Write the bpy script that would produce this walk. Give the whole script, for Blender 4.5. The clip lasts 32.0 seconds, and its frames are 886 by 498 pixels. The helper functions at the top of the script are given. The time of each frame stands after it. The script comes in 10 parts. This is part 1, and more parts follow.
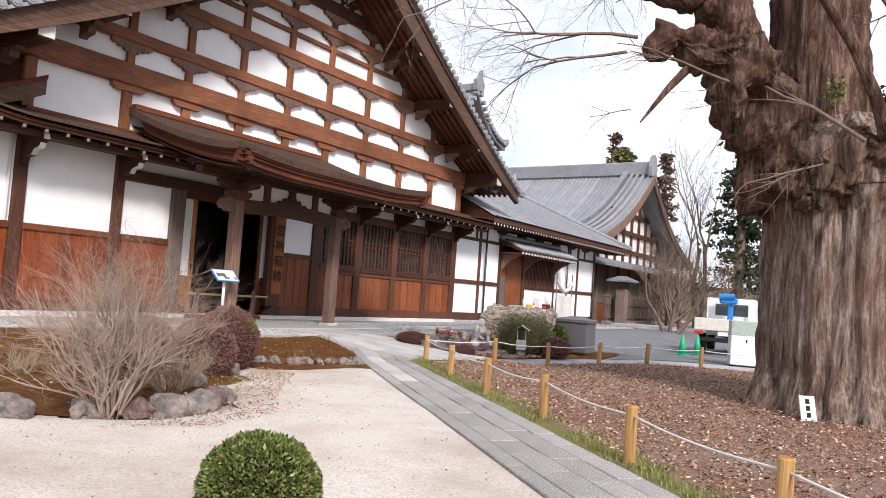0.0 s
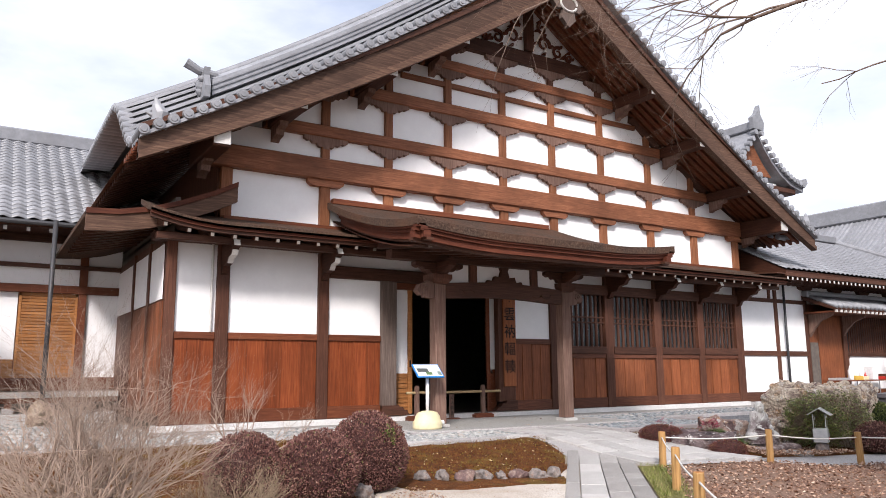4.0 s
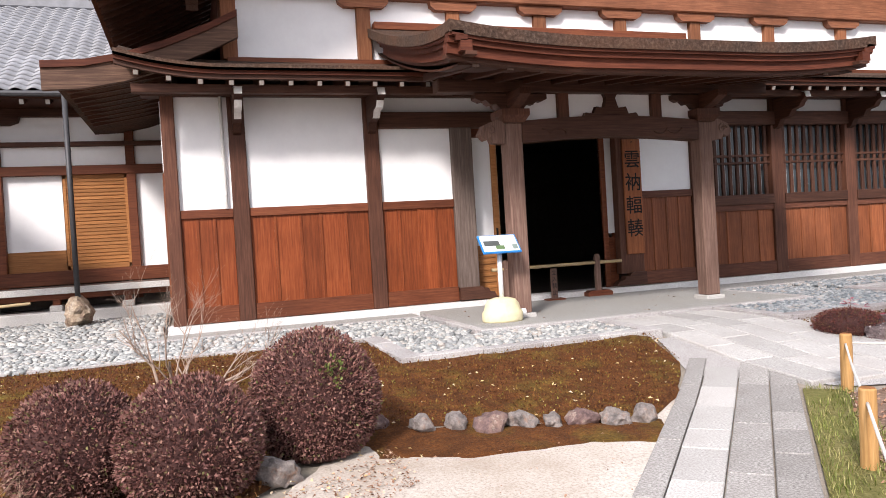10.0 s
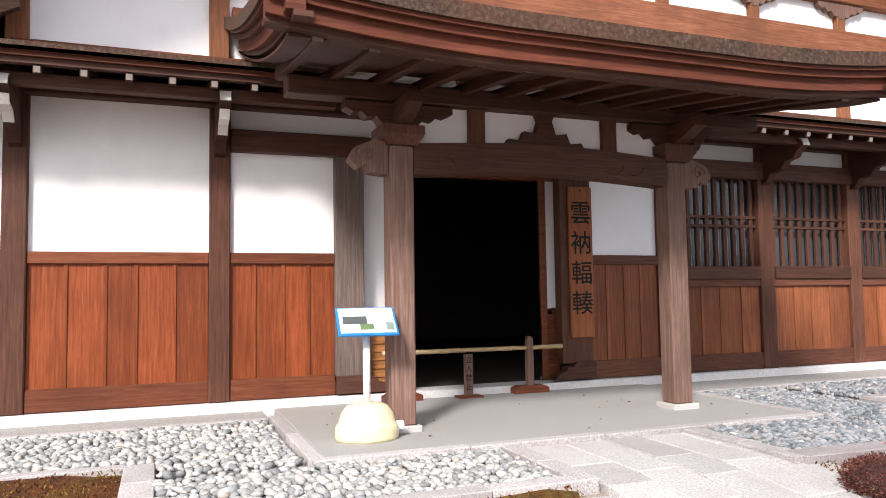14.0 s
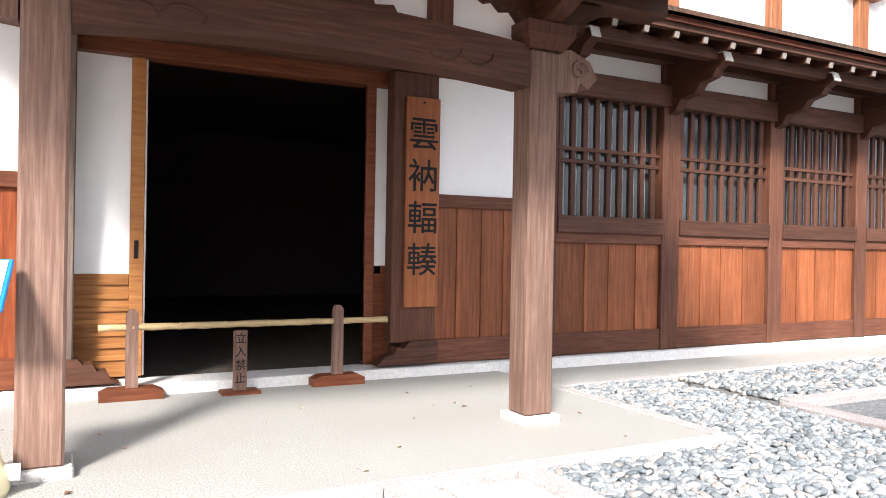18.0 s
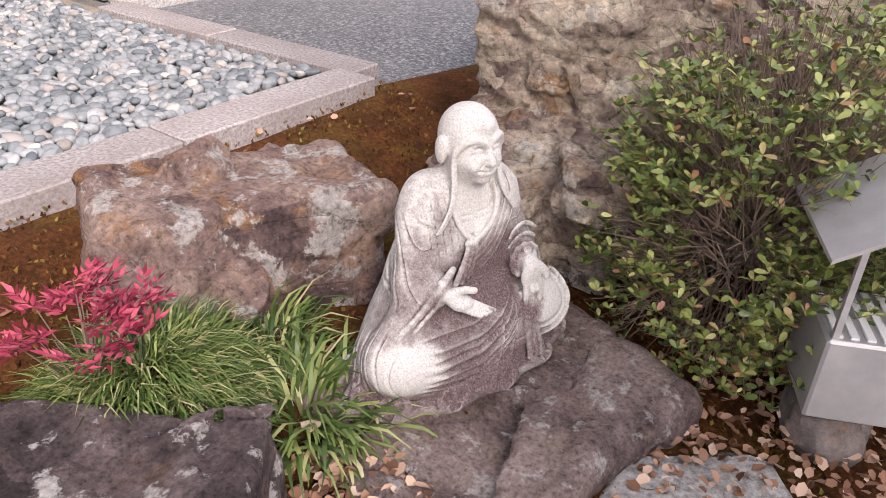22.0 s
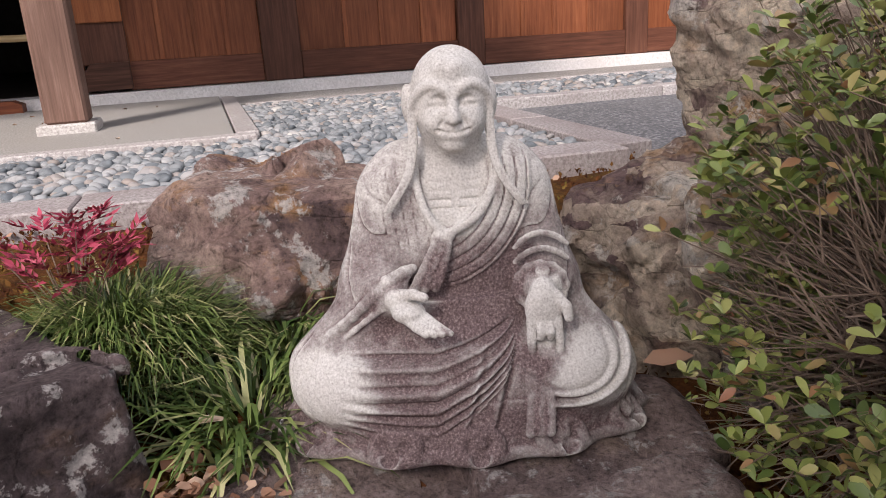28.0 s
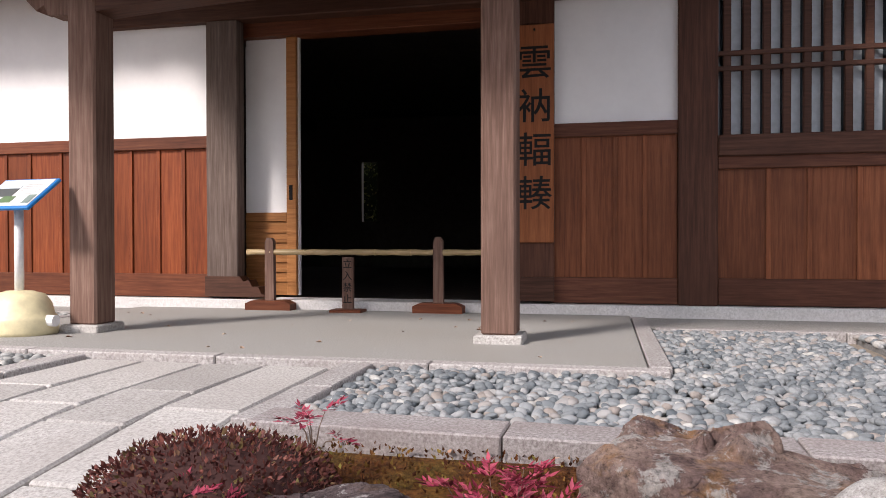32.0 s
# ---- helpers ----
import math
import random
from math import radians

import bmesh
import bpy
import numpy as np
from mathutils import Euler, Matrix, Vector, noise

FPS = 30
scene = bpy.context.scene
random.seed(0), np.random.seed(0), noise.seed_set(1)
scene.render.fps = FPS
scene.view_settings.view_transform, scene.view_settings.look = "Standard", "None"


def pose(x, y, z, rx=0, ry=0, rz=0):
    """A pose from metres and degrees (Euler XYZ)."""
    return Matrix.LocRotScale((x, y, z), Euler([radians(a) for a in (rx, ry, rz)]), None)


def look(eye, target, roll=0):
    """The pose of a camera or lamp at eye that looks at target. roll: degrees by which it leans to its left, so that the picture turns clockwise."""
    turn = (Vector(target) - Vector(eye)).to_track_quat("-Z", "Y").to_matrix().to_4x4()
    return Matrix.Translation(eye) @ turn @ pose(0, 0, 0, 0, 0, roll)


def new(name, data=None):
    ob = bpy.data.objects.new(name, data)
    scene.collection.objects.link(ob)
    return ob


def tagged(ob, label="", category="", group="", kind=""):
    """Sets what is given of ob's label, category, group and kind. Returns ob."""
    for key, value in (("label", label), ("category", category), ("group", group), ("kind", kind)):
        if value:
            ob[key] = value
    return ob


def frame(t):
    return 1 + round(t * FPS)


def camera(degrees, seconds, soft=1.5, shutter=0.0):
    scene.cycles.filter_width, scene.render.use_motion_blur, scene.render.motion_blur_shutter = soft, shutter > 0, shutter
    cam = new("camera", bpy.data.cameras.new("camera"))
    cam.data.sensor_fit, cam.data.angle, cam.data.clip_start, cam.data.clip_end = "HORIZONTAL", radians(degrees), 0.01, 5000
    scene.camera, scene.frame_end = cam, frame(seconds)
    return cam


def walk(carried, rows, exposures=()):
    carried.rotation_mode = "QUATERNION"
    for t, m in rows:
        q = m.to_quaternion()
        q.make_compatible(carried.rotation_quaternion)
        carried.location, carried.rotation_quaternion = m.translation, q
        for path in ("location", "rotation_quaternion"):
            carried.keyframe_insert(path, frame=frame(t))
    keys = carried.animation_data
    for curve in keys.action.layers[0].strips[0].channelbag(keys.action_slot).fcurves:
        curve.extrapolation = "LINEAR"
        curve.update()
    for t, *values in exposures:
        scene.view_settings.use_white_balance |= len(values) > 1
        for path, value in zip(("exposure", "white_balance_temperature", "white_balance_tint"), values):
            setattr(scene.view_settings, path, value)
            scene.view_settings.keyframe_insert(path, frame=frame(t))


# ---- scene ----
cam = camera(61.9, 32.0, 0.9)
# from the court past the bushes, along the hall, into the garden and up to the figure: seconds, eye, the point looked at, roll
PATH = [
    (0, (0.2, -0.192, 1.248), (-0.913, 1.465, 1.37), 4.0),
    (0.5, (0.189, 0.308, 1.245), (-0.915, 1.976, 1.296), 3.4),
    (1, (0.162, 0.811, 1.242), (-0.978, 2.455, 1.223), 2.9),
    (1.5, (0.099, 1.31, 1.243), (-1.143, 2.878, 1.204), 1.8),
    (2, (0.011, 1.778, 1.253), (-1.388, 3.206, 1.24), 1.2),
    (2.5, (-0.086, 2.241, 1.267), (-1.621, 3.521, 1.328), 0.7),
    (3, (-0.198, 2.725, 1.285), (-1.832, 3.87, 1.434), -0.0),
    (3.5, (-0.306, 3.191, 1.304), (-1.972, 4.267, 1.556), -0.4),
    (5.5, (-0.627, 4.586, 1.411), (-2.289, 5.622, 1.816), -1.4),
    (6, (-0.773, 4.905, 1.417), (-2.506, 5.851, 1.739), -1.6),
    (6.5, (-1.033, 5.24, 1.429), (-2.84, 6.057, 1.682), -1.5),
    (7, (-1.282, 5.599, 1.439), (-3.13, 6.335, 1.645), -1.4),
    (7.5, (-1.539, 5.898, 1.441), (-3.432, 6.524, 1.594), -1.7),
    (8, (-1.908, 6.134, 1.457), (-3.834, 6.658, 1.585), -1.8),
    (8.5, (-2.301, 6.345, 1.464), (-4.237, 6.843, 1.535), -2.5),
    (9, (-2.74, 6.592, 1.472), (-4.679, 7.085, 1.49), -3.3),
    (9.5, (-3.179, 6.914, 1.49), (-5.105, 7.453, 1.484), -3.6),
    (10, (-3.495, 7.278, 1.505), (-5.39, 7.916, 1.47), -3.4),
    (10.5, (-3.834, 7.613, 1.518), (-5.708, 8.312, 1.495), -2.9),
    (11, (-4.245, 7.885, 1.537), (-6.105, 8.619, 1.544), -1.9),
    (11.5, (-4.653, 8.147, 1.546), (-6.489, 8.941, 1.571), -1.2),
    (12, (-5.093, 8.438, 1.547), (-6.924, 9.242, 1.57), -1.5),
    (12.5, (-5.489, 8.767, 1.543), (-7.302, 9.609, 1.583), -1.6),
    (13, (-5.891, 9.112, 1.55), (-7.696, 9.972, 1.602), -1.2),
    (13.5, (-6.301, 9.433, 1.566), (-8.137, 10.222, 1.655), -1.3),
    (15.5, (-7.493, 10.907, 1.612), (-9.409, 11.466, 1.733), 1.8),
    (16, (-7.821, 11.184, 1.589), (-9.754, 11.695, 1.635), 2.0),
    (16.5, (-8.217, 11.389, 1.594), (-10.155, 11.882, 1.611), 2.6),
    (17, (-8.566, 11.696, 1.584), (-10.488, 12.248, 1.591), 2.2),
    (17.5, (-8.901, 11.995, 1.57), (-10.769, 12.71, 1.581), 1.3),
    (18, (-9.215, 12.349, 1.586), (-10.991, 13.268, 1.581), 1.0),
    (18.5, (-9.357, 12.752, 1.594), (-10.966, 13.937, 1.506), 0.2),
    (19, (-9.482, 13.216, 1.547), (-10.868, 14.645, 1.354), -0.6),
    (19.5, (-9.587, 13.695, 1.512), (-10.736, 15.296, 1.172), -0.1),
    (20, (-9.5, 14.123, 1.465), (-10.441, 15.808, 0.94), 0.5),
    (20.5, (-9.375, 14.539, 1.435), (-10.219, 16.223, 0.764), 1.1),
    (21, (-9.342, 15.004, 1.402), (-10.192, 16.631, 0.609), 1.2),
    (21.5, (-9.225, 15.409, 1.339), (-10.108, 16.956, 0.429), 1.9),
    (22, (-9.105, 15.765, 1.3), (-10.098, 17.179, 0.293), 1.6),
    (22.5, (-9.094, 16.115, 1.282), (-10.237, 17.337, 0.187), 1.5),
    (23, (-9.009, 16.349, 1.247), (-10.328, 17.331, 0.107), 0.6),
    (23.5, (-8.901, 16.527, 1.233), (-10.355, 17.288, 0.09), 0.9),
    (24, (-8.809, 16.642, 1.203), (-10.332, 17.244, 0.054), 0.7),
    (24.5, (-8.72, 16.779, 1.208), (-10.29, 17.269, 0.07), 0.2),
    (25, (-8.761, 16.823, 1.177), (-10.409, 17.311, 0.155), -0.1),
    (25.5, (-8.782, 16.88, 1.001), (-10.493, 17.405, 0.107), -0.4),
    (27.5, (-8.661, 16.834, 0.706), (-10.496, 17.397, 0.142), -3.0),
    (28, (-8.675, 16.842, 0.7), (-10.505, 17.402, 0.119), -3.3),
    (28.5, (-8.675, 16.85, 0.701), (-10.515, 17.384, 0.126), -3.1),
    (29, (-8.683, 16.829, 0.722), (-10.533, 17.331, 0.151), -2.7),
    (29.5, (-8.694, 16.816, 0.721), (-10.565, 17.263, 0.173), -2.2),
    (30, (-8.696, 16.813, 0.726), (-10.601, 17.145, 0.214), -2.3),
    (30.5, (-8.698, 16.769, 0.75), (-10.637, 16.941, 0.294), -1.7),
    (31, (-8.685, 16.716, 0.783), (-10.656, 16.683, 0.442), -0.7),
    (31.5, (-8.683, 16.691, 0.854), (-10.657, 16.443, 0.657), -0.4),
    (32, (-8.663, 16.717, 0.924), (-10.618, 16.295, 0.901), -0.1),
]
rows = [(t, look(eye, target, roll)) for t, eye, target, roll in PATH]
walk(cam, rows, [(0, 0.2, 6200, 14), (2, 0.08, 6200, 14), (3, 0.25, 6200, 14), (6, 0.3, 6200, 14), (7, 0.42, 6250, 14), (9, 0.52, 6300, 15), (13, 0.62, 6300, 14), (16, 0.95, 6350, 15), (17, 0.8, 6350, 14), (18, 1.5, 6300, 11), (19, 1.3, 6380, 12), (20, 0.8, 6400, 16), (22, 0.9, 6600, 20), (23, 0.7, 6600, 20), (24, 0.52, 6600, 21), (28, 0.45, 6600, 19), (31, 0.25, 6550, 19), (32, 0.35, 6450, 17)])

# ---- world, sun, exposure ----
world = bpy.data.worlds.new("world")
scene.world = world
world.use_nodes = True
wn, wl = world.node_tree.nodes, world.node_tree.links
wn.clear()
w_out, w_bg, w_sky = wn.new("ShaderNodeOutputWorld"), wn.new("ShaderNodeBackground"), wn.new("ShaderNodeTexSky")
w_sky.sky_type, w_sky.sun_disc = "NISHITA", False
SUN_EL, SUN_AZ = 38.0, 128.0     # height, and compass turn from +y towards +x
w_sky.sun_elevation, w_sky.sun_rotation = radians(SUN_EL), radians(SUN_AZ)
w_sky.air_density, w_sky.dust_density = 1.0, 3.0
w_tc, w_map, w_noise, w_ramp = (wn.new("ShaderNodeTexCoord"), wn.new("ShaderNodeMapping"), wn.new("ShaderNodeTexNoise"), wn.new("ShaderNodeValToRGB"))
w_map.inputs["Scale"].default_value = (1.0, 1.0, 2.6)
w_noise.inputs["Scale"].default_value, w_noise.inputs["Detail"].default_value, w_noise.inputs["Roughness"].default_value = 1.7, 7, 0.55
w_ramp.color_ramp.elements[0].position, w_ramp.color_ramp.elements[1].position = 0.36, 0.6
w_ramp.color_ramp.elements[0].color = (0.35, 0.35, 0.35, 1)
w_mul, w_mix = wn.new("ShaderNodeVectorMath"), wn.new("ShaderNodeMixRGB")
w_mul.operation = "SCALE"
w_mul.inputs["Scale"].default_value = 0.15
w_mix.inputs["Color2"].default_value = (1.02, 1.035, 1.075, 1)
wl.new(w_tc.outputs["Generated"], w_map.inputs["Vector"])
wl.new(w_map.outputs["Vector"], w_noise.inputs["Vector"])
wl.new(w_noise.outputs["Fac"], w_ramp.inputs["Fac"])
wl.new(w_sky.outputs["Color"], w_mul.inputs[0])
wl.new(w_mul.outputs["Vector"], w_mix.inputs["Color1"])
wl.new(w_ramp.outputs["Color"], w_mix.inputs["Fac"])
wl.new(w_mix.outputs["Color"], w_bg.inputs["Color"])
wl.new(w_bg.outputs["Background"], w_out.inputs["Surface"])
w_bg.inputs["Strength"].default_value = 1.0
sun = new("sun", bpy.data.lights.new("sun", "SUN"))
sun.data.energy, sun.data.angle, sun.data.color = 3.7, radians(10), (1.0, 0.93, 0.85)
sun_dir = Vector((math.sin(radians(SUN_AZ)) * math.cos(radians(SUN_EL)), math.cos(radians(SUN_AZ)) * math.cos(radians(SUN_EL)), math.sin(radians(SUN_EL))))
sun.matrix_world = look(sun_dir * 60, (0, 0, 0))


# ---- materials ----
def material(name, rough=0.7, metal=0.0):
    m = bpy.data.materials.new(name)
    m.use_nodes = True
    n, l = m.node_tree.nodes, m.node_tree.links
    b = n["Principled BSDF"]
    b.inputs["Roughness"].default_value, b.inputs["Metallic"].default_value = rough, metal
    b.inputs["Specular IOR Level"].default_value = 0.22 if rough >= 0.5 else 0.5
    return m, n, l, b


def rgba(c):
    return (c[0], c[1], c[2], 1)


def coords(n, l, scale=(1, 1, 1)):
    tc, mp = n.new("ShaderNodeTexCoord"), n.new("ShaderNodeMapping")
    mp.inputs["Scale"].default_value = scale
    l.new(tc.outputs["Object"], mp.inputs["Vector"])
    return mp.outputs["Vector"]


def noise_tex(n, l, vec, scale, detail=4, rough=0.6):
    t = n.new("ShaderNodeTexNoise")
    t.inputs["Scale"].default_value, t.inputs["Detail"].default_value, t.inputs["Roughness"].default_value = scale, detail, rough
    l.new(vec, t.inputs["Vector"])
    return t.outputs["Fac"]


def ramp(n, l, fac, stops):
    r = n.new("ShaderNodeValToRGB")
    e = r.color_ramp.elements
    while len(e) < len(stops):
        e.new(0.5)
    for k, (p, c) in zip(e, stops):
        k.position, k.color = p, rgba(c)
    l.new(fac, r.inputs["Fac"])
    return r.outputs["Color"]


def blend(n, l, a, b, fac, how="MIX"):
    m = n.new("ShaderNodeMixRGB")
    m.blend_type = how
    for key, v in (("Color1", a), ("Color2", b), ("Fac", fac)):
        if isinstance(v, (int, float)):
            m.inputs[key].default_value = v
        elif isinstance(v, tuple):
            m.inputs[key].default_value = rgba(v)
        else:
            l.new(v, m.inputs[key])
    return m.outputs["Color"]


def bump(n, l, b, height, strength=0.3, distance=0.01):
    p = n.new("ShaderNodeBump")
    p.inputs["Strength"].default_value, p.inputs["Distance"].default_value = strength, distance
    l.new(height, p.inputs["Height"])
    l.new(p.outputs["Normal"], b.inputs["Normal"])


def per_object(n, l, low=0.8, high=1.2):
    o, r = n.new("ShaderNodeObjectInfo"), n.new("ShaderNodeMapRange")
    r.inputs["To Min"].default_value, r.inputs["To Max"].default_value = low, high
    l.new(o.outputs["Random"], r.inputs["Value"])
    c = n.new("ShaderNodeCombineColor")
    for k in ("Red", "Green", "Blue"):
        l.new(r.outputs["Result"], c.inputs[k])
    return c.outputs["Color"]


def per_island(n, l, stops):
    g = n.new("ShaderNodeNewGeometry")
    return ramp(n, l, g.outputs["Random Per Island"], stops)


def wood(name, dark, mid, light, grain="z", rough=0.6, wear=0.5, vary=(0.8, 1.2)):
    m, n, l, b = material(name, rough)
    s = {"x": (0.7, 14, 14), "y": (14, 0.7, 14), "z": (14, 14, 0.7)}[grain]
    v = coords(n, l, s)
    fine = noise_tex(n, l, v, 2.6, 6, 0.6)
    hair = noise_tex(n, l, v, 9.0, 3, 0.6)
    c = ramp(n, l, fine, [(0.22, dark), (0.5, mid), (0.82, light)])
    c = blend(n, l, c, ramp(n, l, hair, [(0.3, (0.86, 0.86, 0.86)), (0.7, (1.1, 1.1, 1.1))]), 1.0, "MULTIPLY")
    big = noise_tex(n, l, coords(n, l), 0.9, 4, 0.6)
    c = blend(n, l, c, tuple(0.45 * k for k in mid), ramp(n, l, big, [(0.4, (0, 0, 0)), (0.72, (wear, wear, wear))]))
    c = blend(n, l, c, per_object(n, l, *vary), 1.0, "MULTIPLY")
    l.new(c, b.inputs["Base Color"])
    bump(n, l, b, fine, 0.35, 0.006)
    return m


def speckled(name, stops, scale, big_tint, big_scale=0.6, rough=0.85, bump_s=0.4, bump_d=0.01, vary=None, amount=0.6):
    m, n, l, b = material(name, rough)
    v = coords(n, l)
    f = noise_tex(n, l, v, scale, 8, 0.7)
    c = ramp(n, l, f, stops)
    g = noise_tex(n, l, v, big_scale, 5, 0.6)
    c = blend(n, l, c, big_tint, ramp(n, l, g, [(0.42, (0, 0, 0)), (0.68, (amount, amount, amount))]))
    if vary:
        c = blend(n, l, c, per_object(n, l, *vary), 1.0, "MULTIPLY")
    l.new(c, b.inputs["Base Color"])
    bump(n, l, b, f, bump_s, bump_d)
    return m


def islands(name, stops, rough=0.8, scale=30.0, spec=None):
    """Colour from piece to piece, with a little grain."""
    m, n, l, b = material(name, rough)
    c = per_island(n, l, stops)
    f = noise_tex(n, l, coords(n, l), scale, 4)
    c = blend(n, l, c, ramp(n, l, f, [(0.3, (0.7, 0.7, 0.7)), (0.7, (1.15, 1.15, 1.15))]), 1.0, "MULTIPLY")
    l.new(c, b.inputs["Base Color"])
    return m


PLASTER = speckled("white_plaster", [(0.3, (0.82, 0.815, 0.82)), (0.7, (0.88, 0.878, 0.88))], 3.0, (0.76, 0.75, 0.75), 0.7, 0.9, 0.08, 0.004, None, 0.35)
RED_WOOD = wood("red_board_wood", (0.1, 0.02, 0.007), (0.21, 0.05, 0.015), (0.31, 0.09, 0.03), "z", 0.5, 0.45, (0.75, 1.2))
BROWN_WOOD = wood("brown_board_wood", (0.12, 0.035, 0.015), (0.22, 0.072, 0.03), (0.33, 0.125, 0.055), "z", 0.5, 0.6, (0.7, 1.25))
RUSSET_WOOD = wood("russet_board_wood", (0.13, 0.036, 0.014), (0.25, 0.078, 0.03), (0.36, 0.13, 0.055), "z", 0.55, 0.5, (0.75, 1.2))
BARGE = wood("weathered_barge_wood", (0.04, 0.02, 0.014), (0.09, 0.05, 0.034), (0.2, 0.12, 0.08), "y", 0.7, 0.5)
DARK_POST = wood("dark_post_wood", (0.05, 0.02, 0.013), (0.105, 0.043, 0.026), (0.17, 0.075, 0.048), "z", 0.6, 0.5)
DARK_BEAM = wood("dark_beam_wood", (0.035, 0.014, 0.01), (0.08, 0.034, 0.021), (0.135, 0.063, 0.04), "y", 0.6, 0.5)
DARK_X = wood("dark_cross_wood", (0.026, 0.009, 0.006), (0.06, 0.022, 0.012), (0.105, 0.042, 0.024), "x", 0.6, 0.5)
BROWN_RAIL = wood("brown_rail_wood", (0.055, 0.02, 0.012), (0.12, 0.045, 0.026), (0.19, 0.08, 0.048), "y", 0.6, 0.5)
RAIL_WOOD = wood("rail_wood", (0.07, 0.02, 0.01), (0.15, 0.045, 0.02), (0.22, 0.08, 0.035), "y", 0.55, 0.5)
ORANGE_BEAM = wood("orange_beam_wood", (0.11, 0.042, 0.023), (0.26, 0.1, 0.05), (0.4, 0.185, 0.1), "y", 0.6, 0.75, (0.85, 1.15))
ORANGE_POST = wood("orange_post_wood", (0.12, 0.043, 0.02), (0.23, 0.09, 0.041), (0.33, 0.15, 0.078), "z", 0.6, 0.4)
SOFFIT_WOOD = wood("soffit_wood", (0.1, 0.04, 0.02), (0.19, 0.08, 0.04), (0.28, 0.13, 0.07), "y", 0.7, 0.5)
GREY_POST = wood("weathered_pillar_wood", (0.09, 0.05, 0.037), (0.18, 0.107, 0.082), (0.3, 0.2, 0.16), "z", 0.75, 0.5)
BOARD_GREY = wood("weathered_grey_board", (0.09, 0.06, 0.05), (0.17, 0.125, 0.105), (0.28, 0.22, 0.19), "z", 0.8, 0.4)
LIGHT_WOOD = wood("new_shutter_wood", (0.2, 0.08, 0.025), (0.33, 0.14, 0.045), (0.42, 0.2, 0.075), "y", 0.55, 0.2)
SIGN_WOOD = wood("sign_board_wood", (0.14, 0.045, 0.018), (0.26, 0.088, 0.033), (0.34, 0.13, 0.055), "z", 0.6, 0.6)
BAMBOO = wood("bamboo", (0.3, 0.2, 0.09), (0.45, 0.33, 0.17), (0.55, 0.43, 0.25), "y", 0.45, 0.3)
LOG_WOOD = wood("yellow_log_wood", (0.24, 0.12, 0.04), (0.42, 0.24, 0.09), (0.52, 0.33, 0.15), "z", 0.7, 0.3)
BARK_ROOF = speckled("bark_thatch", [(0.34, (0.025, 0.015, 0.011)), (0.52, (0.065, 0.042, 0.031)), (0.68, (0.13, 0.09, 0.07))], 22.0, (0.12, 0.055, 0.03), 1.2, 0.95, 0.9, 0.02, None, 0.5)
BARK_EDGE = wood("layered_bark_edge", (0.05, 0.014, 0.008), (0.105, 0.03, 0.016), (0.18, 0.06, 0.03), "y", 0.7, 0.5)
WHITE_PAINT = speckled("white_tip_paint", [(0.3, (0.5, 0.48, 0.45)), (0.7, (0.7, 0.685, 0.66))], 12, (0.45, 0.43, 0.4), 3, 0.8, 0.2)
TILE = speckled("grey_roof_tile", [(0.3, (0.19, 0.195, 0.21)), (0.6, (0.27, 0.275, 0.295)), (0.8, (0.35, 0.355, 0.375))], 5.0, (0.17, 0.17, 0.178), 0.8, 0.42, 0.25, 0.006, (0.82, 1.15), 0.6)
GRANITE = speckled("granite_kerb", [(0.37, (0.24, 0.222, 0.216)), (0.5, (0.42, 0.402, 0.392)), (0.64, (0.6, 0.585, 0.575))], 50.0, (0.29, 0.255, 0.245), 1.7, 0.85, 0.5, 0.008, (0.85, 1.1), 0.55)
SILL_STONE = speckled("white_sill_stone", [(0.37, (0.5, 0.49, 0.48)), (0.5, (0.62, 0.61, 0.6)), (0.64, (0.72, 0.71, 0.7))], 50.0, (0.5, 0.48, 0.46), 1.2, 0.85, 0.3, 0.004, None, 0.4)
KERB_OLD = speckled("worn_purple_granite", [(0.37, (0.2, 0.178, 0.175)), (0.5, (0.33, 0.305, 0.3)), (0.64, (0.46, 0.435, 0.43))], 60.0, (0.24, 0.2, 0.19), 2.2, 0.9, 0.5, 0.006, (0.85, 1.12), 0.6)
PAVER = speckled("granite_paver", [(0.37, (0.31, 0.295, 0.28)), (0.5, (0.47, 0.455, 0.435)), (0.64, (0.61, 0.6, 0.58))], 60.0, (0.36, 0.33, 0.31), 1.1, 0.85, 0.3, 0.004, (0.8, 1.1), 0.5)
OLD_PAVER = speckled("old_grey_paver", [(0.37, (0.17, 0.16, 0.152)), (0.5, (0.31, 0.295, 0.28)), (0.64, (0.46, 0.445, 0.425))], 50.0, (0.22, 0.2, 0.185), 1.3, 0.9, 0.4, 0.005, (0.85, 1.12), 0.5)
CONCRETE = speckled("washed_concrete", [(0.36, (0.16, 0.157, 0.146)), (0.5, (0.31, 0.306, 0.29)), (0.64, (0.48, 0.475, 0.455))], 80.0, (0.3, 0.285, 0.255), 0.9, 0.9, 0.4, 0.004, None, 0.5)
SAND = speckled("pale_sand", [(0.36, (0.36, 0.31, 0.27)), (0.48, (0.54, 0.49, 0.435)), (0.62, (0.64, 0.595, 0.54))], 45.0, (0.33, 0.255, 0.19), 0.55, 0.95, 0.6, 0.01, None, 0.75)
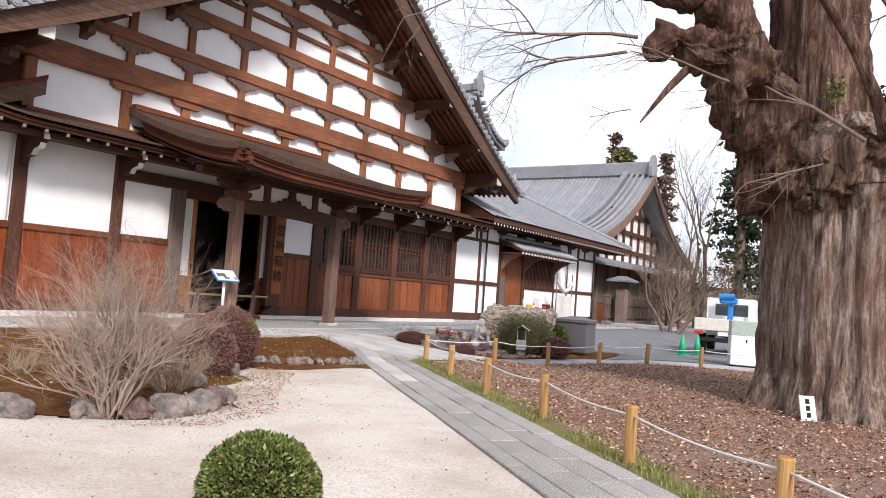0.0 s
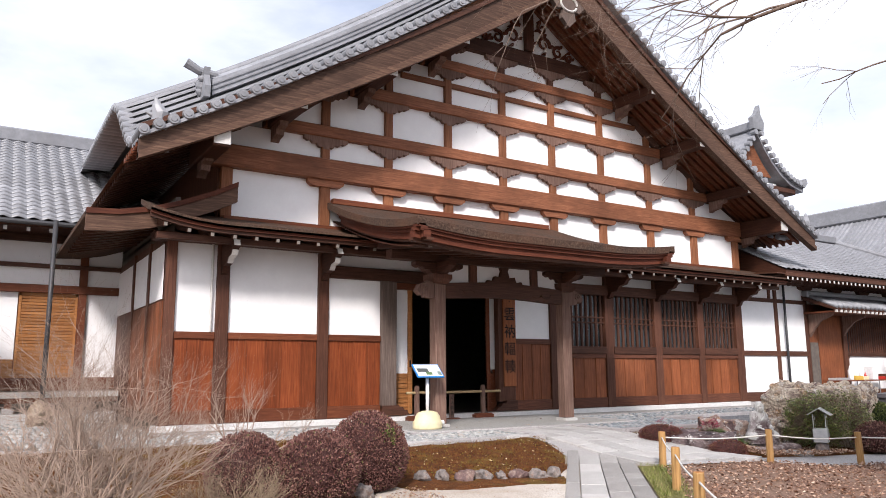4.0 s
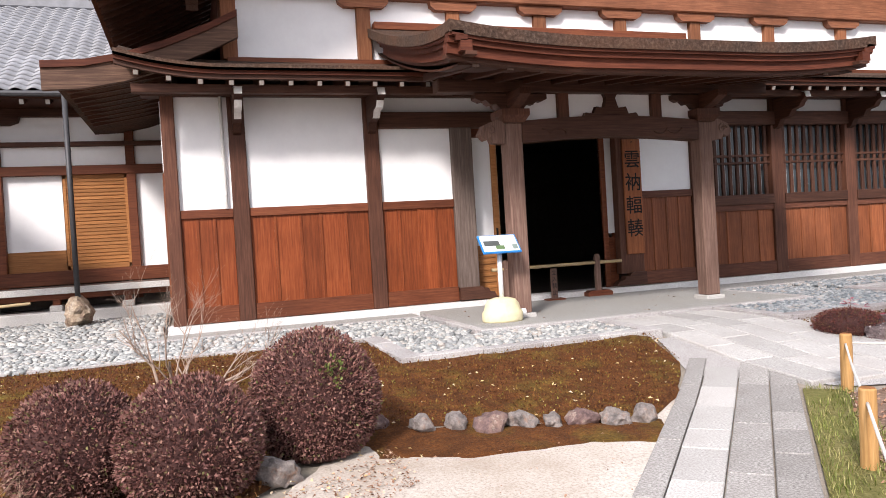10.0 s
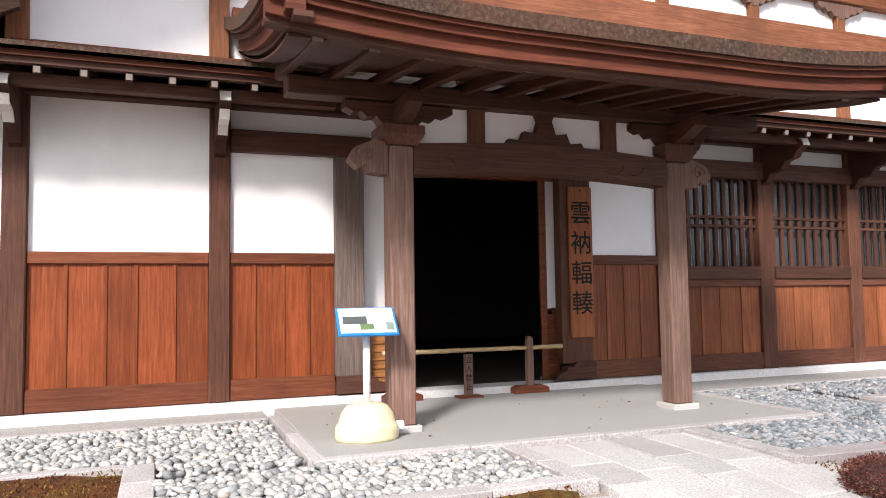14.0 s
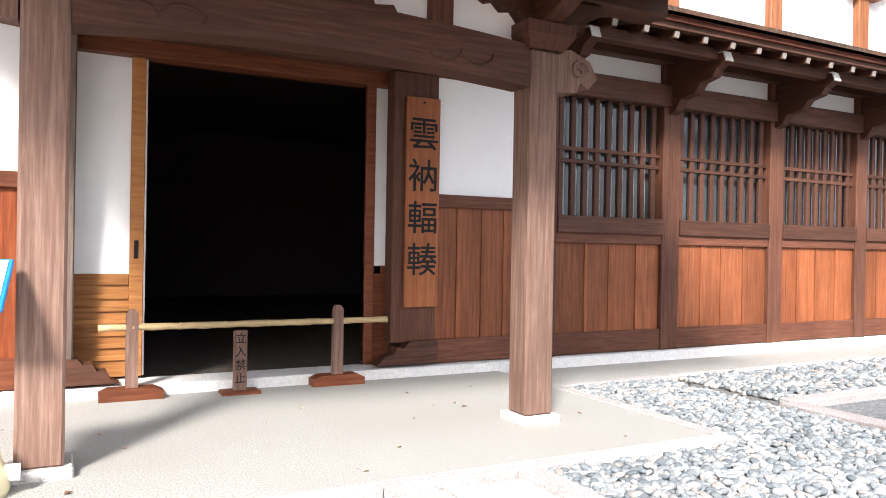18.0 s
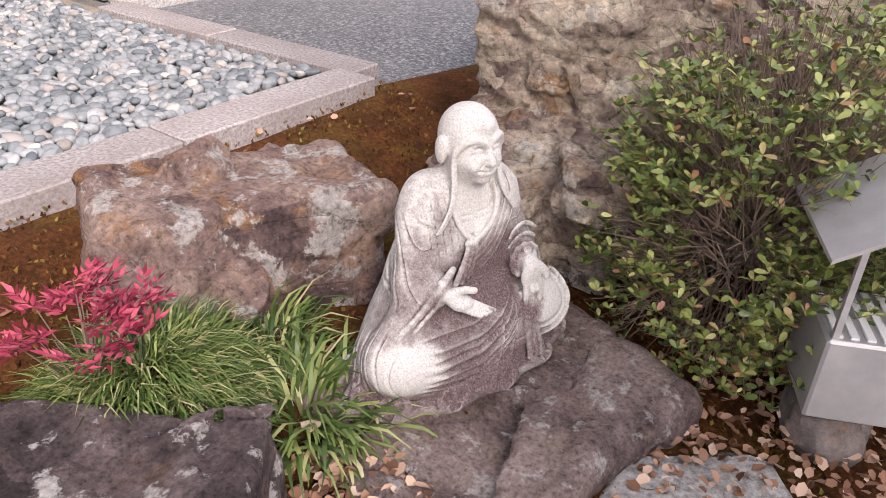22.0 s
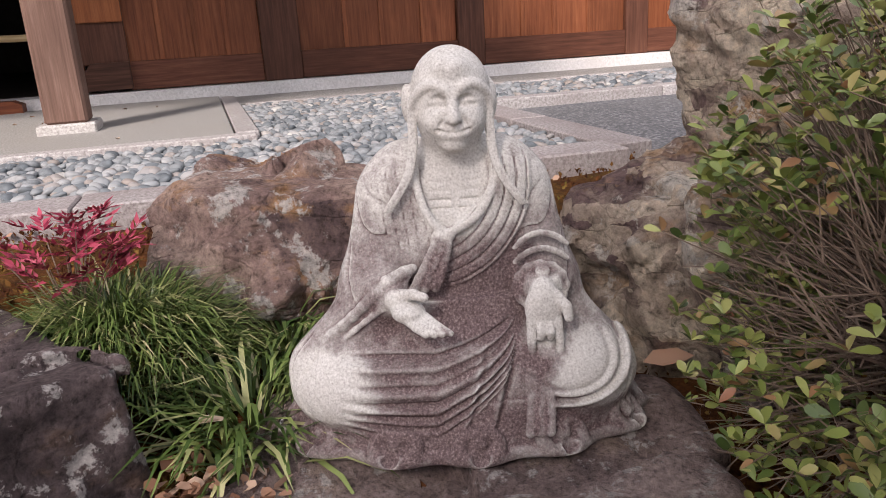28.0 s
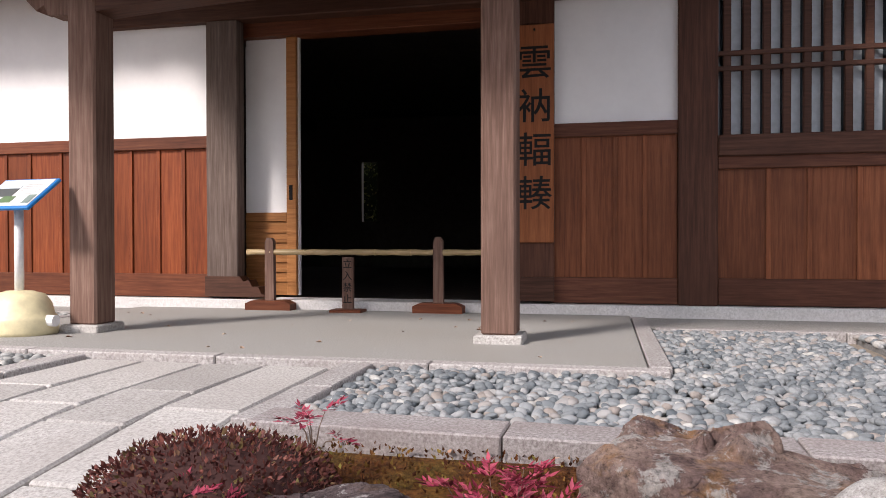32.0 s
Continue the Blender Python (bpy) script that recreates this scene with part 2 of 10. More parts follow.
DUST = speckled("grey_stone_dust", [(0.38, (0.2, 0.19, 0.185)), (0.5, (0.38, 0.365, 0.355)), (0.62, (0.58, 0.565, 0.55))], 75.0, (0.33, 0.3, 0.285), 0.6, 0.95, 0.4, 0.005, None, 0.5)
ASPHALT = speckled("grey_asphalt", [(0.38, (0.07, 0.073, 0.08)), (0.52, (0.145, 0.15, 0.16)), (0.63, (0.33, 0.335, 0.34))], 42.0, (0.22, 0.22, 0.22), 0.7, 0.9, 0.4, 0.004, None, 0.5)
SOIL = speckled("leafy_soil", [(0.36, (0.07, 0.035, 0.022)), (0.5, (0.2, 0.115, 0.08)), (0.65, (0.36, 0.235, 0.175))], 26.0, (0.24, 0.19, 0.15), 0.5, 0.95, 0.8, 0.02, None, 0.55)
GROUND = speckled("packed_earth", [(0.3, (0.2, 0.17, 0.14)), (0.5, (0.3, 0.26, 0.22)), (0.7, (0.4, 0.35, 0.3))], 40.0, (0.22, 0.2, 0.15), 0.2, 0.95, 0.4, 0.01)
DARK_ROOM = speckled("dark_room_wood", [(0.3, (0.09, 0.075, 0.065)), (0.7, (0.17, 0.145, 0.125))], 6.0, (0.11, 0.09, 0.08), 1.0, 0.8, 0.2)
ROPE = speckled("white_rope", [(0.3, (0.6, 0.58, 0.54)), (0.7, (0.76, 0.74, 0.7))], 60.0, (0.55, 0.52, 0.47), 3.0, 0.9, 0.3)


def moss_material():
    m, n, l, b = material("rusty_moss", 0.95)
    v = coords(n, l)
    f, g, h = noise_tex(n, l, v, 45, 8, 0.75), noise_tex(n, l, v, 1.4, 6, 0.65), noise_tex(n, l, v, 6, 5, 0.6)
    rust = ramp(n, l, f, [(0.3, (0.04, 0.015, 0.006)), (0.52, (0.15, 0.052, 0.013)), (0.75, (0.28, 0.115, 0.03))])
    green = ramp(n, l, f, [(0.3, (0.065, 0.042, 0.008)), (0.52, (0.2, 0.14, 0.022)), (0.75, (0.34, 0.26, 0.06))])
    c = blend(n, l, rust, green, ramp(n, l, g, [(0.5, (0, 0, 0)), (0.7, (0.85, 0.85, 0.85))]))
    c = blend(n, l, c, ramp(n, l, h, [(0.35, (0.55, 0.55, 0.55)), (0.65, (1.02, 1.02, 1.02))]), 1.0, "MULTIPLY")
    l.new(c, b.inputs["Base Color"])
    bump(n, l, b, f, 1.0, 0.025)
    return m


MOSS = moss_material()


def rock_material(name, a, c0, c2, vein, scale=3.0):
    m, n, l, b = material(name, 0.85)
    v = coords(n, l)
    f, g, h = noise_tex(n, l, v, scale * 6, 8, 0.75), noise_tex(n, l, v, scale, 6, 0.7), noise_tex(n, l, v, scale * 2.3, 6, 0.7)
    c = ramp(n, l, g, [(0.33, a), (0.5, c0), (0.68, c2)])
    c = blend(n, l, c, vein, ramp(n, l, h, [(0.56, (0, 0, 0)), (0.66, (0.8, 0.8, 0.8))]))
    c = blend(n, l, c, ramp(n, l, f, [(0.3, (0.55, 0.55, 0.55)), (0.7, (1.25, 1.25, 1.25))]), 1.0, "MULTIPLY")
    l.new(c, b.inputs["Base Color"])
    bump(n, l, b, f, 0.8, 0.02)
    return m


ROCK_TAN = rock_material("tan_craggy_rock", (0.17, 0.1, 0.075), (0.36, 0.28, 0.2), (0.52, 0.45, 0.36), (0.16, 0.1, 0.1), 4)
ROCK_PURPLE = rock_material("purple_brown_rock", (0.085, 0.055, 0.055), (0.19, 0.125, 0.115), (0.3, 0.2, 0.16), (0.4, 0.33, 0.27), 4)
ROCK_DARK = rock_material("dark_slab_rock", (0.04, 0.028, 0.03), (0.095, 0.065, 0.067), (0.19, 0.14, 0.14), (0.36, 0.32, 0.31), 3.5)
ROCK_GREY = rock_material("grey_field_stone", (0.12, 0.105, 0.1), (0.23, 0.2, 0.185), (0.34, 0.29, 0.26), (0.3, 0.19, 0.14), 5)


def plain(name, colour, rough=0.5, metal=0.0, vary=12.0):
    m, n, l, b = material(name, rough, metal)
    f = noise_tex(n, l, coords(n, l), vary, 4)
    l.new(ramp(n, l, f, [(0.3, tuple(0.85 * k for k in colour)), (0.7, tuple(min(1.0, 1.08 * k) for k in colour))]), b.inputs["Base Color"])
    return m


WORN_TIP = plain("worn_white_tip", (0.24, 0.215, 0.19), 0.8)
INK = plain("black_ink", (0.012, 0.011, 0.011), 0.7)
METAL_GREY = plain("grey_metal", (0.5, 0.5, 0.5), 0.42, 0.45)
PIPE_GREY = plain("dark_pipe", (0.07, 0.07, 0.075), 0.5, 0.3)
WHITE_ENAMEL = plain("white_enamel", (0.78, 0.79, 0.8), 0.35)
CREAM = plain("cream_plastic", (0.72, 0.64, 0.4), 0.45)
BLUE = plain("blue_plastic", (0.02, 0.2, 0.55), 0.4)
SKYBLUE_PLATE = plain("pale_print", (0.6, 0.68, 0.74), 0.3)
GLASS_DARK = plain("dark_window_glass", (0.05, 0.065, 0.075), 0.08)
GREEN_PLASTIC = plain("green_cone_plastic", (0.02, 0.4, 0.2), 0.45)
RUBBER = plain("black_rubber", (0.02, 0.02, 0.02), 0.7)
RED_PAINT = plain("red_lens", (0.45, 0.03, 0.02), 0.3)
YELLOW = plain("yellow_paper", (0.6, 0.4, 0.08), 0.7)


# ---- mesh building ----
class Shape:
    """Collects vertices and faces of one part."""

    def __init__(self):
        self.v, self.f = [], []

    def add(self, verts, faces):
        k = len(self.v)
        self.v.extend([tuple(map(float, p)) for p in verts])
        self.f.extend([tuple(i + k for i in f) for f in faces])
        return self

    def box(self, x0, x1, y0, y1, z0, z1, bevel=0.0, turn=None):
        x0, x1, y0, y1, z0, z1 = min(x0, x1), max(x0, x1), min(y0, y1), max(y0, y1), min(z0, z1), max(z0, z1)
        c = np.array([(x0 + x1) / 2, (y0 + y1) / 2, (z0 + z1) / 2])
        h = np.array([x1 - x0, y1 - y0, z1 - z0]) / 2
        e = min(bevel, 0.45 * min(h))
        if e <= 0:
            p = [(sx * h[0], sy * h[1], sz * h[2]) for sz in (-1, 1) for sy in (-1, 1) for sx in (-1, 1)]
            f = [(0, 2, 3, 1), (4, 5, 7, 6), (0, 1, 5, 4), (2, 6, 7, 3), (0, 4, 6, 2), (1, 3, 7, 5)]
        else:
            p, idx = [], {}
            for sz in (-1, 1):
                for sy in (-1, 1):
                    for sx in (-1, 1):
                        for a in range(3):
                            q = [sx * (h[0] - e), sy * (h[1] - e), sz * (h[2] - e)]
                            q[a] = (sx, sy, sz)[a] * h[a]
                            idx[(sx, sy, sz, a)] = len(p)
                            p.append(tuple(q))
            f = []
            for a in range(3):
                b_, c_ = (a + 1) % 3, (a + 2) % 3
                for s in (-1, 1):
                    loop = []
                    for u, w in ((-1, -1), (1, -1), (1, 1), (-1, 1)):
                        k = [0, 0, 0]
                        k[a], k[b_], k[c_] = s, u, w
                        loop.append(idx[(*k, a)])
                    f.append(tuple(loop if s > 0 else loop[::-1]))
                for u in (-1, 1):
                    for w in (-1, 1):
                        k0, k1 = [0, 0, 0], [0, 0, 0]
                        k0[a], k0[b_], k0[c_] = -1, u, w
                        k1[a], k1[b_], k1[c_] = 1, u, w
                        loop = [idx[(*k0, b_)], idx[(*k1, b_)], idx[(*k1, c_)], idx[(*k0, c_)]]
                        f.append(tuple(loop[::-1] if u * w > 0 else loop))
            for sz in (-1, 1):
                for sy in (-1, 1):
                    for sx in (-1, 1):
                        t = [idx[(sx, sy, sz, a)] for a in range(3)]
                        f.append(tuple(t if sx * sy * sz > 0 else t[::-1]))
        p = np.array(p)
        if turn is not None:
            p = p @ np.array(turn.to_3x3()).T
        return self.add(p + c, f)

    def tube(self, pts, radii, n=6, caps=True):
        pts = [Vector(p) for p in pts]
        if isinstance(radii, (int, float)):
            radii = [radii] * len(pts)
        rings, side = [], None
        for i, p in enumerate(pts):
            d = (pts[min(i + 1, len(pts) - 1)] - pts[max(i - 1, 0)])
            d = d.normalized() if d.length > 1e-9 else Vector((0, 0, 1))
            if side is None:
                side = d.orthogonal().normalized()
            side = side - d * side.dot(d)
            side = side.normalized() if side.length > 1e-6 else d.orthogonal().normalized()
            up = d.cross(side)
            rings.append([p + (side * math.cos(2 * math.pi * k / n) + up * math.sin(2 * math.pi * k / n)) * radii[i] for k in range(n)])
        return self.loft(rings, caps)

    def loft(self, rings, caps=True, closed=True):
        n = len(rings[0])
        v = [p for r in rings for p in r]
        f = []
        for i in range(len(rings) - 1):
            for k in range(n if closed else n - 1):
                a, b = i * n + k, i * n + (k + 1) % n
                f.append((a, b, b + n, a + n))
        if caps:
            f.append(tuple(range(n))[::-1])
            f.append(tuple(range((len(rings) - 1) * n, len(rings) * n)))
        return self.add(v, f)

    def prism(self, outline, axis, lo, hi):
        """An outline in two of the axes, pushed from lo to hi along the third."""
        def at(p, s):
            return {"x": (s, p[0], p[1]), "y": (p[0], s, p[1]), "z": (p[0], p[1], s)}[axis]
        area = sum(p[0] * q[1] - q[0] * p[1] for p, q in zip(outline, list(outline[1:]) + [outline[0]]))
        if (area < 0) != (axis == "y"):
            outline = list(outline)[::-1]
        return self.loft([[at(p, lo) for p in outline], [at(p, hi) for p in outline]])

    def sheet(self, fn, us, vs):
        """A grid of points fn(u, v)."""
        n = len(vs)
        v = [fn(a, b) for a in us for b in vs]
        f = [(i * n + j, (i + 1) * n + j, (i + 1) * n + j + 1, i * n + j + 1) for i in range(len(us) - 1) for j in range(n - 1)]
        return self.add(v, f)

    def mesh(self, name, mat, smooth=False):
        me = bpy.data.meshes.new(name)
        me.from_pydata(self.v, [], self.f)
        me.materials.append(mat)
        if smooth:
            me.shade_smooth()
        me.update()
        return me


def thing(name, label, category, group="", kind=""):
    return tagged(new(name), label, category, group, kind)


def part(name, shape, mat, parent, label="", smooth=False, kind=""):
    me = shape.mesh(name, mat, smooth) if isinstance(shape, Shape) else shape
    ob = new(name, me)
    ob.parent = parent
    return tagged(ob, label, kind=kind)


def solo(name, shape, mat, label, category, group="", kind="", smooth=False):
    """A thing that is one mesh."""
    return tagged(new(name, shape.mesh(name, mat, smooth)), label, category, group, kind)


def share(name, me, parent, m, label=""):
    """One more piece on a mesh that others use too."""
    ob = new(name, me)
    ob.parent, ob.matrix_basis = parent, m
    return tagged(ob, label)


def B(x0, x1, y0, y1, z0, z1, bevel=0.0):
    return Shape().box(x0, x1, y0, y1, z0, z1, bevel)


def smooth01(a):
    a = min(1.0, max(0.0, a))
    return a * a * (3 - 2 * a)


def ground_z(x, y):
    """Height of the garden ground: it falls gently from the court before the hall."""
    dip = 0.1 * smooth01((y - 15.0) / 1.4) * smooth01((x + 11.6) / 1.4) * (1 - smooth01((x + 8.2) / 2.0))
    return 0.03 - 0.27 * smooth01((x + 12.4) / 3.0) - dip + 0.015 * noise.noise((x * 0.35, y * 0.35, 0))


def inside(poly, x, y):
    r = False
    for (x0, y0), (x1, y1) in zip(poly, poly[1:] + poly[:1]):
        if (y0 > y) != (y1 > y) and x < (x1 - x0) * (y - y0) / (y1 - y0) + x0:
            r = not r
    return r


def jag(poly, keep, amount=0.14, seed=1):
    """An outline with uneven edges, but for those in keep."""
    out = []
    for i, (a, b) in enumerate(zip(poly, poly[1:] + poly[:1])):
        out.append(a)
        if i not in keep:
            n = max(1, int(math.hypot(b[0] - a[0], b[1] - a[1]) / 0.3))
            for k in range(1, n):
                x, y = a[0] + (b[0] - a[0]) * k / n, a[1] + (b[1] - a[1]) * k / n
                out.append((x + amount * noise.noise((x * 2.3, y * 2.3, seed)), y + amount * noise.noise((x * 2.3, y * 2.3, seed + 9))))
    return out


def patch(poly, lift, step, mat, name, label, rough=0.0, freq=2.0, category="ground"):
    """A piece of ground cover that follows the ground, cut to an outline."""
    bm = bmesh.new()
    f = bm.faces.new([bm.verts.new((x, y, 0)) for x, y in poly])
    if f.normal.z < 0:
        f.normal_flip()
    xs, ys = [p[0] for p in poly], [p[1] for p in poly]
    for lo, hi, n in ((min(xs), max(xs), Vector((1, 0, 0))), (min(ys), max(ys), Vector((0, 1, 0)))):
        k = lo + step
        while k < hi:
            bmesh.ops.bisect_plane(bm, geom=bm.verts[:] + bm.edges[:] + bm.faces[:], plane_co=n * k, plane_no=n)
            k += step
    rim = set()
    for e in bm.edges:
        if len(e.link_faces) < 2:
            rim.update(e.verts)
    for v in bm.verts:
        h = 0 if v in rim else rough * noise.noise((v.co.x * freq, v.co.y * freq, 3)) + 0.4 * rough * noise.noise((v.co.x * freq * 4, v.co.y * freq * 4, 7))
        v.co.z = ground_z(v.co.x, v.co.y) + (lift if v not in rim else lift * 0.25) + h
    bmesh.ops.recalc_face_normals(bm, faces=bm.faces[:])
    me = bpy.data.meshes.new(name)
    bm.to_mesh(me)
    bm.free()
    if me.polygons and me.polygons[0].normal.z < 0:
        me.flip_normals()
    me.materials.append(mat)
    me.shade_smooth()
    return tagged(new(name, me), label, category, kind="structure")


def pieces_mesh(name, verts, faces, placements, mat, smooth=True):
    """Many small alike pieces in one mesh: placements of (4x4 matrix)."""
    v0, n = np.array(verts, float), len(verts)
    v1 = np.concatenate([v0, np.ones((n, 1))], 1)
    ms = np.array([np.array(m)[:3] for m in placements])
    allv = np.einsum("kij,nj->kni", ms, v1).reshape(-1, 3)
    k = len(placements)
    size = len(faces[0])
    fa = np.array(faces)[None] + (np.arange(k) * n)[:, None, None]
    fa = fa.reshape(-1, size)
    me = bpy.data.meshes.new(name)
    me.vertices.add(len(allv))
    me.vertices.foreach_set("co", allv.ravel())
    me.loops.add(fa.size)
    me.loops.foreach_set("vertex_index", fa.ravel())
    me.polygons.add(len(fa))
    me.polygons.foreach_set("loop_start", np.arange(0, fa.size, size))
    me.polygons.foreach_set("loop_total", np.full(len(fa), size))
    me.materials.append(mat)
    me.update(calc_edges=True)
    me.validate()
    if smooth:
        me.shade_smooth()
    return me


# ---- ground and paving ----
def ground_sheet():
    near = [-60, -40, -30, -24] + [k * 1.0 for k in range(-20, 6)] + [8, 12, 20, 35, 60]
    xs = [-900, -300, -120] + near + [120, 300, 900]
    ys = [-900, -300, -100, -50, -25, -12] + [k * 1.0 for k in range(-6, 34)] + [36, 40, 46, 55, 70, 100, 300, 900]
    s = Shape().sheet(lambda x, y: (x, y, ground_z(x, y) - 0.02), xs, ys)
    solo("ground", s, GROUND, "packed grey brown earth of the temple yard", "ground", kind="structure", smooth=True)


ground_sheet()
D, N = Vector((0.745, -0.667)), Vector((0.667, 0.745))     # along and across the stone path
P0 = Vector((-5.19, 7.72))                                 # a point of its edge


def on_path(s, w):
    p = P0 + D * s + N * w
    return (p.x, p.y)


SAND_POLY = [on_path(-6.2, -0.02), on_path(12, -0.02), (4, -6), (-10, -8), (-12.0, -3.0), (-9.4, 0.8), (-7.6, 3.4), (-6.6, 4.3), (-6.4, 5.0), (-6.9, 6.0), (-7.9, 6.6), (-8.3, 7.6), (-9.5, 8.2), (-9.95, 9.2), (-9.3, 10.9)]
MOSS_POLY = [(-12.0, 12.95), (-10.7, 12.5), (-9.75, 11.8), (-9.1, 11.0), (-9.95, 9.0), (-9.5, 8.0), (-8.3, 7.4), (-7.8, 6.5), (-6.85, 5.9), (-6.5, 5.0), (-6.7, 4.4), (-7.7, 3.4), (-9.5, 0.8), (-12.0, -3.0), (-19.0, -6.0), (-19.0, -1.0), (-15.2, 2.6), (-14.2, 4.5), (-13.95, 9.4), (-13.6, 9.75), (-12.0, 9.75)]
LEAF_POLY = [(-9.0, 13.1), (-3.95, 8.5), on_path(10, 1.45), (12, 8), (10, 24), (-3.6, 21.2), (-5.0, 20.2), (-6.2, 19.4), (-7.0, 18.2), (-7.9, 16.8), (-8.7, 15.3)]
GRASS_POLY = [on_path(-6.6, 1.12), on_path(9, 1.12), on_path(9, 1.5), on_path(-6.6, 1.5)]
STRIP_POLY = [(-11.7, 12.9), (-10.2, 12.3), on_path(-6.9, 0.0), on_path(-6.9, 1.12), (-9.2, 13.4), (-8.6, 15.4), (-7.7, 17.0), (-6.9, 18.4), (-6.0, 19.6), (-4.9, 20.6), (6.0, 24.6), (6.0, 26.4), (-5.5, 22.2), (-8.0, 20.4), (-8.6, 18.9), (-9.2, 17.2), (-9.5, 16.2), (-10.6, 15.0), (-11.7, 14.9)]
GARDEN_POLY = [(-11.75, 15.2), (-10.5, 15.1), (-9.45, 16.3), (-9.0, 17.2), (-8.5, 18.9), (-7.9, 20.4), (-8.4, 23.6), (-10.6, 23.4), (-11.3, 20.8), (-11.75, 18.7)]
ROAD_POLY = [(-14.1, 18.8), (-11.75, 18.75), (-11.2, 20.8), (-10.6, 23.5), (-8.3, 23.7), (-7.8, 20.9), (-5.4, 22.5), (6, 26.9), (40, 40), (40, 75), (-4, 75), (-12.6, 44), (-14.1, 42)]
patch(jag(SAND_POLY, (0,), 0.3), 0.012, 0.5, SAND, "sand_ground", "pale raked sand area strewn with fine grit", 0.012, 2.5)
patch(jag(MOSS_POLY, (18, 19, 20, 17), 0.16, 4), 0.045, 0.3, MOSS, "moss_ground", "rust brown and olive moss bed", 0.035, 2.5)
patch(LEAF_POLY, 0.015, 0.5, SOIL, "leaf_ground", "bare soil thick with fallen brown leaves", 0.03, 2.0)
GRASS_GROUND = speckled("thin_grass_soil", [(0.3, (0.07, 0.06, 0.02)), (0.5, (0.16, 0.14, 0.05)), (0.7, (0.26, 0.24, 0.1))], 30, (0.12, 0.13, 0.03), 1.5, 0.95, 0.6, 0.015)
patch(GRASS_POLY, 0.03, 0.4, GRASS_GROUND, "grass_verge", "thin green grass verge beside the stone path", 0.02, 3.0)
FRINGE_POLY = [(-10.05, 8.6), (-9.8, 9.3), (-9.45, 10.2), (-9.1, 11.1), (-8.5, 10.75), (-8.75, 10.0), (-8.85, 9.2), (-9.2, 8.5)]
patch(jag(FRINGE_POLY, (0, 1, 2), 0.12, 8), 0.026, 0.15, MOSS, "moss_fringe", "olive moss creeping from the edging stones onto the sand", 0.02, 4.0)
patch(STRIP_POLY, 0.014, 0.5, DUST, "pavement", "pale stone-dust walk along the rope fence", 0.006, 2.0)
patch(GARDEN_POLY, 0.05, 0.25, MOSS, "garden_ground", "mossy garden bed among the rocks", 0.035, 3.0)
patch(ROAD_POLY, 0.02, 1.0, ASPHALT, "road", "worn grey asphalt yard", 0.0)

# paved court before the hall: platform, aprons, kerbs
FX = -16.87                                                  # the face of the hall
PLAT_Z = 0.125
solo("entrance_platform", B(FX, -13.45, 11.2, 17.0, -0.1, PLAT_Z, 0.01), CONCRETE, "washed concrete platform under the entrance porch", "platform", kind="structure")
solo("apron_south", B(FX, -16.1, 3.0, 11.05, -0.1, 0.105, 0.01), CONCRETE, "washed concrete apron along the hall wall", "pavement", kind="structure")
solo("apron_north", B(FX, -15.85, 17.15, 43.0, -0.1, 0.105, 0.01), CONCRETE, "washed concrete apron along the hall wall", "pavement", kind="structure")


def kerb_run(x0, y0, x1, y1, w, top, length, name, label, mat=GRANITE):
    """A row of kerb stones, each a piece."""
    top_thing = thing(name, label, "kerb", kind="structure")
    a, b = Vector((x0, y0)), Vector((x1, y1))
    d = (b - a)
    n = max(1, round(d.length / length))
    turn = Matrix.Rotation(math.atan2(d.y, d.x), 4, "Z")
    seg = d.length / n
    me = Shape().box(-seg / 2 + 0.004, seg / 2 - 0.004, -w / 2, w / 2, -0.3, 0, 0.008).mesh("kerb_stone", mat)
    for k in range(n):
        c = a + d * ((k + 0.5) / n)
        share("kerb_stone", me, top_thing, Matrix.Translation((c.x, c.y, top + random.uniform(-0.004, 0.004))) @ turn)
    return top_thing


kerb_run(-13.38, 11.07, -13.38, 17.13, 0.14, PLAT_Z + 0.004, 1.5, "kerb_platform_front", "pale granite edging of the porch platform")
kerb_run(-13.46, 11.12, FX + 0.75, 11.12, 0.14, PLAT_Z + 0.004, 1.3, "kerb_platform_south", "pale granite edging of the porch platform")
kerb_run(-13.46, 17.08, FX + 0.3, 17.08, 0.14, PLAT_Z + 0.004, 1.3, "kerb_platform_north", "pale granite edging of the porch platform")
kerb_run(-16.03, 3.0, -16.03, 11.0, 0.13, 0.11, 1.4, "kerb_apron_south", "pale granite edging of the wall apron")
kerb_run(-15.78, 17.2, -15.78, 43.0, 0.13, 0.11, 1.6, "kerb_apron_north", "pale granite edging of the wall apron")
kerb_run(-11.93, 12.95, -11.93, 9.72, 0.2, 0.11, 0.8, "kerb_bed_front", "rough grey granite kerb between pebbles and moss")
kerb_run(-11.83, 9.62, -13.95, 9.62, 0.26, 0.11, 0.7, "kerb_bed_step", "rough grey granite kerb between pebbles and moss")
kerb_run(-13.98, 9.5, -14.2, 4.4, 0.16, 0.1, 1.0, "kerb_bed_south", "rough grey granite kerb between pebbles and moss")
kerb_run(-14.22, 4.4, -19.0, -1.2, 0.16, 0.1, 1.0, "kerb_bed_far", "rough grey granite kerb between pebbles and moss")
kerb_run(-13.3, 13.0, -11.83, 12.98, 0.2, 0.11, 0.75, "kerb_bed_end", "rough grey granite kerb beside the stone pavement")
kerb_run(-13.3, 15.15, -11.75, 15.15, 0.2, 0.12, 0.75, "kerb_garden_end", "rough grey granite kerb beside the stone pavement")
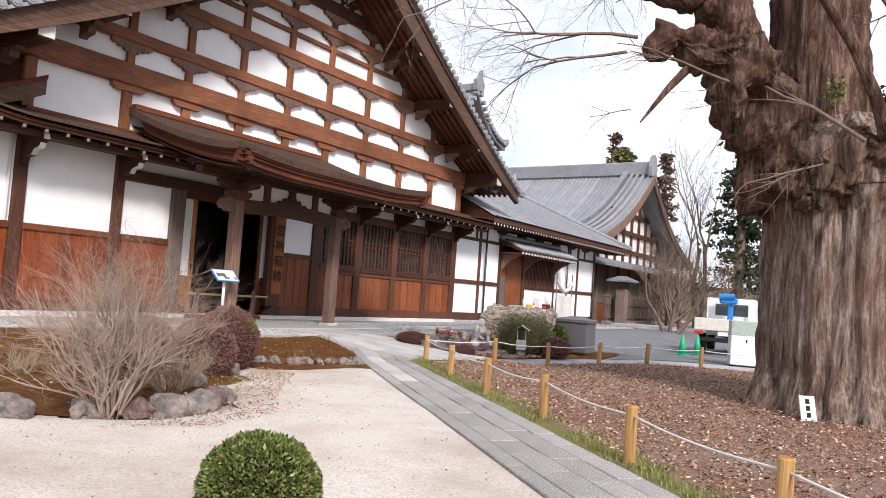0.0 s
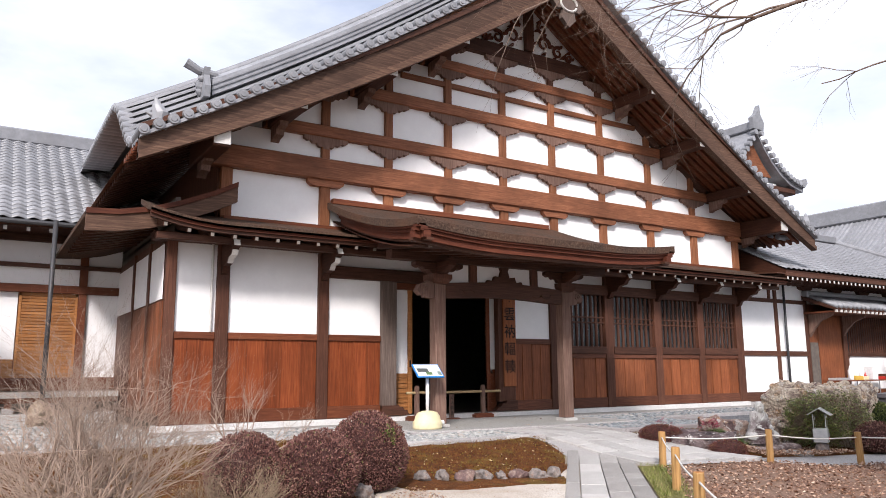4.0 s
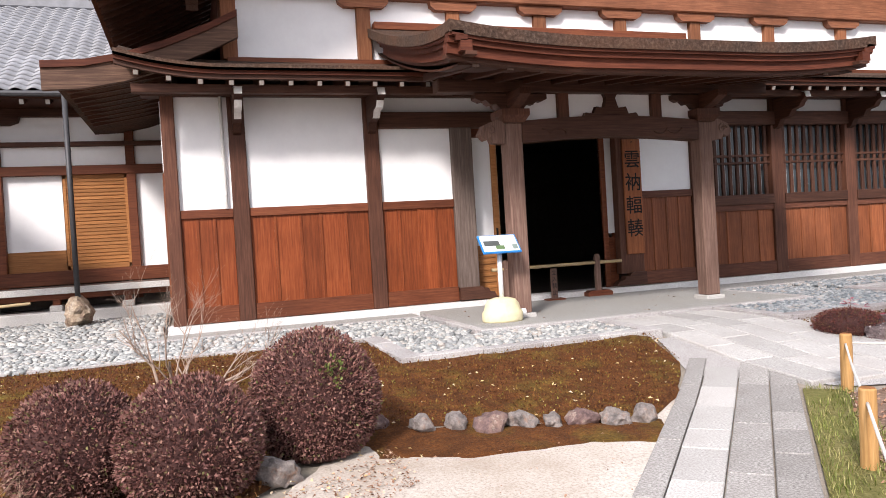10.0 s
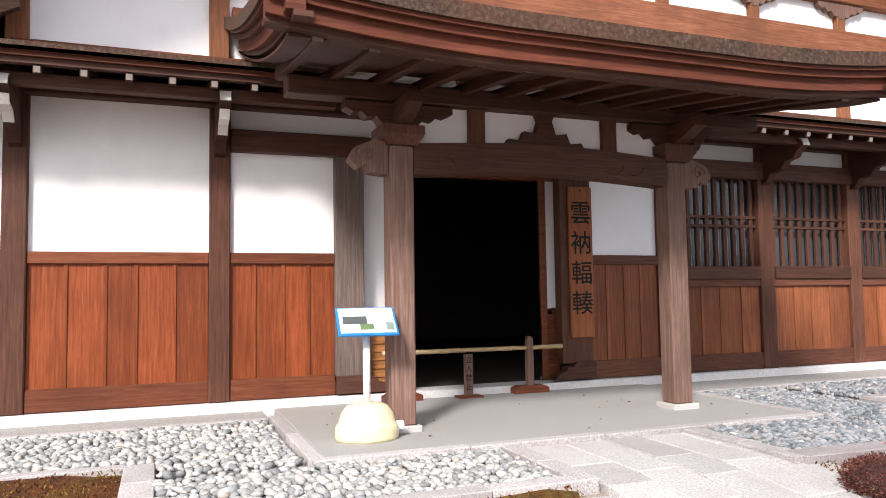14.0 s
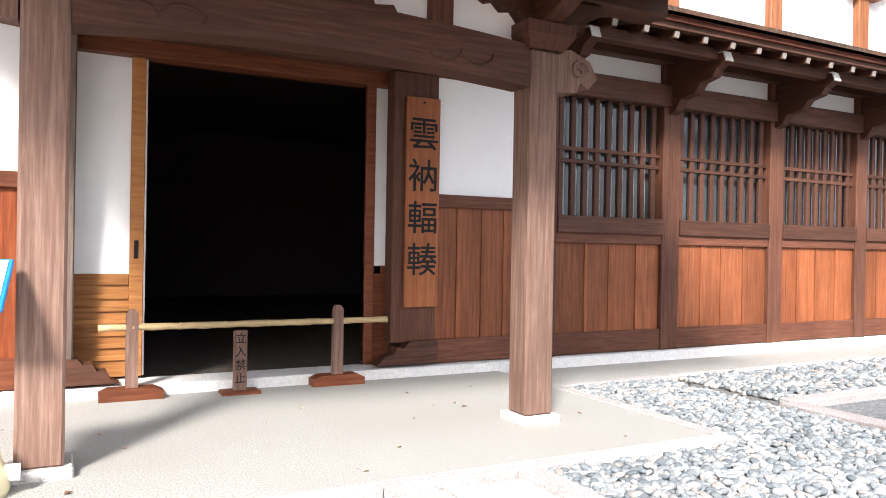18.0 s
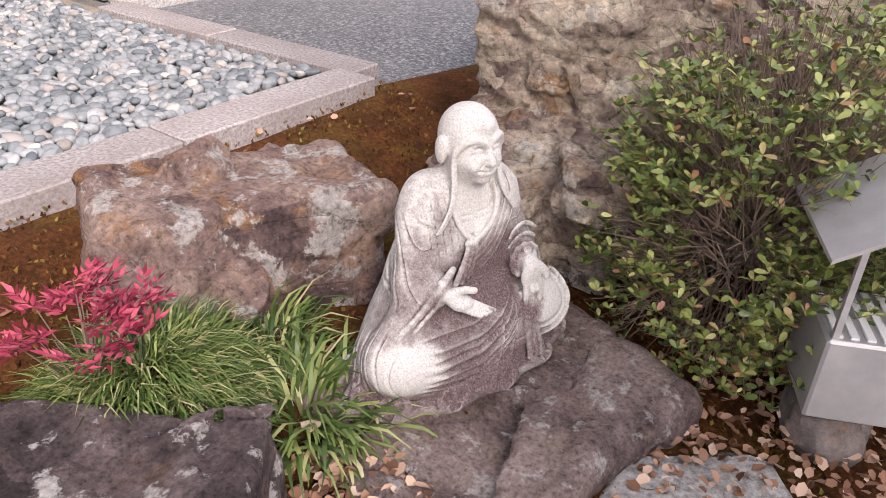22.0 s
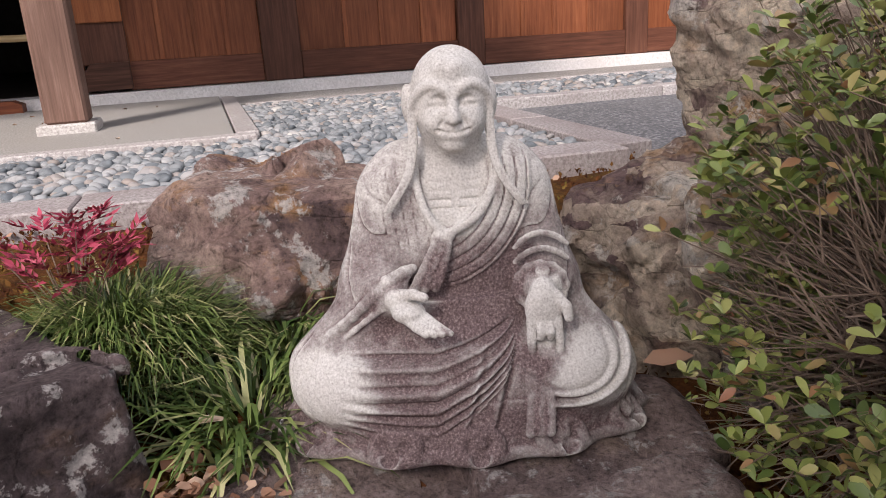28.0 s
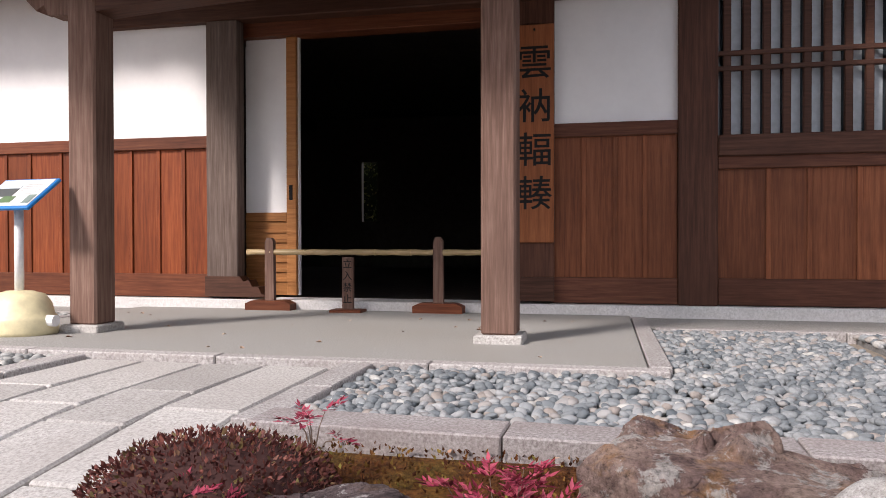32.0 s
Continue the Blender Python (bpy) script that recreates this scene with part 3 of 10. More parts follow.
kerb_run(-11.85, 15.15, -11.72, 18.65, 0.27, 0.12, 1.15, "kerb_garden", "rough purple grey granite kerb beside the rock garden", KERB_OLD)
kerb_run(-11.75, 18.75, -14.1, 18.75, 0.24, 0.12, 1.0, "kerb_cross", "rough grey granite kerb between pebbles and asphalt", KERB_OLD)
kerb_run(-14.2, 18.85, -14.2, 42.0, 0.2, 0.115, 1.6, "kerb_road", "rough grey granite kerb between pebbles and asphalt")


def pavers():
    """Long granite flags from the platform to the bend, then the slanting path of older stones."""
    way = thing("stone_pavement", "pale granite flags leading to the entrance porch", "pavement", kind="structure")
    y = 13.12
    row = 0
    while y < 15.0:
        w = 0.46
        x = -13.28 + (0.35 if row % 2 else 0.0)
        first = -13.28
        while x < -9.5 + 0.16 * row:
            L = random.choice((0.62, 0.75, 0.9, 1.0))
            x1 = min(x + L, -9.4 + 0.16 * row)
            if x1 - first > 0.15:
                s = B(first + 0.01, x1 - 0.01, y + 0.01, y + w - 0.01, -0.15, 0.0, 0.012)
                lift = 0.052 + random.uniform(0, 0.005)
                s.v = [(vx, vy, vz + lift + 0.03 - 0.27 * smooth01((vx + 12.4) / 3.0)) for vx, vy, vz in s.v]
                share("flag", s.mesh("flag", PAVER), way, Matrix.Identity(4))
            first = x = x1
        y += w
        row += 1
    path = thing("stone_path", "old grey stone path set slantwise between sand and grass", "path", kind="structure")
    rows = [-0.03, 0.17, 0.52, 0.82, 1.09]
    for r in range(4):
        s = -7.5 + 0.3 * (r % 2)
        while s < 11:
            L = random.uniform(0.5, 0.95) if r else random.uniform(0.8, 1.4)
            a, b = rows[r] + 0.006, rows[r + 1] - 0.006
            c = P0 + D * (s + L / 2) + N * ((a + b) / 2)
            me = Shape().box(-L / 2 + 0.006, L / 2 - 0.006, -(b - a) / 2, (b - a) / 2, -0.12, 0, 0.008).mesh("flag", PAVER if (r == 1 and s < -3.5) else OLD_PAVER)
            e0, e1 = P0 + D * s, P0 + D * (s + L)
            tilt = (ground_z(e1.x, e1.y) - ground_z(e0.x, e0.y)) / L
            share("flag", me, path, Matrix.Translation((c.x, c.y, ground_z(c.x, c.y) + 0.035 + random.uniform(-0.004, 0.004))) @ Matrix.Rotation(math.atan2(D.y, D.x), 4, "Z") @ Matrix.Rotation(-math.atan(tilt), 4, "Y"))
            s += L


pavers()


# ---- roof tiles ----
def pan_tile(w, L, rise):
    """One curved pantile, lying from its lower edge (y = 0) up the slope."""
    n, pts = 9, []
    for k in range(n):
        u = k / (n - 1)
        h = rise * (0.5 - 0.5 * math.cos(2 * math.pi * (u ** 0.8)))
        pts.append((u * w * 1.06 - w / 2, h))
    v, f = [], []
    for y, lift in ((0, 0.028), (L * 1.08, 0.0)):
        v += [(x, y, z + lift) for x, z in pts]
    v += [(x, 0, z + 0.028 - 0.022) for x, z in pts]
    for k in range(n - 1):
        f += [(k, k + 1, n + k + 1, n + k), (2 * n + k, 2 * n + k + 1, k + 1, k)]
    return v, f


def tile_field(name, place, nu, nv, w, L, parent, near, rise=0.055):
    """A field of pantiles: place(i, j) gives each one's pose. The nearest are pieces, the rest one mesh."""
    v, f = pan_tile(w, L, rise)
    one = Shape().add(v, f).mesh("roof_tile", TILE, True)
    spots = [place(i, j) for j in range(nv) for i in range(nu)]
    spots = [m for m in spots if m is not None]
    spots.sort(key=lambda m: (m.translation - Vector(near)).length)
    for m in spots[:120]:
        share("roof_tile", one, parent, m)
    if spots[120:]:
        part("tile_field", pieces_mesh("tile_field", v, f, spots[120:], TILE), TILE, parent, kind="stuff")


# ---- the hall with its great gable ----
CY = 17.0                                                    # line of the ridge
hall = thing("temple_hall", "large timber temple hall with white plaster and a great gable", "temple building")


def verge(d):
    """Height of the lower edge of the bargeboard, d metres from the ridge."""
    return 12.0 - 0.72 * d + 0.0113 * d * d


def roof_top(d):
    return verge(d) + 1.35 - 0.075 * d


FRONT = -15.05                                               # the bargeboards' plane


def swell(x):
    """The slope rises a little behind the verge."""
    return 1.7 * smooth01((FRONT - 0.6 - x) / 3.4)


BACK = -36.0
ds = [11.1 * k / 22 for k in range(23)]
for side, sgn in (("south", -1), ("north", 1)):
    # body of the roof and its boarded underside
    s = Shape()
    s.loft([[(FRONT - 0.1, CY + sgn * d, verge(d) + 0.42), (FRONT - 0.1, CY + sgn * d, roof_top(d) - 0.1), (BACK, CY + sgn * d, roof_top(d) - 0.1), (BACK, CY + sgn * d, verge(d) + 0.42)] for d in ds])
    roof = part("roof", s, SOFFIT_WOOD, hall, "steep tiled roof slope with boarded underside")
    # bargeboards: a deep outer board, a moulding along its lower edge, a thin batten on top
    for nm, x0, x1, lo, hi, mat in (("bargeboard", FRONT - 0.02, FRONT - 0.16, 0.0, 0.62, BARGE), ("barge_moulding", FRONT + 0.03, FRONT - 0.18, -0.02, 0.14, BARGE),
                                    ("barge_batten", FRONT + 0.04, FRONT - 0.2, 0.62, 0.74, DARK_BEAM)):
        s = Shape()
        s.loft([[(x0, CY + sgn * d, verge(d) + lo * (1.25 - 0.03 * d)), (x0, CY + sgn * d, verge(d) + hi * (1.25 - 0.03 * d)), (x1, CY + sgn * d, verge(d) + hi * (1.25 - 0.03 * d)), (x1, CY + sgn * d, verge(d) + lo * (1.25 - 0.03 * d))] for d in ds])
        part(nm, s, mat, hall)
    # rafters under the overhang, along the slope
    for k in range(6):
        xr = FRONT - 0.38 - 0.27 * k
        s = Shape()
        s.loft([[(xr - 0.05, CY + sgn * d, verge(d) + 0.30), (xr - 0.05, CY + sgn * d, verge(d) + 0.425), (xr + 0.05, CY + sgn * d, verge(d) + 0.425), (xr + 0.05, CY + sgn * d, verge(d) + 0.30)] for d in ds])
        part("rafter", s, RAIL_WOOD, hall)
    # rafters of the side eave, seen from below
    for k in range(22):
        xr = FRONT - 1.9 - 0.36 * k
        s = Shape()
        s.loft([[(xr - 0.05, CY + sgn * d, verge(d) + 0.28), (xr - 0.05, CY + sgn * d, verge(d) + 0.425), (xr + 0.05, CY + sgn * d, verge(d) + 0.425), (xr + 0.05, CY + sgn * d, verge(d) + 0.28)] for d in (8.6, 9.8, 11.0)])
        part("rafter", s, DARK_BEAM, hall)
    # verge tiles: short rolls with round ends that look forward
    roll = Shape()
    ring = [(math.cos(a), math.sin(a)) for a in [2 * math.pi * k / 14 for k in range(14)]]
    roll.loft([[(0.02, 0.085 * c, 0.085 * q) for c, q in ring], [(0.02, 0.105 * c, 0.105 * q) for c, q in ring], [(-0.03, 0.11 * c, 0.11 * q) for c, q in ring], [(-0.75, 0.1 * c, 0.1 * q) for c, q in ring]])
    roll.tube([(0.02, 0, 0), (0.035, 0, 0)], [0.07, 0.06], 12)
    roll_me = roll.mesh("verge_tile", TILE, False)
    d, arc = 11.05, 0.0
    while d > 0.3:
        share("verge_tile", roll_me, roof, Matrix.Translation((FRONT + 0.12, CY + sgn * d, roof_top(d) + 0.0)))
        slope = abs(-0.795 + 0.0226 * d)
        d -= 0.31 / math.sqrt(1 + slope * slope)
    s = Shape()
    s.loft([[(FRONT + 0.1, CY + sgn * d, roof_top(d) - 0.13), (FRONT + 0.1, CY + sgn * d, roof_top(d) - 0.05), (FRONT - 0.8, CY + sgn * d, roof_top(d) - 0.05), (FRONT - 0.8, CY + sgn * d, roof_top(d) - 0.13)] for d in ds])
    part("verge_edge", s, TILE, roof)
    # long rolls down the slope, with the pans between
    for k in range(34):
        xr = FRONT - 0.95 - 0.3 * k
        s = Shape()
        s.loft([[(xr + 0.085 * math.cos(a), CY + sgn * d, roof_top(d) - 0.02 + swell(xr) + 0.1 * math.sin(a)) for a in [math.pi * q / 6 for q in range(7)]] for d in ds], True)
        part("tile_roll", s, TILE, roof, smooth=False)
    s = Shape().sheet(lambda x, d: (x, CY + sgn * d, roof_top(d) - 0.035 + swell(x)), [FRONT - 0.6 - 0.3 * k for k in range(12)] + [BACK], ds)
    part("pan_tiles", s, TILE, roof)
    # descending ridge with its ogre-faced end tile
    xr = FRONT - 2.1
    lf = swell(xr)
    s = Shape()
    s.loft([[(xr - 0.2, CY + sgn * d, roof_top(d) + lf), (xr - 0.2, CY + sgn * d, roof_top(d) + lf + 0.38), (xr, CY + sgn * d, roof_top(d) + lf + 0.5), (xr + 0.2, CY + sgn * d, roof_top(d) + lf + 0.38), (xr + 0.2, CY + sgn * d, roof_top(d) + lf)] for d in [9.3 * k / 14 for k in range(15)]])
    part("descending_ridge", s, TILE, roof)
    for lift in (0.12, 0.24):
        s = Shape()
        s.loft([[(xr - 0.23, CY + sgn * d, roof_top(d) + lf + lift), (xr - 0.23, CY + sgn * d, roof_top(d) + lf + lift + 0.04), (xr + 0.23, CY + sgn * d, roof_top(d) + lf + lift + 0.04), (xr + 0.23, CY + sgn * d, roof_top(d) + lf + lift)] for d in [9.32 * k / 14 for k in range(15)]])
        part("ridge_course", s, TILE, roof)
    e, ez = CY + sgn * 9.45, roof_top(9.4) + lf
    s = Shape()
    s.prism([(xr - 0.36, ez - 0.05), (xr - 0.4, ez + 0.2), (xr - 0.26, ez + 0.5), (xr - 0.3, ez + 0.68), (xr - 0.12, ez + 0.6), (xr, ez + 0.74), (xr + 0.12, ez + 0.6), (xr + 0.3, ez + 0.68), (xr + 0.26, ez + 0.5), (xr + 0.4, ez + 0.2), (xr + 0.36, ez - 0.05)], "y", e - 0.07, e + 0.07)
    for a, b, r in ((0.0, 0.3, 0.2), (-0.16, 0.42, 0.09), (0.16, 0.42, 0.09), (0.0, 0.16, 0.13)):
        s.tube([(xr + a, e + sgn * 0.02, ez + b), (xr + a, e + sgn * 0.1, ez + b), (xr + a, e + sgn * 0.17, ez + b)], [r, r * 0.85, r * 0.3], 10)
    s.tube([(xr, e - sgn * 0.3, ez + 0.62), (xr, e + sgn * 0.12, ez + 0.66), (xr, e + sgn * 0.42, ez + 0.8)], [0.1, 0.1, 0.12], 10)
    part("ogre_tile", s, TILE, roof, "grey ogre-faced ridge-end tile")
    # small figure tile on the corner
    ez = roof_top(10.9)
    s = Shape()
    s.tube([(FRONT - 0.1, CY + sgn * 10.75, ez), (FRONT - 0.1, CY + sgn * 10.75, ez + 0.18), (FRONT - 0.1, CY + sgn * 10.72, ez + 0.34), (FRONT - 0.1, CY + sgn * 10.8, ez + 0.5), (FRONT - 0.1, CY + sgn * 10.83, ez + 0.66)], [0.17, 0.15, 0.17, 0.1, 0.02], 9)
    s.tube([(FRONT - 0.1, CY + sgn * 10.7, ez + 0.22), (FRONT - 0.1, CY + sgn * 11.0, ez + 0.34)], [0.09, 0.03], 7)
    part("corner_tile_figure", s, TILE, roof, "small curled lion tile on the roof corner")
    # eave tiles along the side
    for k in range(30):
        share("eave_tile_end", roll_me, roof, Matrix.Translation((FRONT - 0.95 - 0.3 * k, CY + sgn * 11.12, roof_top(11.1) - 0.02 + swell(FRONT - 0.95 - 0.3 * k))) @ Matrix.Rotation(sgn * math.pi / 2, 4, "Z"))
part("ridge", B(BACK, FRONT - 0.3, CY - 0.3, CY + 0.3, roof_top(0) - 0.1, roof_top(0) + 0.9, 0.06), TILE, hall, "tall stacked tile ridge")

# timber grid of the gable
UP_S, UP_N = 8.03, 26.2                                      # ends of the upper wall
POSTS = [10.49, 12.25, 14.09, 15.95, 17.79, 19.78, 21.88, 23.97]
ROWS_Z = [(4.79, 5.95), (6.48, 7.04), (7.34, 8.28), (8.6, 9.6), (9.88, 10.36)]


def reach(z):
    """How far from the ridge the gable wall reaches at this height."""
    lo, hi = 0.0, 11.0
    for _ in range(40):
        m = (lo + hi) / 2
        lo, hi = (m, hi) if verge(m) + 0.42 > z else (lo, m)
    return lo


def gable_panel(y0, y1, z0, z1):
    """Plaster between two posts, cut off under the roof."""
    n = 8
    top = []
    for k in range(n + 1):
        y = y0 + (y1 - y0) * k / n
        top.append((y, min(z1, verge(abs(y - CY)) + 0.42)))
    keep = [(y, z) for y, z in top if z > z0 + 0.02]
    if len(keep) > 1:
        part("plaster_panel", Shape().prism([(keep[0][0], z0)] + keep + [(keep[-1][0], z0)], "x", FX - 0.2, FX - 0.06), PLASTER, hall)


def bracket(y, z, w, h, x0, x1, mat, parent, name="bracket", tips=None):
    """A cloud-scrolled bracket, widening upwards to the beam it bears."""
    o = [(y - w / 2, z), (y - w / 2, z - h * 0.28), (y - w * 0.42, z - h * 0.45), (y - w * 0.36, z - h * 0.38), (y - w * 0.3, z - h * 0.62), (y - w * 0.22, z - h * 0.56), (y - w * 0.16, z - h * 0.86), (y - 0.08, z - h * 0.84), (y - 0.07, z - h)]
    o += [(2 * y - a, b) for a, b in reversed(o)]
    p = part(name, Shape().prism(o, "x", x0, x1), mat, parent)
    if tips:
        for sg in (-1, 1):
            part("painted_tip", Shape().box(x1 - 0.02, x1 + 0.012, y + sg * w * 0.5 - 0.02, y + sg * w * 0.5 + 0.02, z - h * 0.3, z), tips, p)


for r, (z0, z1) in enumerate(ROWS_Z):
    half = reach((z0 + z1) / 2 - 0.3)
    ys = [y for y in POSTS if abs(y - CY) < half - 0.1]
    if r in (0,):
        ys = [UP_S + 0.06] + POSTS + [UP_N - 0.06]
        ends = []
    else:
        ends = [CY - reach(z0) + 0.05, CY + reach(z0) - 0.05]
    cut = sorted([e for e in ends] + ys)
    if r in (1,):
        cut = sorted([max(UP_S, cut[0]), min(UP_N + 0.6, cut[-1])] + ys)
    for a, b in zip(cut, cut[1:]):
        gable_panel(a, b, z0, z1)
    for y in ys:
        w = 0.105 if r else 0.13
        part("post", B(FX - 0.1, FX + 0.05, y - w, y + w, z0, z1, 0.012), ORANGE_POST if r < 2 else DARK_POST if r > 3 else ORANGE_POST, hall)
        if r == 0 and y not in (UP_S + 0.06,):
            o = [(y - 0.48, z1), (y - 0.46, z1 - 0.1), (y - 0.36, z1 - 0.17), (y + 0.36, z1 - 0.17), (y + 0.46, z1 - 0.1), (y + 0.48, z1)]
            part("boat_bracket", Shape().prism(o, "x", FX - 0.05, FX + 0.1), ORANGE_BEAM, hall)
        elif r > 0:
            bracket(y, z1, 1.15, 0.3, FX - 0.05, FX + 0.06, GREY_POST, hall)
    # the beam over this row
    bz0, bz1 = (z1, ROWS_Z[r + 1][0]) if r + 1 < len(ROWS_Z) else (z1, z1 + 0.42)
    half = reach(bz1) - 0.02
    a, b = (CY - min(half, CY - UP_S + 0.35), CY + min(half, UP_N - CY + 0.35))
    part("gable_beam", B(FX - 0.14, FX + (0.16 if r == 0 else 0.1), a, b, bz0, bz1, 0.025), ORANGE_BEAM if r < 4 else DARK_BEAM, hall)
    # purlins through the wall, carried out under the roof, with white ends
    if r in (0, 1, 2, 3):
        for sg in (-1, 1):
            y = CY + sg * (half - 0.22)
            zt = verge(half - 0.22) + 0.3
            pl = part("purlin", B(FX - 0.3, FRONT - 0.1, y - 0.19, y + 0.19, bz0 - 0.05 if r == 0 else bz0, min(zt, bz1 + 0.1), 0.02), DARK_X, hall, "purlin carried out under the eaves")
            part("painted_tip", B(FRONT - 0.1, FRONT - 0.075, y - 0.17, y + 0.17, bz0 + 0.0, min(zt, bz1 + 0.1) - 0.03), WHITE_PAINT, pl)
            # tail beam that swings down to the next post
            pts = []
            for k in range(9):
                u = k / 8
                pts.append((FX - 0.02, y - sg * 0.1 - sg * 1.35 * u, bz1 + 0.12 + 0.75 * smooth01(u)))
            if r in (1, 2):
                part("rainbow_strut", Shape().tube(pts, [0.16] * 9, 8), DARK_BEAM, hall, smooth=True)
            br = Shape().prism([(FX + 0.1, bz0 + 0.02), (FX + 0.75, bz0 + 0.02), (FX + 0.7, bz0 - 0.1), (FX + 0.5, bz0 - 0.14), (FX + 0.45, bz0 - 0.26), (FX + 0.2, bz0 - 0.3), (FX + 0.1, bz0 - 0.36)], "y", y - 0.1, y + 0.1)
            part("bracket", br, GREY_POST, hall)
part("thin_rail", B(FX - 0.12, FX + 0.03, CY - reach(9.3) + 0.3, CY + reach(9.3) - 0.3, 9.1, 9.24, 0.01), ORANGE_BEAM, hall)
# carved panel at the top of the gable
z0 = 10.84
part("plaster_panel", Shape().prism([(CY - reach(z0), z0), (CY - reach(11.4), 11.4), (CY, 12.4), (CY + reach(11.4), 11.4), (CY + reach(z0), z0)], "x", FX - 0.2, FX - 0.06), PLASTER, hall)
carving = part("gable_carving", B(FX - 0.05, FX + 0.1, CY - 0.16, CY + 0.16, z0, 12.3, 0.02), DARK_POST, hall, "carved scrolling vine under the gable peak")
for sg in (-1, 1):
    for q, (yy, zz, rr) in enumerate(((0.6, 11.2, 0.24), (1.15, 11.05, 0.2), (0.55, 11.7, 0.18), (1.6, 10.98, 0.13))):
        pts = [(FX + 0.0, CY + sg * (yy + rr * (1 - u * 0.75) * math.cos(7.5 * u + q)), zz + rr * (1 - u * 0.75) * math.sin(7.5 * u + q)) for u in [k / 18 for k in range(19)]]
        part("scroll", Shape().tube(pts, [0.06 - 0.035 * k / 18 for k in range(19)], 6), BARK_EDGE, carving, smooth=True)
        for k in range(4):
            a = 1.6 * k + q
            c = (CY + sg * (yy + 1.25 * rr * math.cos(a)), zz + 1.25 * rr * math.sin(a))
            if c[1] < verge(abs(c[0] - CY)) + 0.3:
                part("leaf", Shape().tube([(FX - 0.03, c[0] - 0.12, c[1] - 0.05), (FX + 0.02, c[0], c[1]), (FX - 0.03, c[0] + 0.1, c[1] + 0.08)], [0.01, 0.06, 0.01], 5), BARK_EDGE, carving)
pend = part("gable_pendant", Shape().prism([(CY - 0.5, 11.9), (CY - 0.62, 11.6), (CY - 0.4, 11.35), (CY - 0.2, 11.4), (CY - 0.25, 11.1), (CY, 10.85), (CY + 0.25, 11.1), (CY + 0.2, 11.4), (CY + 0.4, 11.35), (CY + 0.62, 11.6), (CY + 0.5, 11.9)], "x", FRONT - 0.12, FRONT + 0.02), BOARD_GREY, hall, "pale carved pendant hung from the bargeboards")
part("pendant_scroll", Shape().tube([(FRONT + 0.03, CY + 0.3 * math.cos(a), 11.55 + 0.22 * math.sin(a)) for a in [0.35 * k for k in range(18)]], 0.035, 6), WHITE_PAINT, pend)

# ---- lower wall of the hall ----
WS, WN = 6.88, 26.2
BASE = 0.26
part("wall_plinth", B(FX - 0.3, FX + 0.16, WS - 0.1, WN, -0.1, BASE - 0.03, 0.01), SILL_STONE, hall, "pale stone sill under the wall")
LOW_POSTS = [(6.88, 7.1), (7.97, 8.25), (10.37, 10.64)]
for a, b in LOW_POSTS:
    part("post", B(FX - 0.2, FX + 0.06, a, b, BASE - 0.03, 4.3, 0.015), DARK_POST, hall)


def boards(y0, y1, z0, z1, n, mat, parent, x=FX):
    """Upright boards of uneven width between rails, each a piece, with thin cover strips over the joints."""
    cuts = [y0] + [y0 + (y1 - y0) * (k + random.uniform(-0.14, 0.14)) / n for k in range(1, n)] + [y1]
    for k in range(n):
        s = B(x - 0.06, x - 0.015 + random.uniform(-0.004, 0.004), cuts[k] + 0.003, cuts[k + 1] - 0.003, z0, z1, 0.004)
        part("board", s, mat, parent)
        if k:
            part("cover_strip", B(x - 0.02, x + 0.004, cuts[k] - 0.024, cuts[k] + 0.024, z0, z1, 0.003), mat, parent)


def wainscot(y0, y1, n, mat, top=2.2):
    panel = part("wainscot", B(FX - 0.12, FX - 0.07, y0, y1, BASE, top), mat, hall, "boarded lower wall")
    boards(y0, y1, BASE + 0.24, top - 0.14, n, mat, panel)
    part("top_rail", B(FX - 0.1, FX + 0.03, y0, y1, top - 0.15, top, 0.008), RAIL_WOOD if mat is RED_WOOD else BROWN_RAIL, panel)
    part("bottom_rail", B(FX - 0.1, FX + 0.03, y0, y1, BASE - 0.02, BASE + 0.26, 0.008), RAIL_WOOD if mat is RED_WOOD else BROWN_RAIL, panel)
    return panel


def plaster(y0, y1, z0, z1):
    part("plaster_panel", B(FX - 0.16, FX - 0.03, y0, y1, z0, z1), PLASTER, hall)


wainscot(7.1, 7.97, 3, RED_WOOD)
wainscot(8.25, 10.37, 5, RED_WOOD)
wainscot(10.64, 12.05, 4, RED_WOOD)
plaster(7.1, 7.97, 2.2, 4.2)
part("downpipe", Shape().tube([(FX + 0.03, 7.86, 2.2), (FX + 0.03, 7.86, 4.2)], 0.03, 8), WHITE_PAINT, hall)
plaster(8.25, 10.37, 2.2, 4.2)
plaster(10.64, 12.05, 2.2, 3.56)
part("head_beam", B(FX - 0.15, FX + 0.1, 10.64, WN, 3.56, 3.86, 0.015), DARK_BEAM, hall)
for a, b in zip([10.64, 12.3, 13.0, 15.5, 17.85, 19.97, 22.0, 24.05], [12.3, 13.0, 15.5, 17.5, 19.68, 21.8, 23.86, 25.9]):
    plaster(a, b, 3.86, 4.2)
part("eave_beam", B(FX - 0.2, FX + 0.12, WS - 0.3, WN, 4.14, 4.34, 0.02), DARK_BEAM, hall)
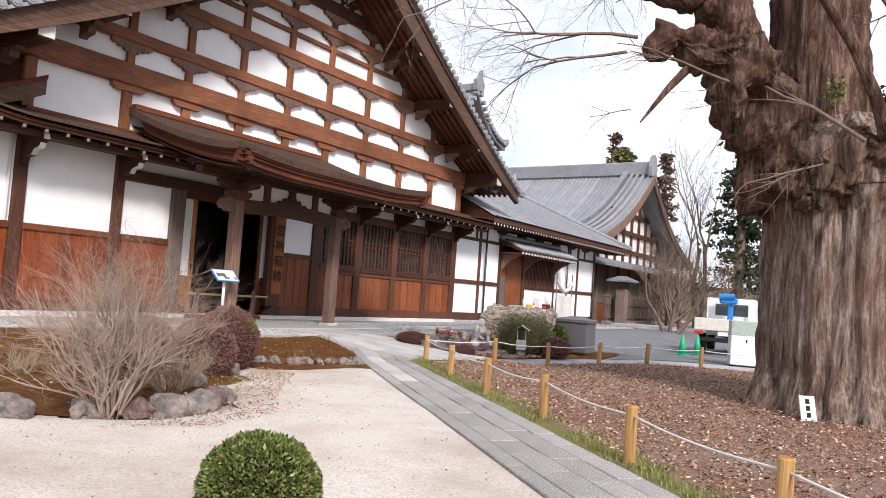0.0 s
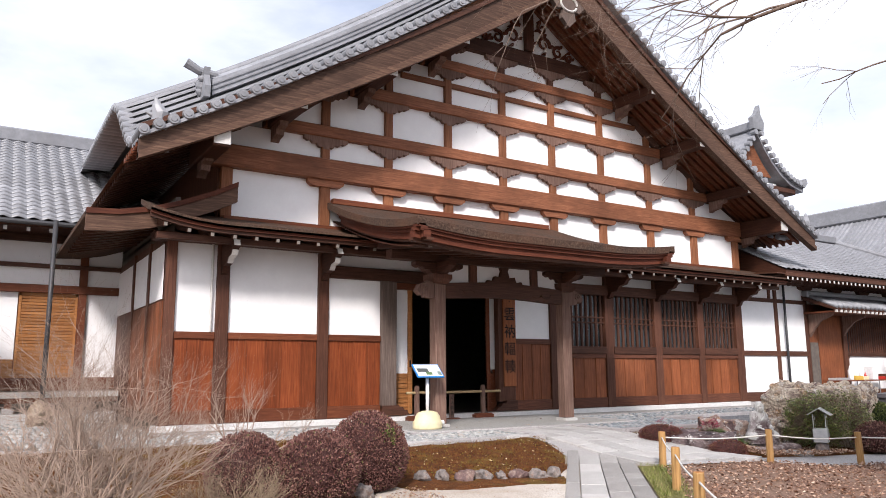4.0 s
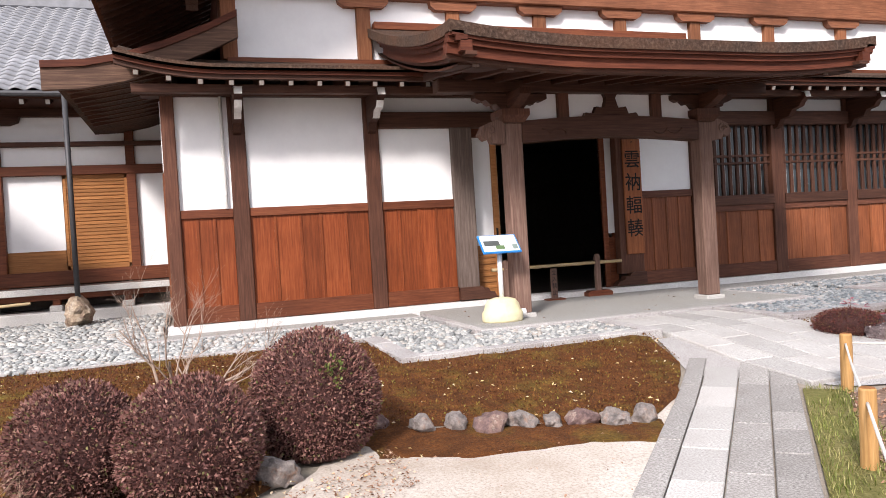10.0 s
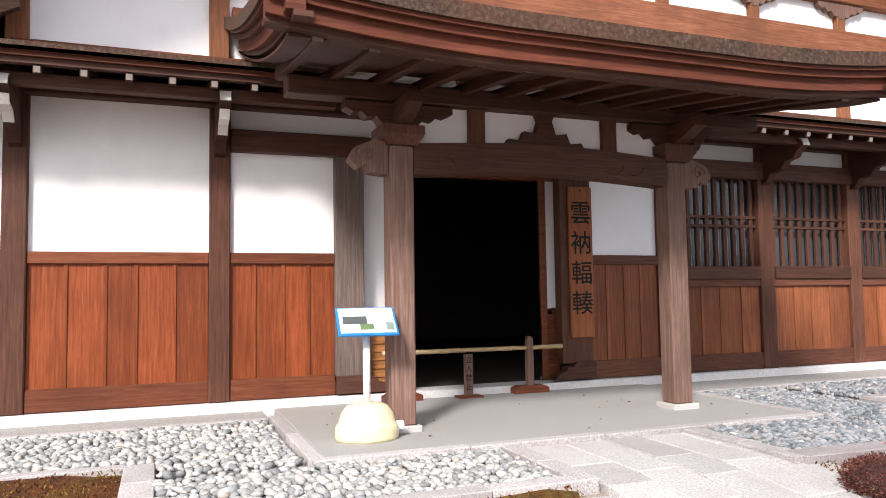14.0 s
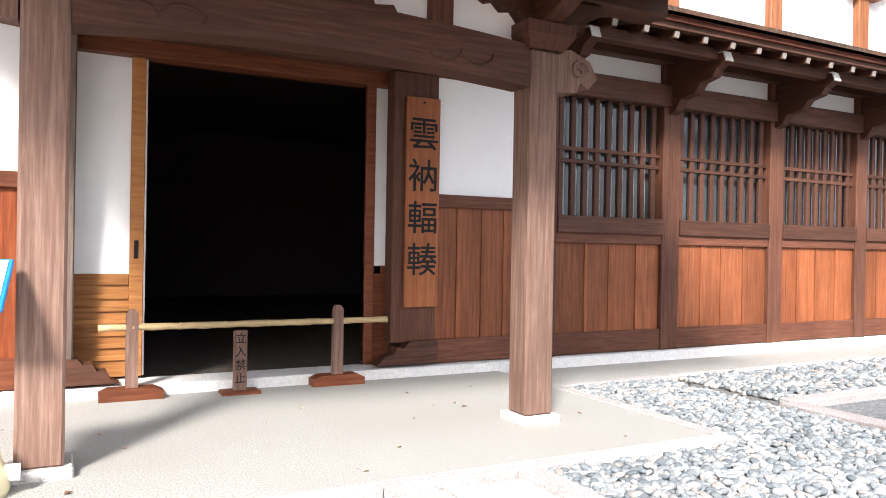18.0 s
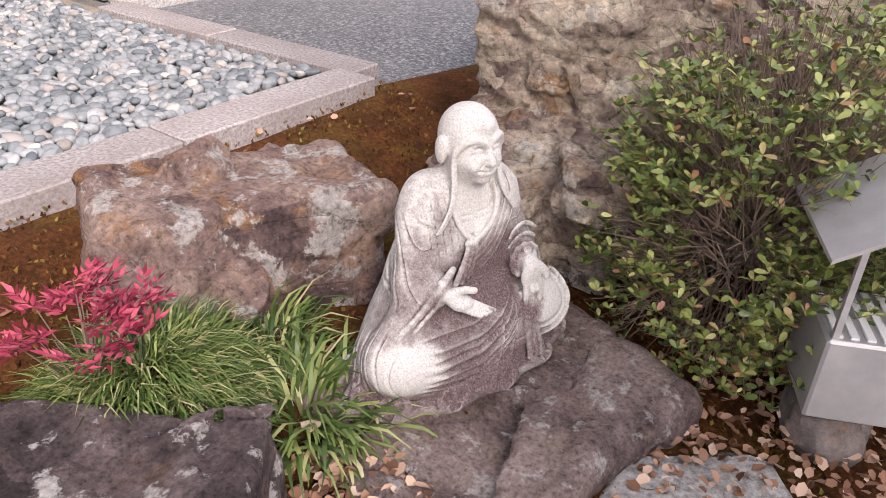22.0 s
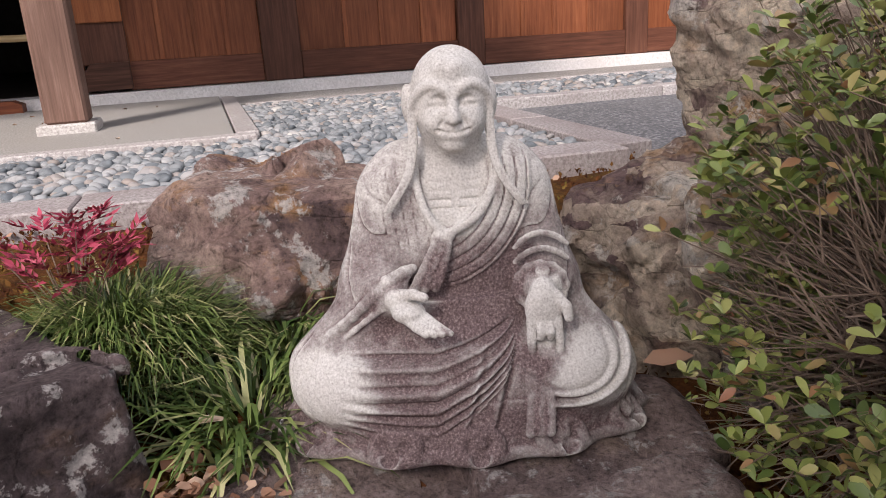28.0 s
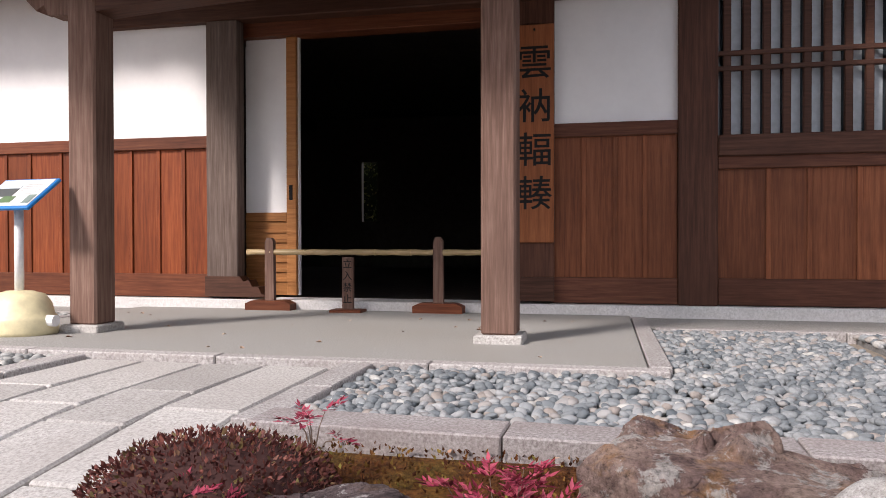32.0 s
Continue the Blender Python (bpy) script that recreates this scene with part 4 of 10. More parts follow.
# old grey board and the narrow white leaf of the sliding door, beside the entrance
part("weathered_board", B(FX - 0.08, FX + 0.1, 12.05, 12.46, 0.42, 3.56, 0.012), BOARD_GREY, hall, "wide weathered grey post board")
part("sill_scroll", Shape().prism([(12.05, BASE), (12.05, 0.5), (12.5, 0.5), (12.55, 0.44), (12.62, 0.46), (12.66, 0.38), (12.74, 0.38), (12.78, 0.3), (12.86, BASE)], "x", FX - 0.05, FX + 0.14), DARK_BEAM, hall)
leaf = part("sliding_door", B(FX - 0.3, FX - 0.25, 12.4, 13.1, BASE, 3.5), PLASTER, hall, "white papered sliding door with slatted foot, pushed open")
part("paper", B(FX - 0.25, FX - 0.235, 12.4, 12.95, 1.27, 3.32), PLASTER, leaf)
part("stile", B(FX - 0.31, FX - 0.2, 12.95, 13.08, BASE, 3.5, 0.008), LIGHT_WOOD, leaf)
part("foot_panel", B(FX - 0.27, FX - 0.235, 12.4, 12.95, BASE, 1.16), LIGHT_WOOD, leaf)
part("mid_rail", B(FX - 0.3, FX - 0.21, 12.4, 12.95, 1.16, 1.27, 0.006), LIGHT_WOOD, leaf)
for k in range(6):
    part("slat", B(FX - 0.25, FX - 0.215, 12.4, 12.95, 0.42 + 0.12 * k, 0.47 + 0.12 * k, 0.004), LIGHT_WOOD, leaf)
part("door_pull", B(FX - 0.2, FX - 0.19, 12.99, 13.03, 1.42, 1.6), INK, leaf)
part("door_foot", B(FX - 0.252, FX - 0.235, 15.42, 15.75, 0.2, 1.36, 0.004), RAIL_WOOD, hall)
leaf2 = part("sliding_door", B(FX - 0.3, FX - 0.25, 15.42, 15.75, BASE, 3.5), PLASTER, hall, "white papered sliding door with slatted foot, pushed open")
part("stile", B(FX - 0.31, FX - 0.2, 15.42, 15.53, BASE, 3.5, 0.008), RAIL_WOOD, leaf2)
part("paper", B(FX - 0.25, FX - 0.235, 15.53, 15.62, 1.27, 3.32), PLASTER, leaf2)
part("mid_rail", B(FX - 0.3, FX - 0.21, 15.53, 15.64, 1.16, 1.27, 0.006), RAIL_WOOD, leaf2)
for k in range(6):
    part("slat", B(FX - 0.25, FX - 0.215, 15.53, 15.64, 0.42 + 0.12 * k, 0.47 + 0.12 * k, 0.004), RAIL_WOOD, leaf2)
part("sill_scroll", Shape().prism([(16.2, BASE), (16.2, 0.52), (15.85, 0.52), (15.78, 0.44), (15.7, 0.46), (15.66, 0.38), (15.56, 0.36), (15.45, BASE)], "x", FX - 0.05, FX + 0.12), DARK_BEAM, hall)
part("lintel", B(FX - 0.35, FX - 0.1, 12.3, 15.9, 3.4, 3.58, 0.01), RAIL_WOOD, hall)
part("post", B(FX - 0.15, FX + 0.05, 15.64, 16.2, 0.5, 3.56, 0.01), DARK_POST, hall)
wainscot(16.18, 17.5, 4, BROWN_WOOD, 2.2)
plaster(16.18, 17.5, 2.2, 3.56)
WIN_POSTS = [(17.5, 17.9), (19.66, 19.98), (21.8, 22.1), (23.86, 24.14), (25.84, 26.2)]
for a, b in WIN_POSTS:
    part("post", B(FX - 0.2, FX + 0.05, a, b, BASE - 0.03, 4.2, 0.012), DARK_POST, hall)
BAYS = [(17.9, 19.66), (19.98, 21.8), (22.1, 23.86), (24.14, 25.84)]
for k, (a, b) in enumerate(BAYS):
    wainscot(a, b, 4, BROWN_WOOD if k < 2 else RUSSET_WOOD, 1.82)
    win = part("lattice_window", B(FX - 0.2, FX - 0.17, a, b, 2.0, 3.56), GLASS_DARK, hall, "tall window behind upright wooden bars")
    part("sill", B(FX - 0.16, FX + 0.07, a, b, 1.8, 2.02, 0.01), DARK_BEAM, win)
    for zz in (2.7, 2.86):
        part("cross_bar", B(FX - 0.08, FX - 0.02, a, b, zz, zz + 0.05, 0.005), DARK_BEAM, win)
    n = 9
    bar = B(-0.06, 0.0, -0.04, 0.04, 2.0, 3.56, 0.01).mesh("window_bar", DARK_BEAM)
    for i in range(n):
        share("window_bar", bar, win, Matrix.Translation((FX - 0.03, a + (b - a) * (i + 0.5) / n, 0)))
    # pale paper strips; the panes' bluish reflection is put into their colour
    pale = B(-0.01, 0.0, -0.055, 0.055, 2.02, 3.54).mesh("paper_strip", plain("window_paper_reflection_" + "abcd"[k], (0.46, 0.51, 0.55), 0.4))
    for i in range(n - 1):
        share("paper_strip", pale, win, Matrix.Translation((FX - 0.155, a + (b - a) * (i + 1.0) / n, 0)))
# the side wall that turns back towards the wing
part("side_wall", B(-23.6, FX - 0.1, WS, WS + 0.2, BASE, 4.3), DARK_POST, hall, "dark boarded side wall of the hall")
part("plaster_panel", B(-18.4, FX - 0.2, WS - 0.02, WS, 2.9, 4.1), PLASTER, hall)
part("plaster_panel", B(-20.4, -18.6, WS - 0.02, WS, 2.9, 4.1), PLASTER, hall)
part("plaster_panel", B(-23.2, -20.6, WS - 0.02, WS, 2.9, 4.1), PLASTER, hall)
for xx in (-18.5, -20.5):
    part("post", B(xx - 0.1, xx + 0.1, WS - 0.06, WS + 0.1, BASE, 4.3, 0.01), DARK_POST, hall)
for k in range(12):
    part("board", B(-20.4 + 0.29 * k + 0.004, -20.11 + 0.29 * k - 0.004, WS - 0.03, WS, BASE + 0.2, 2.85, 0.004), BROWN_WOOD, hall)
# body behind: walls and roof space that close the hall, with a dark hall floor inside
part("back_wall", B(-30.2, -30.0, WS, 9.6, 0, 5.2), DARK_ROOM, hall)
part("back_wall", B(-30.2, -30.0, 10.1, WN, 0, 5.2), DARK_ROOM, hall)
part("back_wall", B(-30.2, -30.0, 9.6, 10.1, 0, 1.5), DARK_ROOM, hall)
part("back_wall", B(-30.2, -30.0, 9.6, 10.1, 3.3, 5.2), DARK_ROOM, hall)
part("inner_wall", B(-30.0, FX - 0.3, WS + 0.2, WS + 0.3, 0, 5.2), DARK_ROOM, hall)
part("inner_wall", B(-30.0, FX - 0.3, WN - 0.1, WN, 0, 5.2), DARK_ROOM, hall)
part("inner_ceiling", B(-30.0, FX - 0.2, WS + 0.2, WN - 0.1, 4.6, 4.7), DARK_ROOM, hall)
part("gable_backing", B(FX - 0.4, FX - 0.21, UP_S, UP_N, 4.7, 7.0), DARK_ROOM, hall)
part("side_upper_wall", B(-30.0, FX - 0.2, UP_S - 0.1, UP_S + 0.1, 4.3, 6.6), DARK_POST, hall)
part("side_upper_wall", B(-30.0, FX - 0.2, UP_N - 0.1, UP_N + 0.1, 4.3, 6.6), DARK_POST, hall)
part("side_wall", B(-30.0, FX - 0.2, WN - 0.2, WN - 0.1, 0.0, 5.0), DARK_POST, hall)
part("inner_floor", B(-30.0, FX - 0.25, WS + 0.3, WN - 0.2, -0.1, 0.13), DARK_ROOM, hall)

# ---- pent roof along the front ----
def pent(y0, y1, x_wall, x_eave, z_wall, z_eave, parent, curl=0.0):
    """A thin bark-covered pent roof with a layered edge and rafters with white tips."""
    n = 8
    prof = []
    for k in range(n + 1):
        u = k / n
        prof.append((x_wall + (x_eave - x_wall) * u, z_wall + (z_eave - z_wall) * (1 - (1 - u) ** 1.35)))

    def lift(y):
        return curl * (max(0.0, 1 - (y - y0) / 1.6) ** 2)

    ys = [y0 + (y1 - y0) * k / 40 for k in range(41)]
    s = Shape()
    s.loft([[(x, y, z + lift(y)) for x, z in prof] + [(x, y, z - 0.1 + lift(y)) for x, z in reversed(prof)] for y in ys])
    p = part("pent_roof", s, BARK_ROOF, parent, "bark covered pent roof over the lower wall")
    xe, ze = prof[-1]
    for dz, th, dx, mat in ((-0.1, 0.045, 0.0, BARK_EDGE), (-0.15, 0.05, -0.04, BARK_EDGE), (-0.22, 0.07, -0.09, DARK_BEAM)):
        s = Shape()
        s.loft([[(xe + dx - 0.1, y, ze + dz + lift(y)), (xe + dx, y, ze + dz + lift(y)), (xe + dx, y, ze + dz + th + lift(y)), (xe + dx - 0.1, y, ze + dz + th + lift(y))] for y in ys])
        part("eave_layer", s, mat, p)
    me = B(-1.15, 0.0, -0.045, 0.045, -0.05, 0.05, 0.006).mesh("rafter", DARK_X)
    tip = B(0.0, 0.012, -0.034, 0.034, -0.036, 0.036).mesh("painted_tip", WORN_TIP)
    k = y0 + 0.3
    while k < y1 - 0.1:
        m = Matrix.Translation((xe - 0.13, k, ze - 0.27 + lift(k))) @ Matrix.Rotation(math.atan2(z_wall - z_eave, abs(x_wall - x_eave)) * 0.8, 4, "Y")
        share("rafter", me, p, m)
        share("painted_tip", tip, p, m)
        k += 0.47
    part("eave_purlin", B(xe - 0.55, xe - 0.38, y0 + 0.2, y1, ze - 0.38, ze - 0.24, 0.01), DARK_BEAM, p)
    return p


pent(6.3, 11.9, FX, -15.6, 4.78, 4.42, hall, 0.22)
pent(16.6, 27.2, FX, -15.6, 4.78, 4.42, hall)
part("flashing_board", B(FX - 0.03, FX + 0.1, UP_S, 11.0, 4.7, 4.82, 0.01), RAIL_WOOD, hall)
part("flashing_board", B(FX - 0.03, FX + 0.1, 17.6, UP_N, 4.7, 4.82, 0.01), RAIL_WOOD, hall)
# arms that bear the pent roof, with white painted fronts
for y in (8.11, 10.5, 17.7, 19.82, 21.95, 24.0, 26.0):
    o = [(FX + 0.04, 4.12), (FX + 0.95, 4.12), (FX + 1.0, 4.0), (FX + 0.86, 3.93), (FX + 0.8, 3.84), (FX + 0.6, 3.8), (FX + 0.5, 3.68), (FX + 0.25, 3.64), (FX + 0.16, 3.5), (FX + 0.04, 3.46)]
    arm = part("eave_arm", Shape().prism(o, "y", y - 0.07, y + 0.07), DARK_X, hall)
    o = [(FX + 1.0, 4.0), (FX + 1.012, 4.01), (FX + 0.965, 4.13), (FX + 0.95, 4.12)]
    part("painted_tip", Shape().prism(o, "y", y - 0.065, y + 0.065), WHITE_PAINT, arm)
    part("painted_tip", B(FX + 0.6, FX + 0.97, y - 0.074, y + 0.074, 4.118, 4.124), WHITE_PAINT, arm)
    if y in (8.11, 10.5):
        o = [(FX + 0.86, 3.93), (FX + 0.8, 3.84), (FX + 0.6, 3.8), (FX + 0.5, 3.68), (FX + 0.52, 3.67), (FX + 0.62, 3.775), (FX + 0.82, 3.81), (FX + 0.9, 3.92)]
        part("painted_tip", Shape().prism(o, "y", y - 0.06, y + 0.06), WHITE_PAINT, arm)
# the pent roof of the side, its barge turned to the front
s = Shape()
prof = [(8.2, 5.46), (7.7, 5.2), (7.0, 4.9), (6.4, 4.7), (5.8, 4.58), (5.2, 4.55)]
s.loft([[(-16.35, y, z) for y, z in prof] + [(-16.35, y, z - 0.1) for y, z in reversed(prof)], [(-24.0, y, z) for y, z in prof] + [(-24.0, y, z - 0.1) for y, z in reversed(prof)]])
side_pent = part("pent_roof", s, BARK_ROOF, hall, "bark covered pent roof of the side wall")
s = Shape()
s.loft([[(x, y, z + c) for x, c in ((-16.3, -0.08), (-16.42, -0.08), (-16.42, -0.42), (-16.3, -0.42))] for y, z in prof])
part("bargeboard", s, BARGE, side_pent)
s = Shape()
s.loft([[(x, y, z + c) for x, c in ((-16.26, 0.03), (-16.46, 0.03), (-16.46, -0.08), (-16.26, -0.08))] for y, z in prof])
part("edge_layer", s, BARK_EDGE, side_pent)
for k in range(11):
    part("rafter", Shape().tube([(-16.9 - 0.45 * k, 7.0, 4.74), (-16.9 - 0.45 * k, 5.35, 4.4)], 0.05, 4), DARK_BEAM, side_pent)

# ---- entrance porch ----
porch = thing("entrance_porch", "timber entrance porch with a thick curved bark roof on two pillars", "porch")
PX = -14.47
for y in (12.25, 15.93):
    pil = part("pillar", B(PX - 0.138, PX + 0.138, y - 0.138, y + 0.138, PLAT_Z + 0.06, 3.25, 0.02), GREY_POST, porch, "weathered square pillar")
    part("base_stone", B(PX - 0.19, PX + 0.19, y - 0.19, y + 0.19, PLAT_Z - 0.02, PLAT_Z + 0.065, 0.012), PAVER, pil)
    part("bearing_block", Shape().loft([[(PX + a * w, y + b * w, z) for a, b in ((-1, -1), (1, -1), (1, 1), (-1, 1))] for w, z in ((0.17, 3.25), (0.24, 3.36), (0.24, 3.46))]), DARK_POST, pil)
    bracket(y, 3.72, 1.25, 0.28, PX - 0.1, PX + 0.1, DARK_BEAM, pil, "bearing_arm")
    o = [(PX - 0.6, 3.72), (PX + 0.62, 3.72), (PX + 0.62, 3.62), (PX + 0.4, 3.52), (PX + 0.2, 3.46), (PX - 0.2, 3.46), (PX - 0.4, 3.52), (PX - 0.6, 3.62)]
    part("bearing_arm", Shape().prism(o, "y", y - 0.09, y + 0.09), DARK_X, pil)
    # carved nose of the tie beam beyond the pillar
    sg = -1 if y < 14 else 1
    o = [(y + sg * 0.15, 2.92), (y + sg * 0.15, 3.28), (y + sg * 0.3, 3.3), (y + sg * 0.5, 3.22), (y + sg * 0.58, 3.08), (y + sg * 0.48, 2.98), (y + sg * 0.4, 3.03), (y + sg * 0.36, 2.94)]
    part("carved_nose", Shape().prism(o, "x", PX - 0.1, PX + 0.1), GREY_POST, pil)
    part("nose_scroll", Shape().tube([(PX + 0.11, y + sg * (0.38 + 0.1 * (1 - u) * math.cos(9 * u)), 3.13 + 0.1 * (1 - u) * math.sin(9 * u)) for u in [k / 16 for k in range(16)]], 0.016, 5), GREY_POST, pil)
n = 20
s = Shape()
s.loft([[(PX + a, 12.39 + 3.39 * k / n, z + 0.08 * math.sin(math.pi * k / n)) for a, z in ((-0.13, 2.93), (0.13, 2.93), (0.13, 3.28), (-0.13, 3.28))] for k in range(n + 1)])
beam = part("rainbow_beam", s, DARK_BEAM, porch, "arched tie beam with carved ends")
for y, sg in ((12.75, 1), (15.42, -1)):
    part("beam_scroll", Shape().tube([(PX + 0.135, y + sg * 0.5 * u + 0.06 * math.sin(11 * u), 3.1 + 0.05 * math.cos(11 * u)) for u in [k / 16 for k in range(17)]], 0.012, 5), DARK_BEAM, beam)
part("porch_plaster", B(PX - 0.05, PX - 0.02, 12.35, 15.85, 3.3, 3.76), PLASTER, porch)
part("front_plate", B(PX - 0.14, PX + 0.14, 11.0, 17.3, 3.74, 3.94, 0.015), DARK_BEAM, porch)
for y in (13.2, 15.0):
    part("short_post", B(PX - 0.06, PX + 0.06, y - 0.1, y + 0.1, 3.32, 3.76, 0.01), DARK_POST, porch)
o = [(13.55, 3.34), (13.6, 3.42), (13.75, 3.4), (13.8, 3.52), (13.95, 3.5), (14.0, 3.66), (13.95, 3.76), (14.22, 3.76), (14.17, 3.66), (14.22, 3.5), (14.37, 3.52), (14.42, 3.4), (14.57, 3.42), (14.62, 3.34)]
part("frog_leg_strut", Shape().prism(o, "x", PX - 0.04, PX + 0.08), DARK_BEAM, porch, "carved frog-leg strut")
# the roof: an S-curved bark slab with a layered red-brown edge
RY0, RY1 = 10.55, 17.75


def porch_z(u):
    return 5.42 - 1.3 * (1 - (1 - u) ** 1.5) * 1.0 + 0.0 * u


us = [k / 16 for k in range(17)]
ys = [RY0 + (RY1 - RY0) * k / 36 for k in range(37)]


def porch_lift(y, u):
    e = abs((y - (RY0 + RY1) / 2) / ((RY1 - RY0) / 2))
    return 0.16 * u * max(0.0, (e - 0.35) / 0.65) ** 2


def porch_x(u):
    return FX + (FX * 0 + 4.45) * u


s = Shape()
s.loft([[(porch_x(u), y, porch_z(u) + porch_lift(y, u)) for u in us] + [(porch_x(u), y, porch_z(u) - 0.16 + porch_lift(y, u)) for u in reversed(us)] for y in ys])
proof = part("porch_roof", s, BARK_ROOF, porch, "thick dark bark roof with upturned corners", smooth=False)
for dz, th, dx, mat in ((-0.2, 0.06, -0.03, BARK_EDGE), (-0.27, 0.075, -0.08, BARK_EDGE), (-0.4, 0.14, -0.14, BARK_EDGE), (-0.45, 0.05, -0.2, DARK_BEAM)):
    s = Shape()
    s.loft([[(porch_x(1) + dx + a, y, porch_z(1) + dz + b + porch_lift(y, 1)) for a, b in ((-0.16, 0), (0, 0), (0, th), (-0.16, th))] for y in ys])
    part("eave_layer", s, mat, proof)
    for yy, sg in ((RY0, 1), (RY1, -1)):
        s = Shape()
        s.loft([[(porch_x(u), yy - sg * dx + sg * a, porch_z(u) + dz + b + porch_lift(yy, u)) for a, b in ((0.16, 0), (0, 0), (0, th), (0.16, th))] for u in us[2:]])
        part("verge_layer", s, mat, proof)
me = B(-2.2, 0.0, -0.05, 0.05, -0.06, 0.06, 0.006).mesh("rafter", DARK_X)
tip = B(0.0, 0.012, -0.047, 0.047, -0.057, 0.057).mesh("painted_tip", BOARD_GREY)
k = RY0 + 0.45
while k < RY1 - 0.3:
    m = Matrix.Translation((porch_x(1) - 0.3, k, porch_z(1) - 0.4 + porch_lift(k, 1) * 0.7)) @ Matrix.Rotation(0.13, 4, "Y")
    share("rafter", me, proof, m)
    share("painted_tip", tip, proof, m)
    k += 0.5
part("roof_boarding", Shape().loft([[(porch_x(u) - 0.3, y, porch_z(u) - 0.33) for u in us] + [(porch_x(u) - 0.3, y, porch_z(u) - 0.36) for u in reversed(us)] for y in (RY0 + 0.2, RY1 - 0.2)]), DARK_X, proof)
part("ridge_board", B(FX - 0.02, FX + 0.18, RY0 + 0.1, RY1 - 0.3, 5.36, 5.5, 0.01), RAIL_WOOD, proof)


# ---- the low wing beside the hall ----
wing = thing("side_wing", "low temple wing with grey tiles, shutters, paper screens and a veranda", "temple building")
WX, W0, W1 = -20.6, -14.0, 6.88
EX, EZ, RX, RZ = -19.25, 4.9, -25.6, 8.55                   # eave and ridge of its roof
for y in [6.02, 3.48, 0.9, -1.7, -4.3, -6.9, -9.5, -12.1]:
    part("post", B(WX - 0.1, WX + 0.06, y - 0.09, y + 0.09, 0.6, 4.7, 0.01), RAIL_WOOD, wing)
    o = [(y - 0.5, 4.62), (y - 0.46, 4.5), (y - 0.3, 4.44), (y + 0.3, 4.44), (y + 0.46, 4.5), (y + 0.5, 4.62)]
    part("boat_bracket", Shape().prism(o, "x", WX - 0.05, WX + 0.12), DARK_BEAM, wing)
part("plaster_wall", B(WX - 0.2, WX - 0.05, W0, W1, 3.5, 4.75), PLASTER, wing)
part("plaster_wall", B(WX - 0.2, WX - 0.05, 6.1, W1, 1.2, 3.5), PLASTER, wing)
for z0, z1, m in ((3.36, 3.56, RAIL_WOOD), (3.98, 4.08, DARK_BEAM), (4.62, 4.8, DARK_BEAM), (1.0, 1.3, RAIL_WOOD)):
    part("rail", B(WX - 0.08, WX + 0.08, W0, W1, z0, z1, 0.01), m, wing)
part("back_boards", B(WX - 0.25, WX - 0.2, W0, 6.1, 1.0, 3.5), BROWN_WOOD, wing)


def screen(y0, y1):
    p = part("paper_screen", B(WX - 0.1, WX - 0.07, y0, y1, 1.74, 3.36), PLASTER, wing, "white paper sliding screen with a wooden foot")
    part("foot_panel", B(WX - 0.11, WX - 0.06, y0, y1, 1.3, 1.74), LIGHT_WOOD, p)
    for k in range(5):
        part("slat", B(WX - 0.06, WX - 0.05, y0 + 0.02, y1 - 0.02, 1.34 + 0.08 * k, 1.38 + 0.08 * k), LIGHT_WOOD, p)


def shutter(y0, y1, mat):
    p = part("shutter", B(WX - 0.08, WX - 0.04, y0, y1, 1.3, 3.36), mat, wing, "louvred wooden rain shutter")
    for a, b, c, d in ((y0, y0 + 0.06, 1.3, 3.36), (y1 - 0.06, y1, 1.3, 3.36), (y0, y1, 1.3, 1.4), (y0, y1, 3.28, 3.36)):
        part("frame", B(WX - 0.09, WX - 0.01, a, b, c, d, 0.005), mat, p)
    for k in range(24):
        part("slat", B(WX - 0.04, WX - 0.022, y0 + 0.06, y1 - 0.06, 1.42 + 0.078 * k, 1.478 + 0.078 * k, 0.003), mat, p)


screen(2.36, 3.39)
screen(3.57, 4.66)
shutter(4.68, 5.93, LIGHT_WOOD)
shutter(1.0, 2.34, BROWN_WOOD)
shutter(-0.4, 0.8, BROWN_WOOD)
screen(-1.6, -0.45)
shutter(-4.2, -1.8, BROWN_WOOD)
# veranda
ver = part("veranda", B(WX, -19.35, W0, W1 - 0.1, 0.9, 0.98, 0.01), BOARD_GREY, wing, "open boarded veranda on short posts")
part("edge_board", B(-19.35, -19.27, W0, W1 - 0.1, 0.86, 0.99, 0.008), PAVER, ver)
part("joist", B(-19.6, -19.45, W0, W1 - 0.1, 0.74, 0.9, 0.01), RAIL_WOOD, ver)
for y in [5.9, 4.6, 3.3, 2.0, 0.7, -0.6, -2, -3.4, -4.8]:
    part("leg", B(-19.6, -19.48, y - 0.07, y + 0.07, 0.62, 0.9, 0.01), RAIL_WOOD, ver)
    part("foot_stone", B(-19.68, -19.4, y - 0.12, y + 0.12, 0.5, 0.63, 0.02), PAVER, ver)
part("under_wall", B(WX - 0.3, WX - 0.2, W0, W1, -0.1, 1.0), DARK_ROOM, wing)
part("bamboo_pole", Shape().tube([(-19.2, 1.8, 0.62), (-19.2, 4.2, 0.72)], 0.03, 8), BAMBOO, ver)
part("plinth", B(WX, -19.2, W0, W1 - 0.15, -0.1, 0.51, 0.02), PAVER, wing)
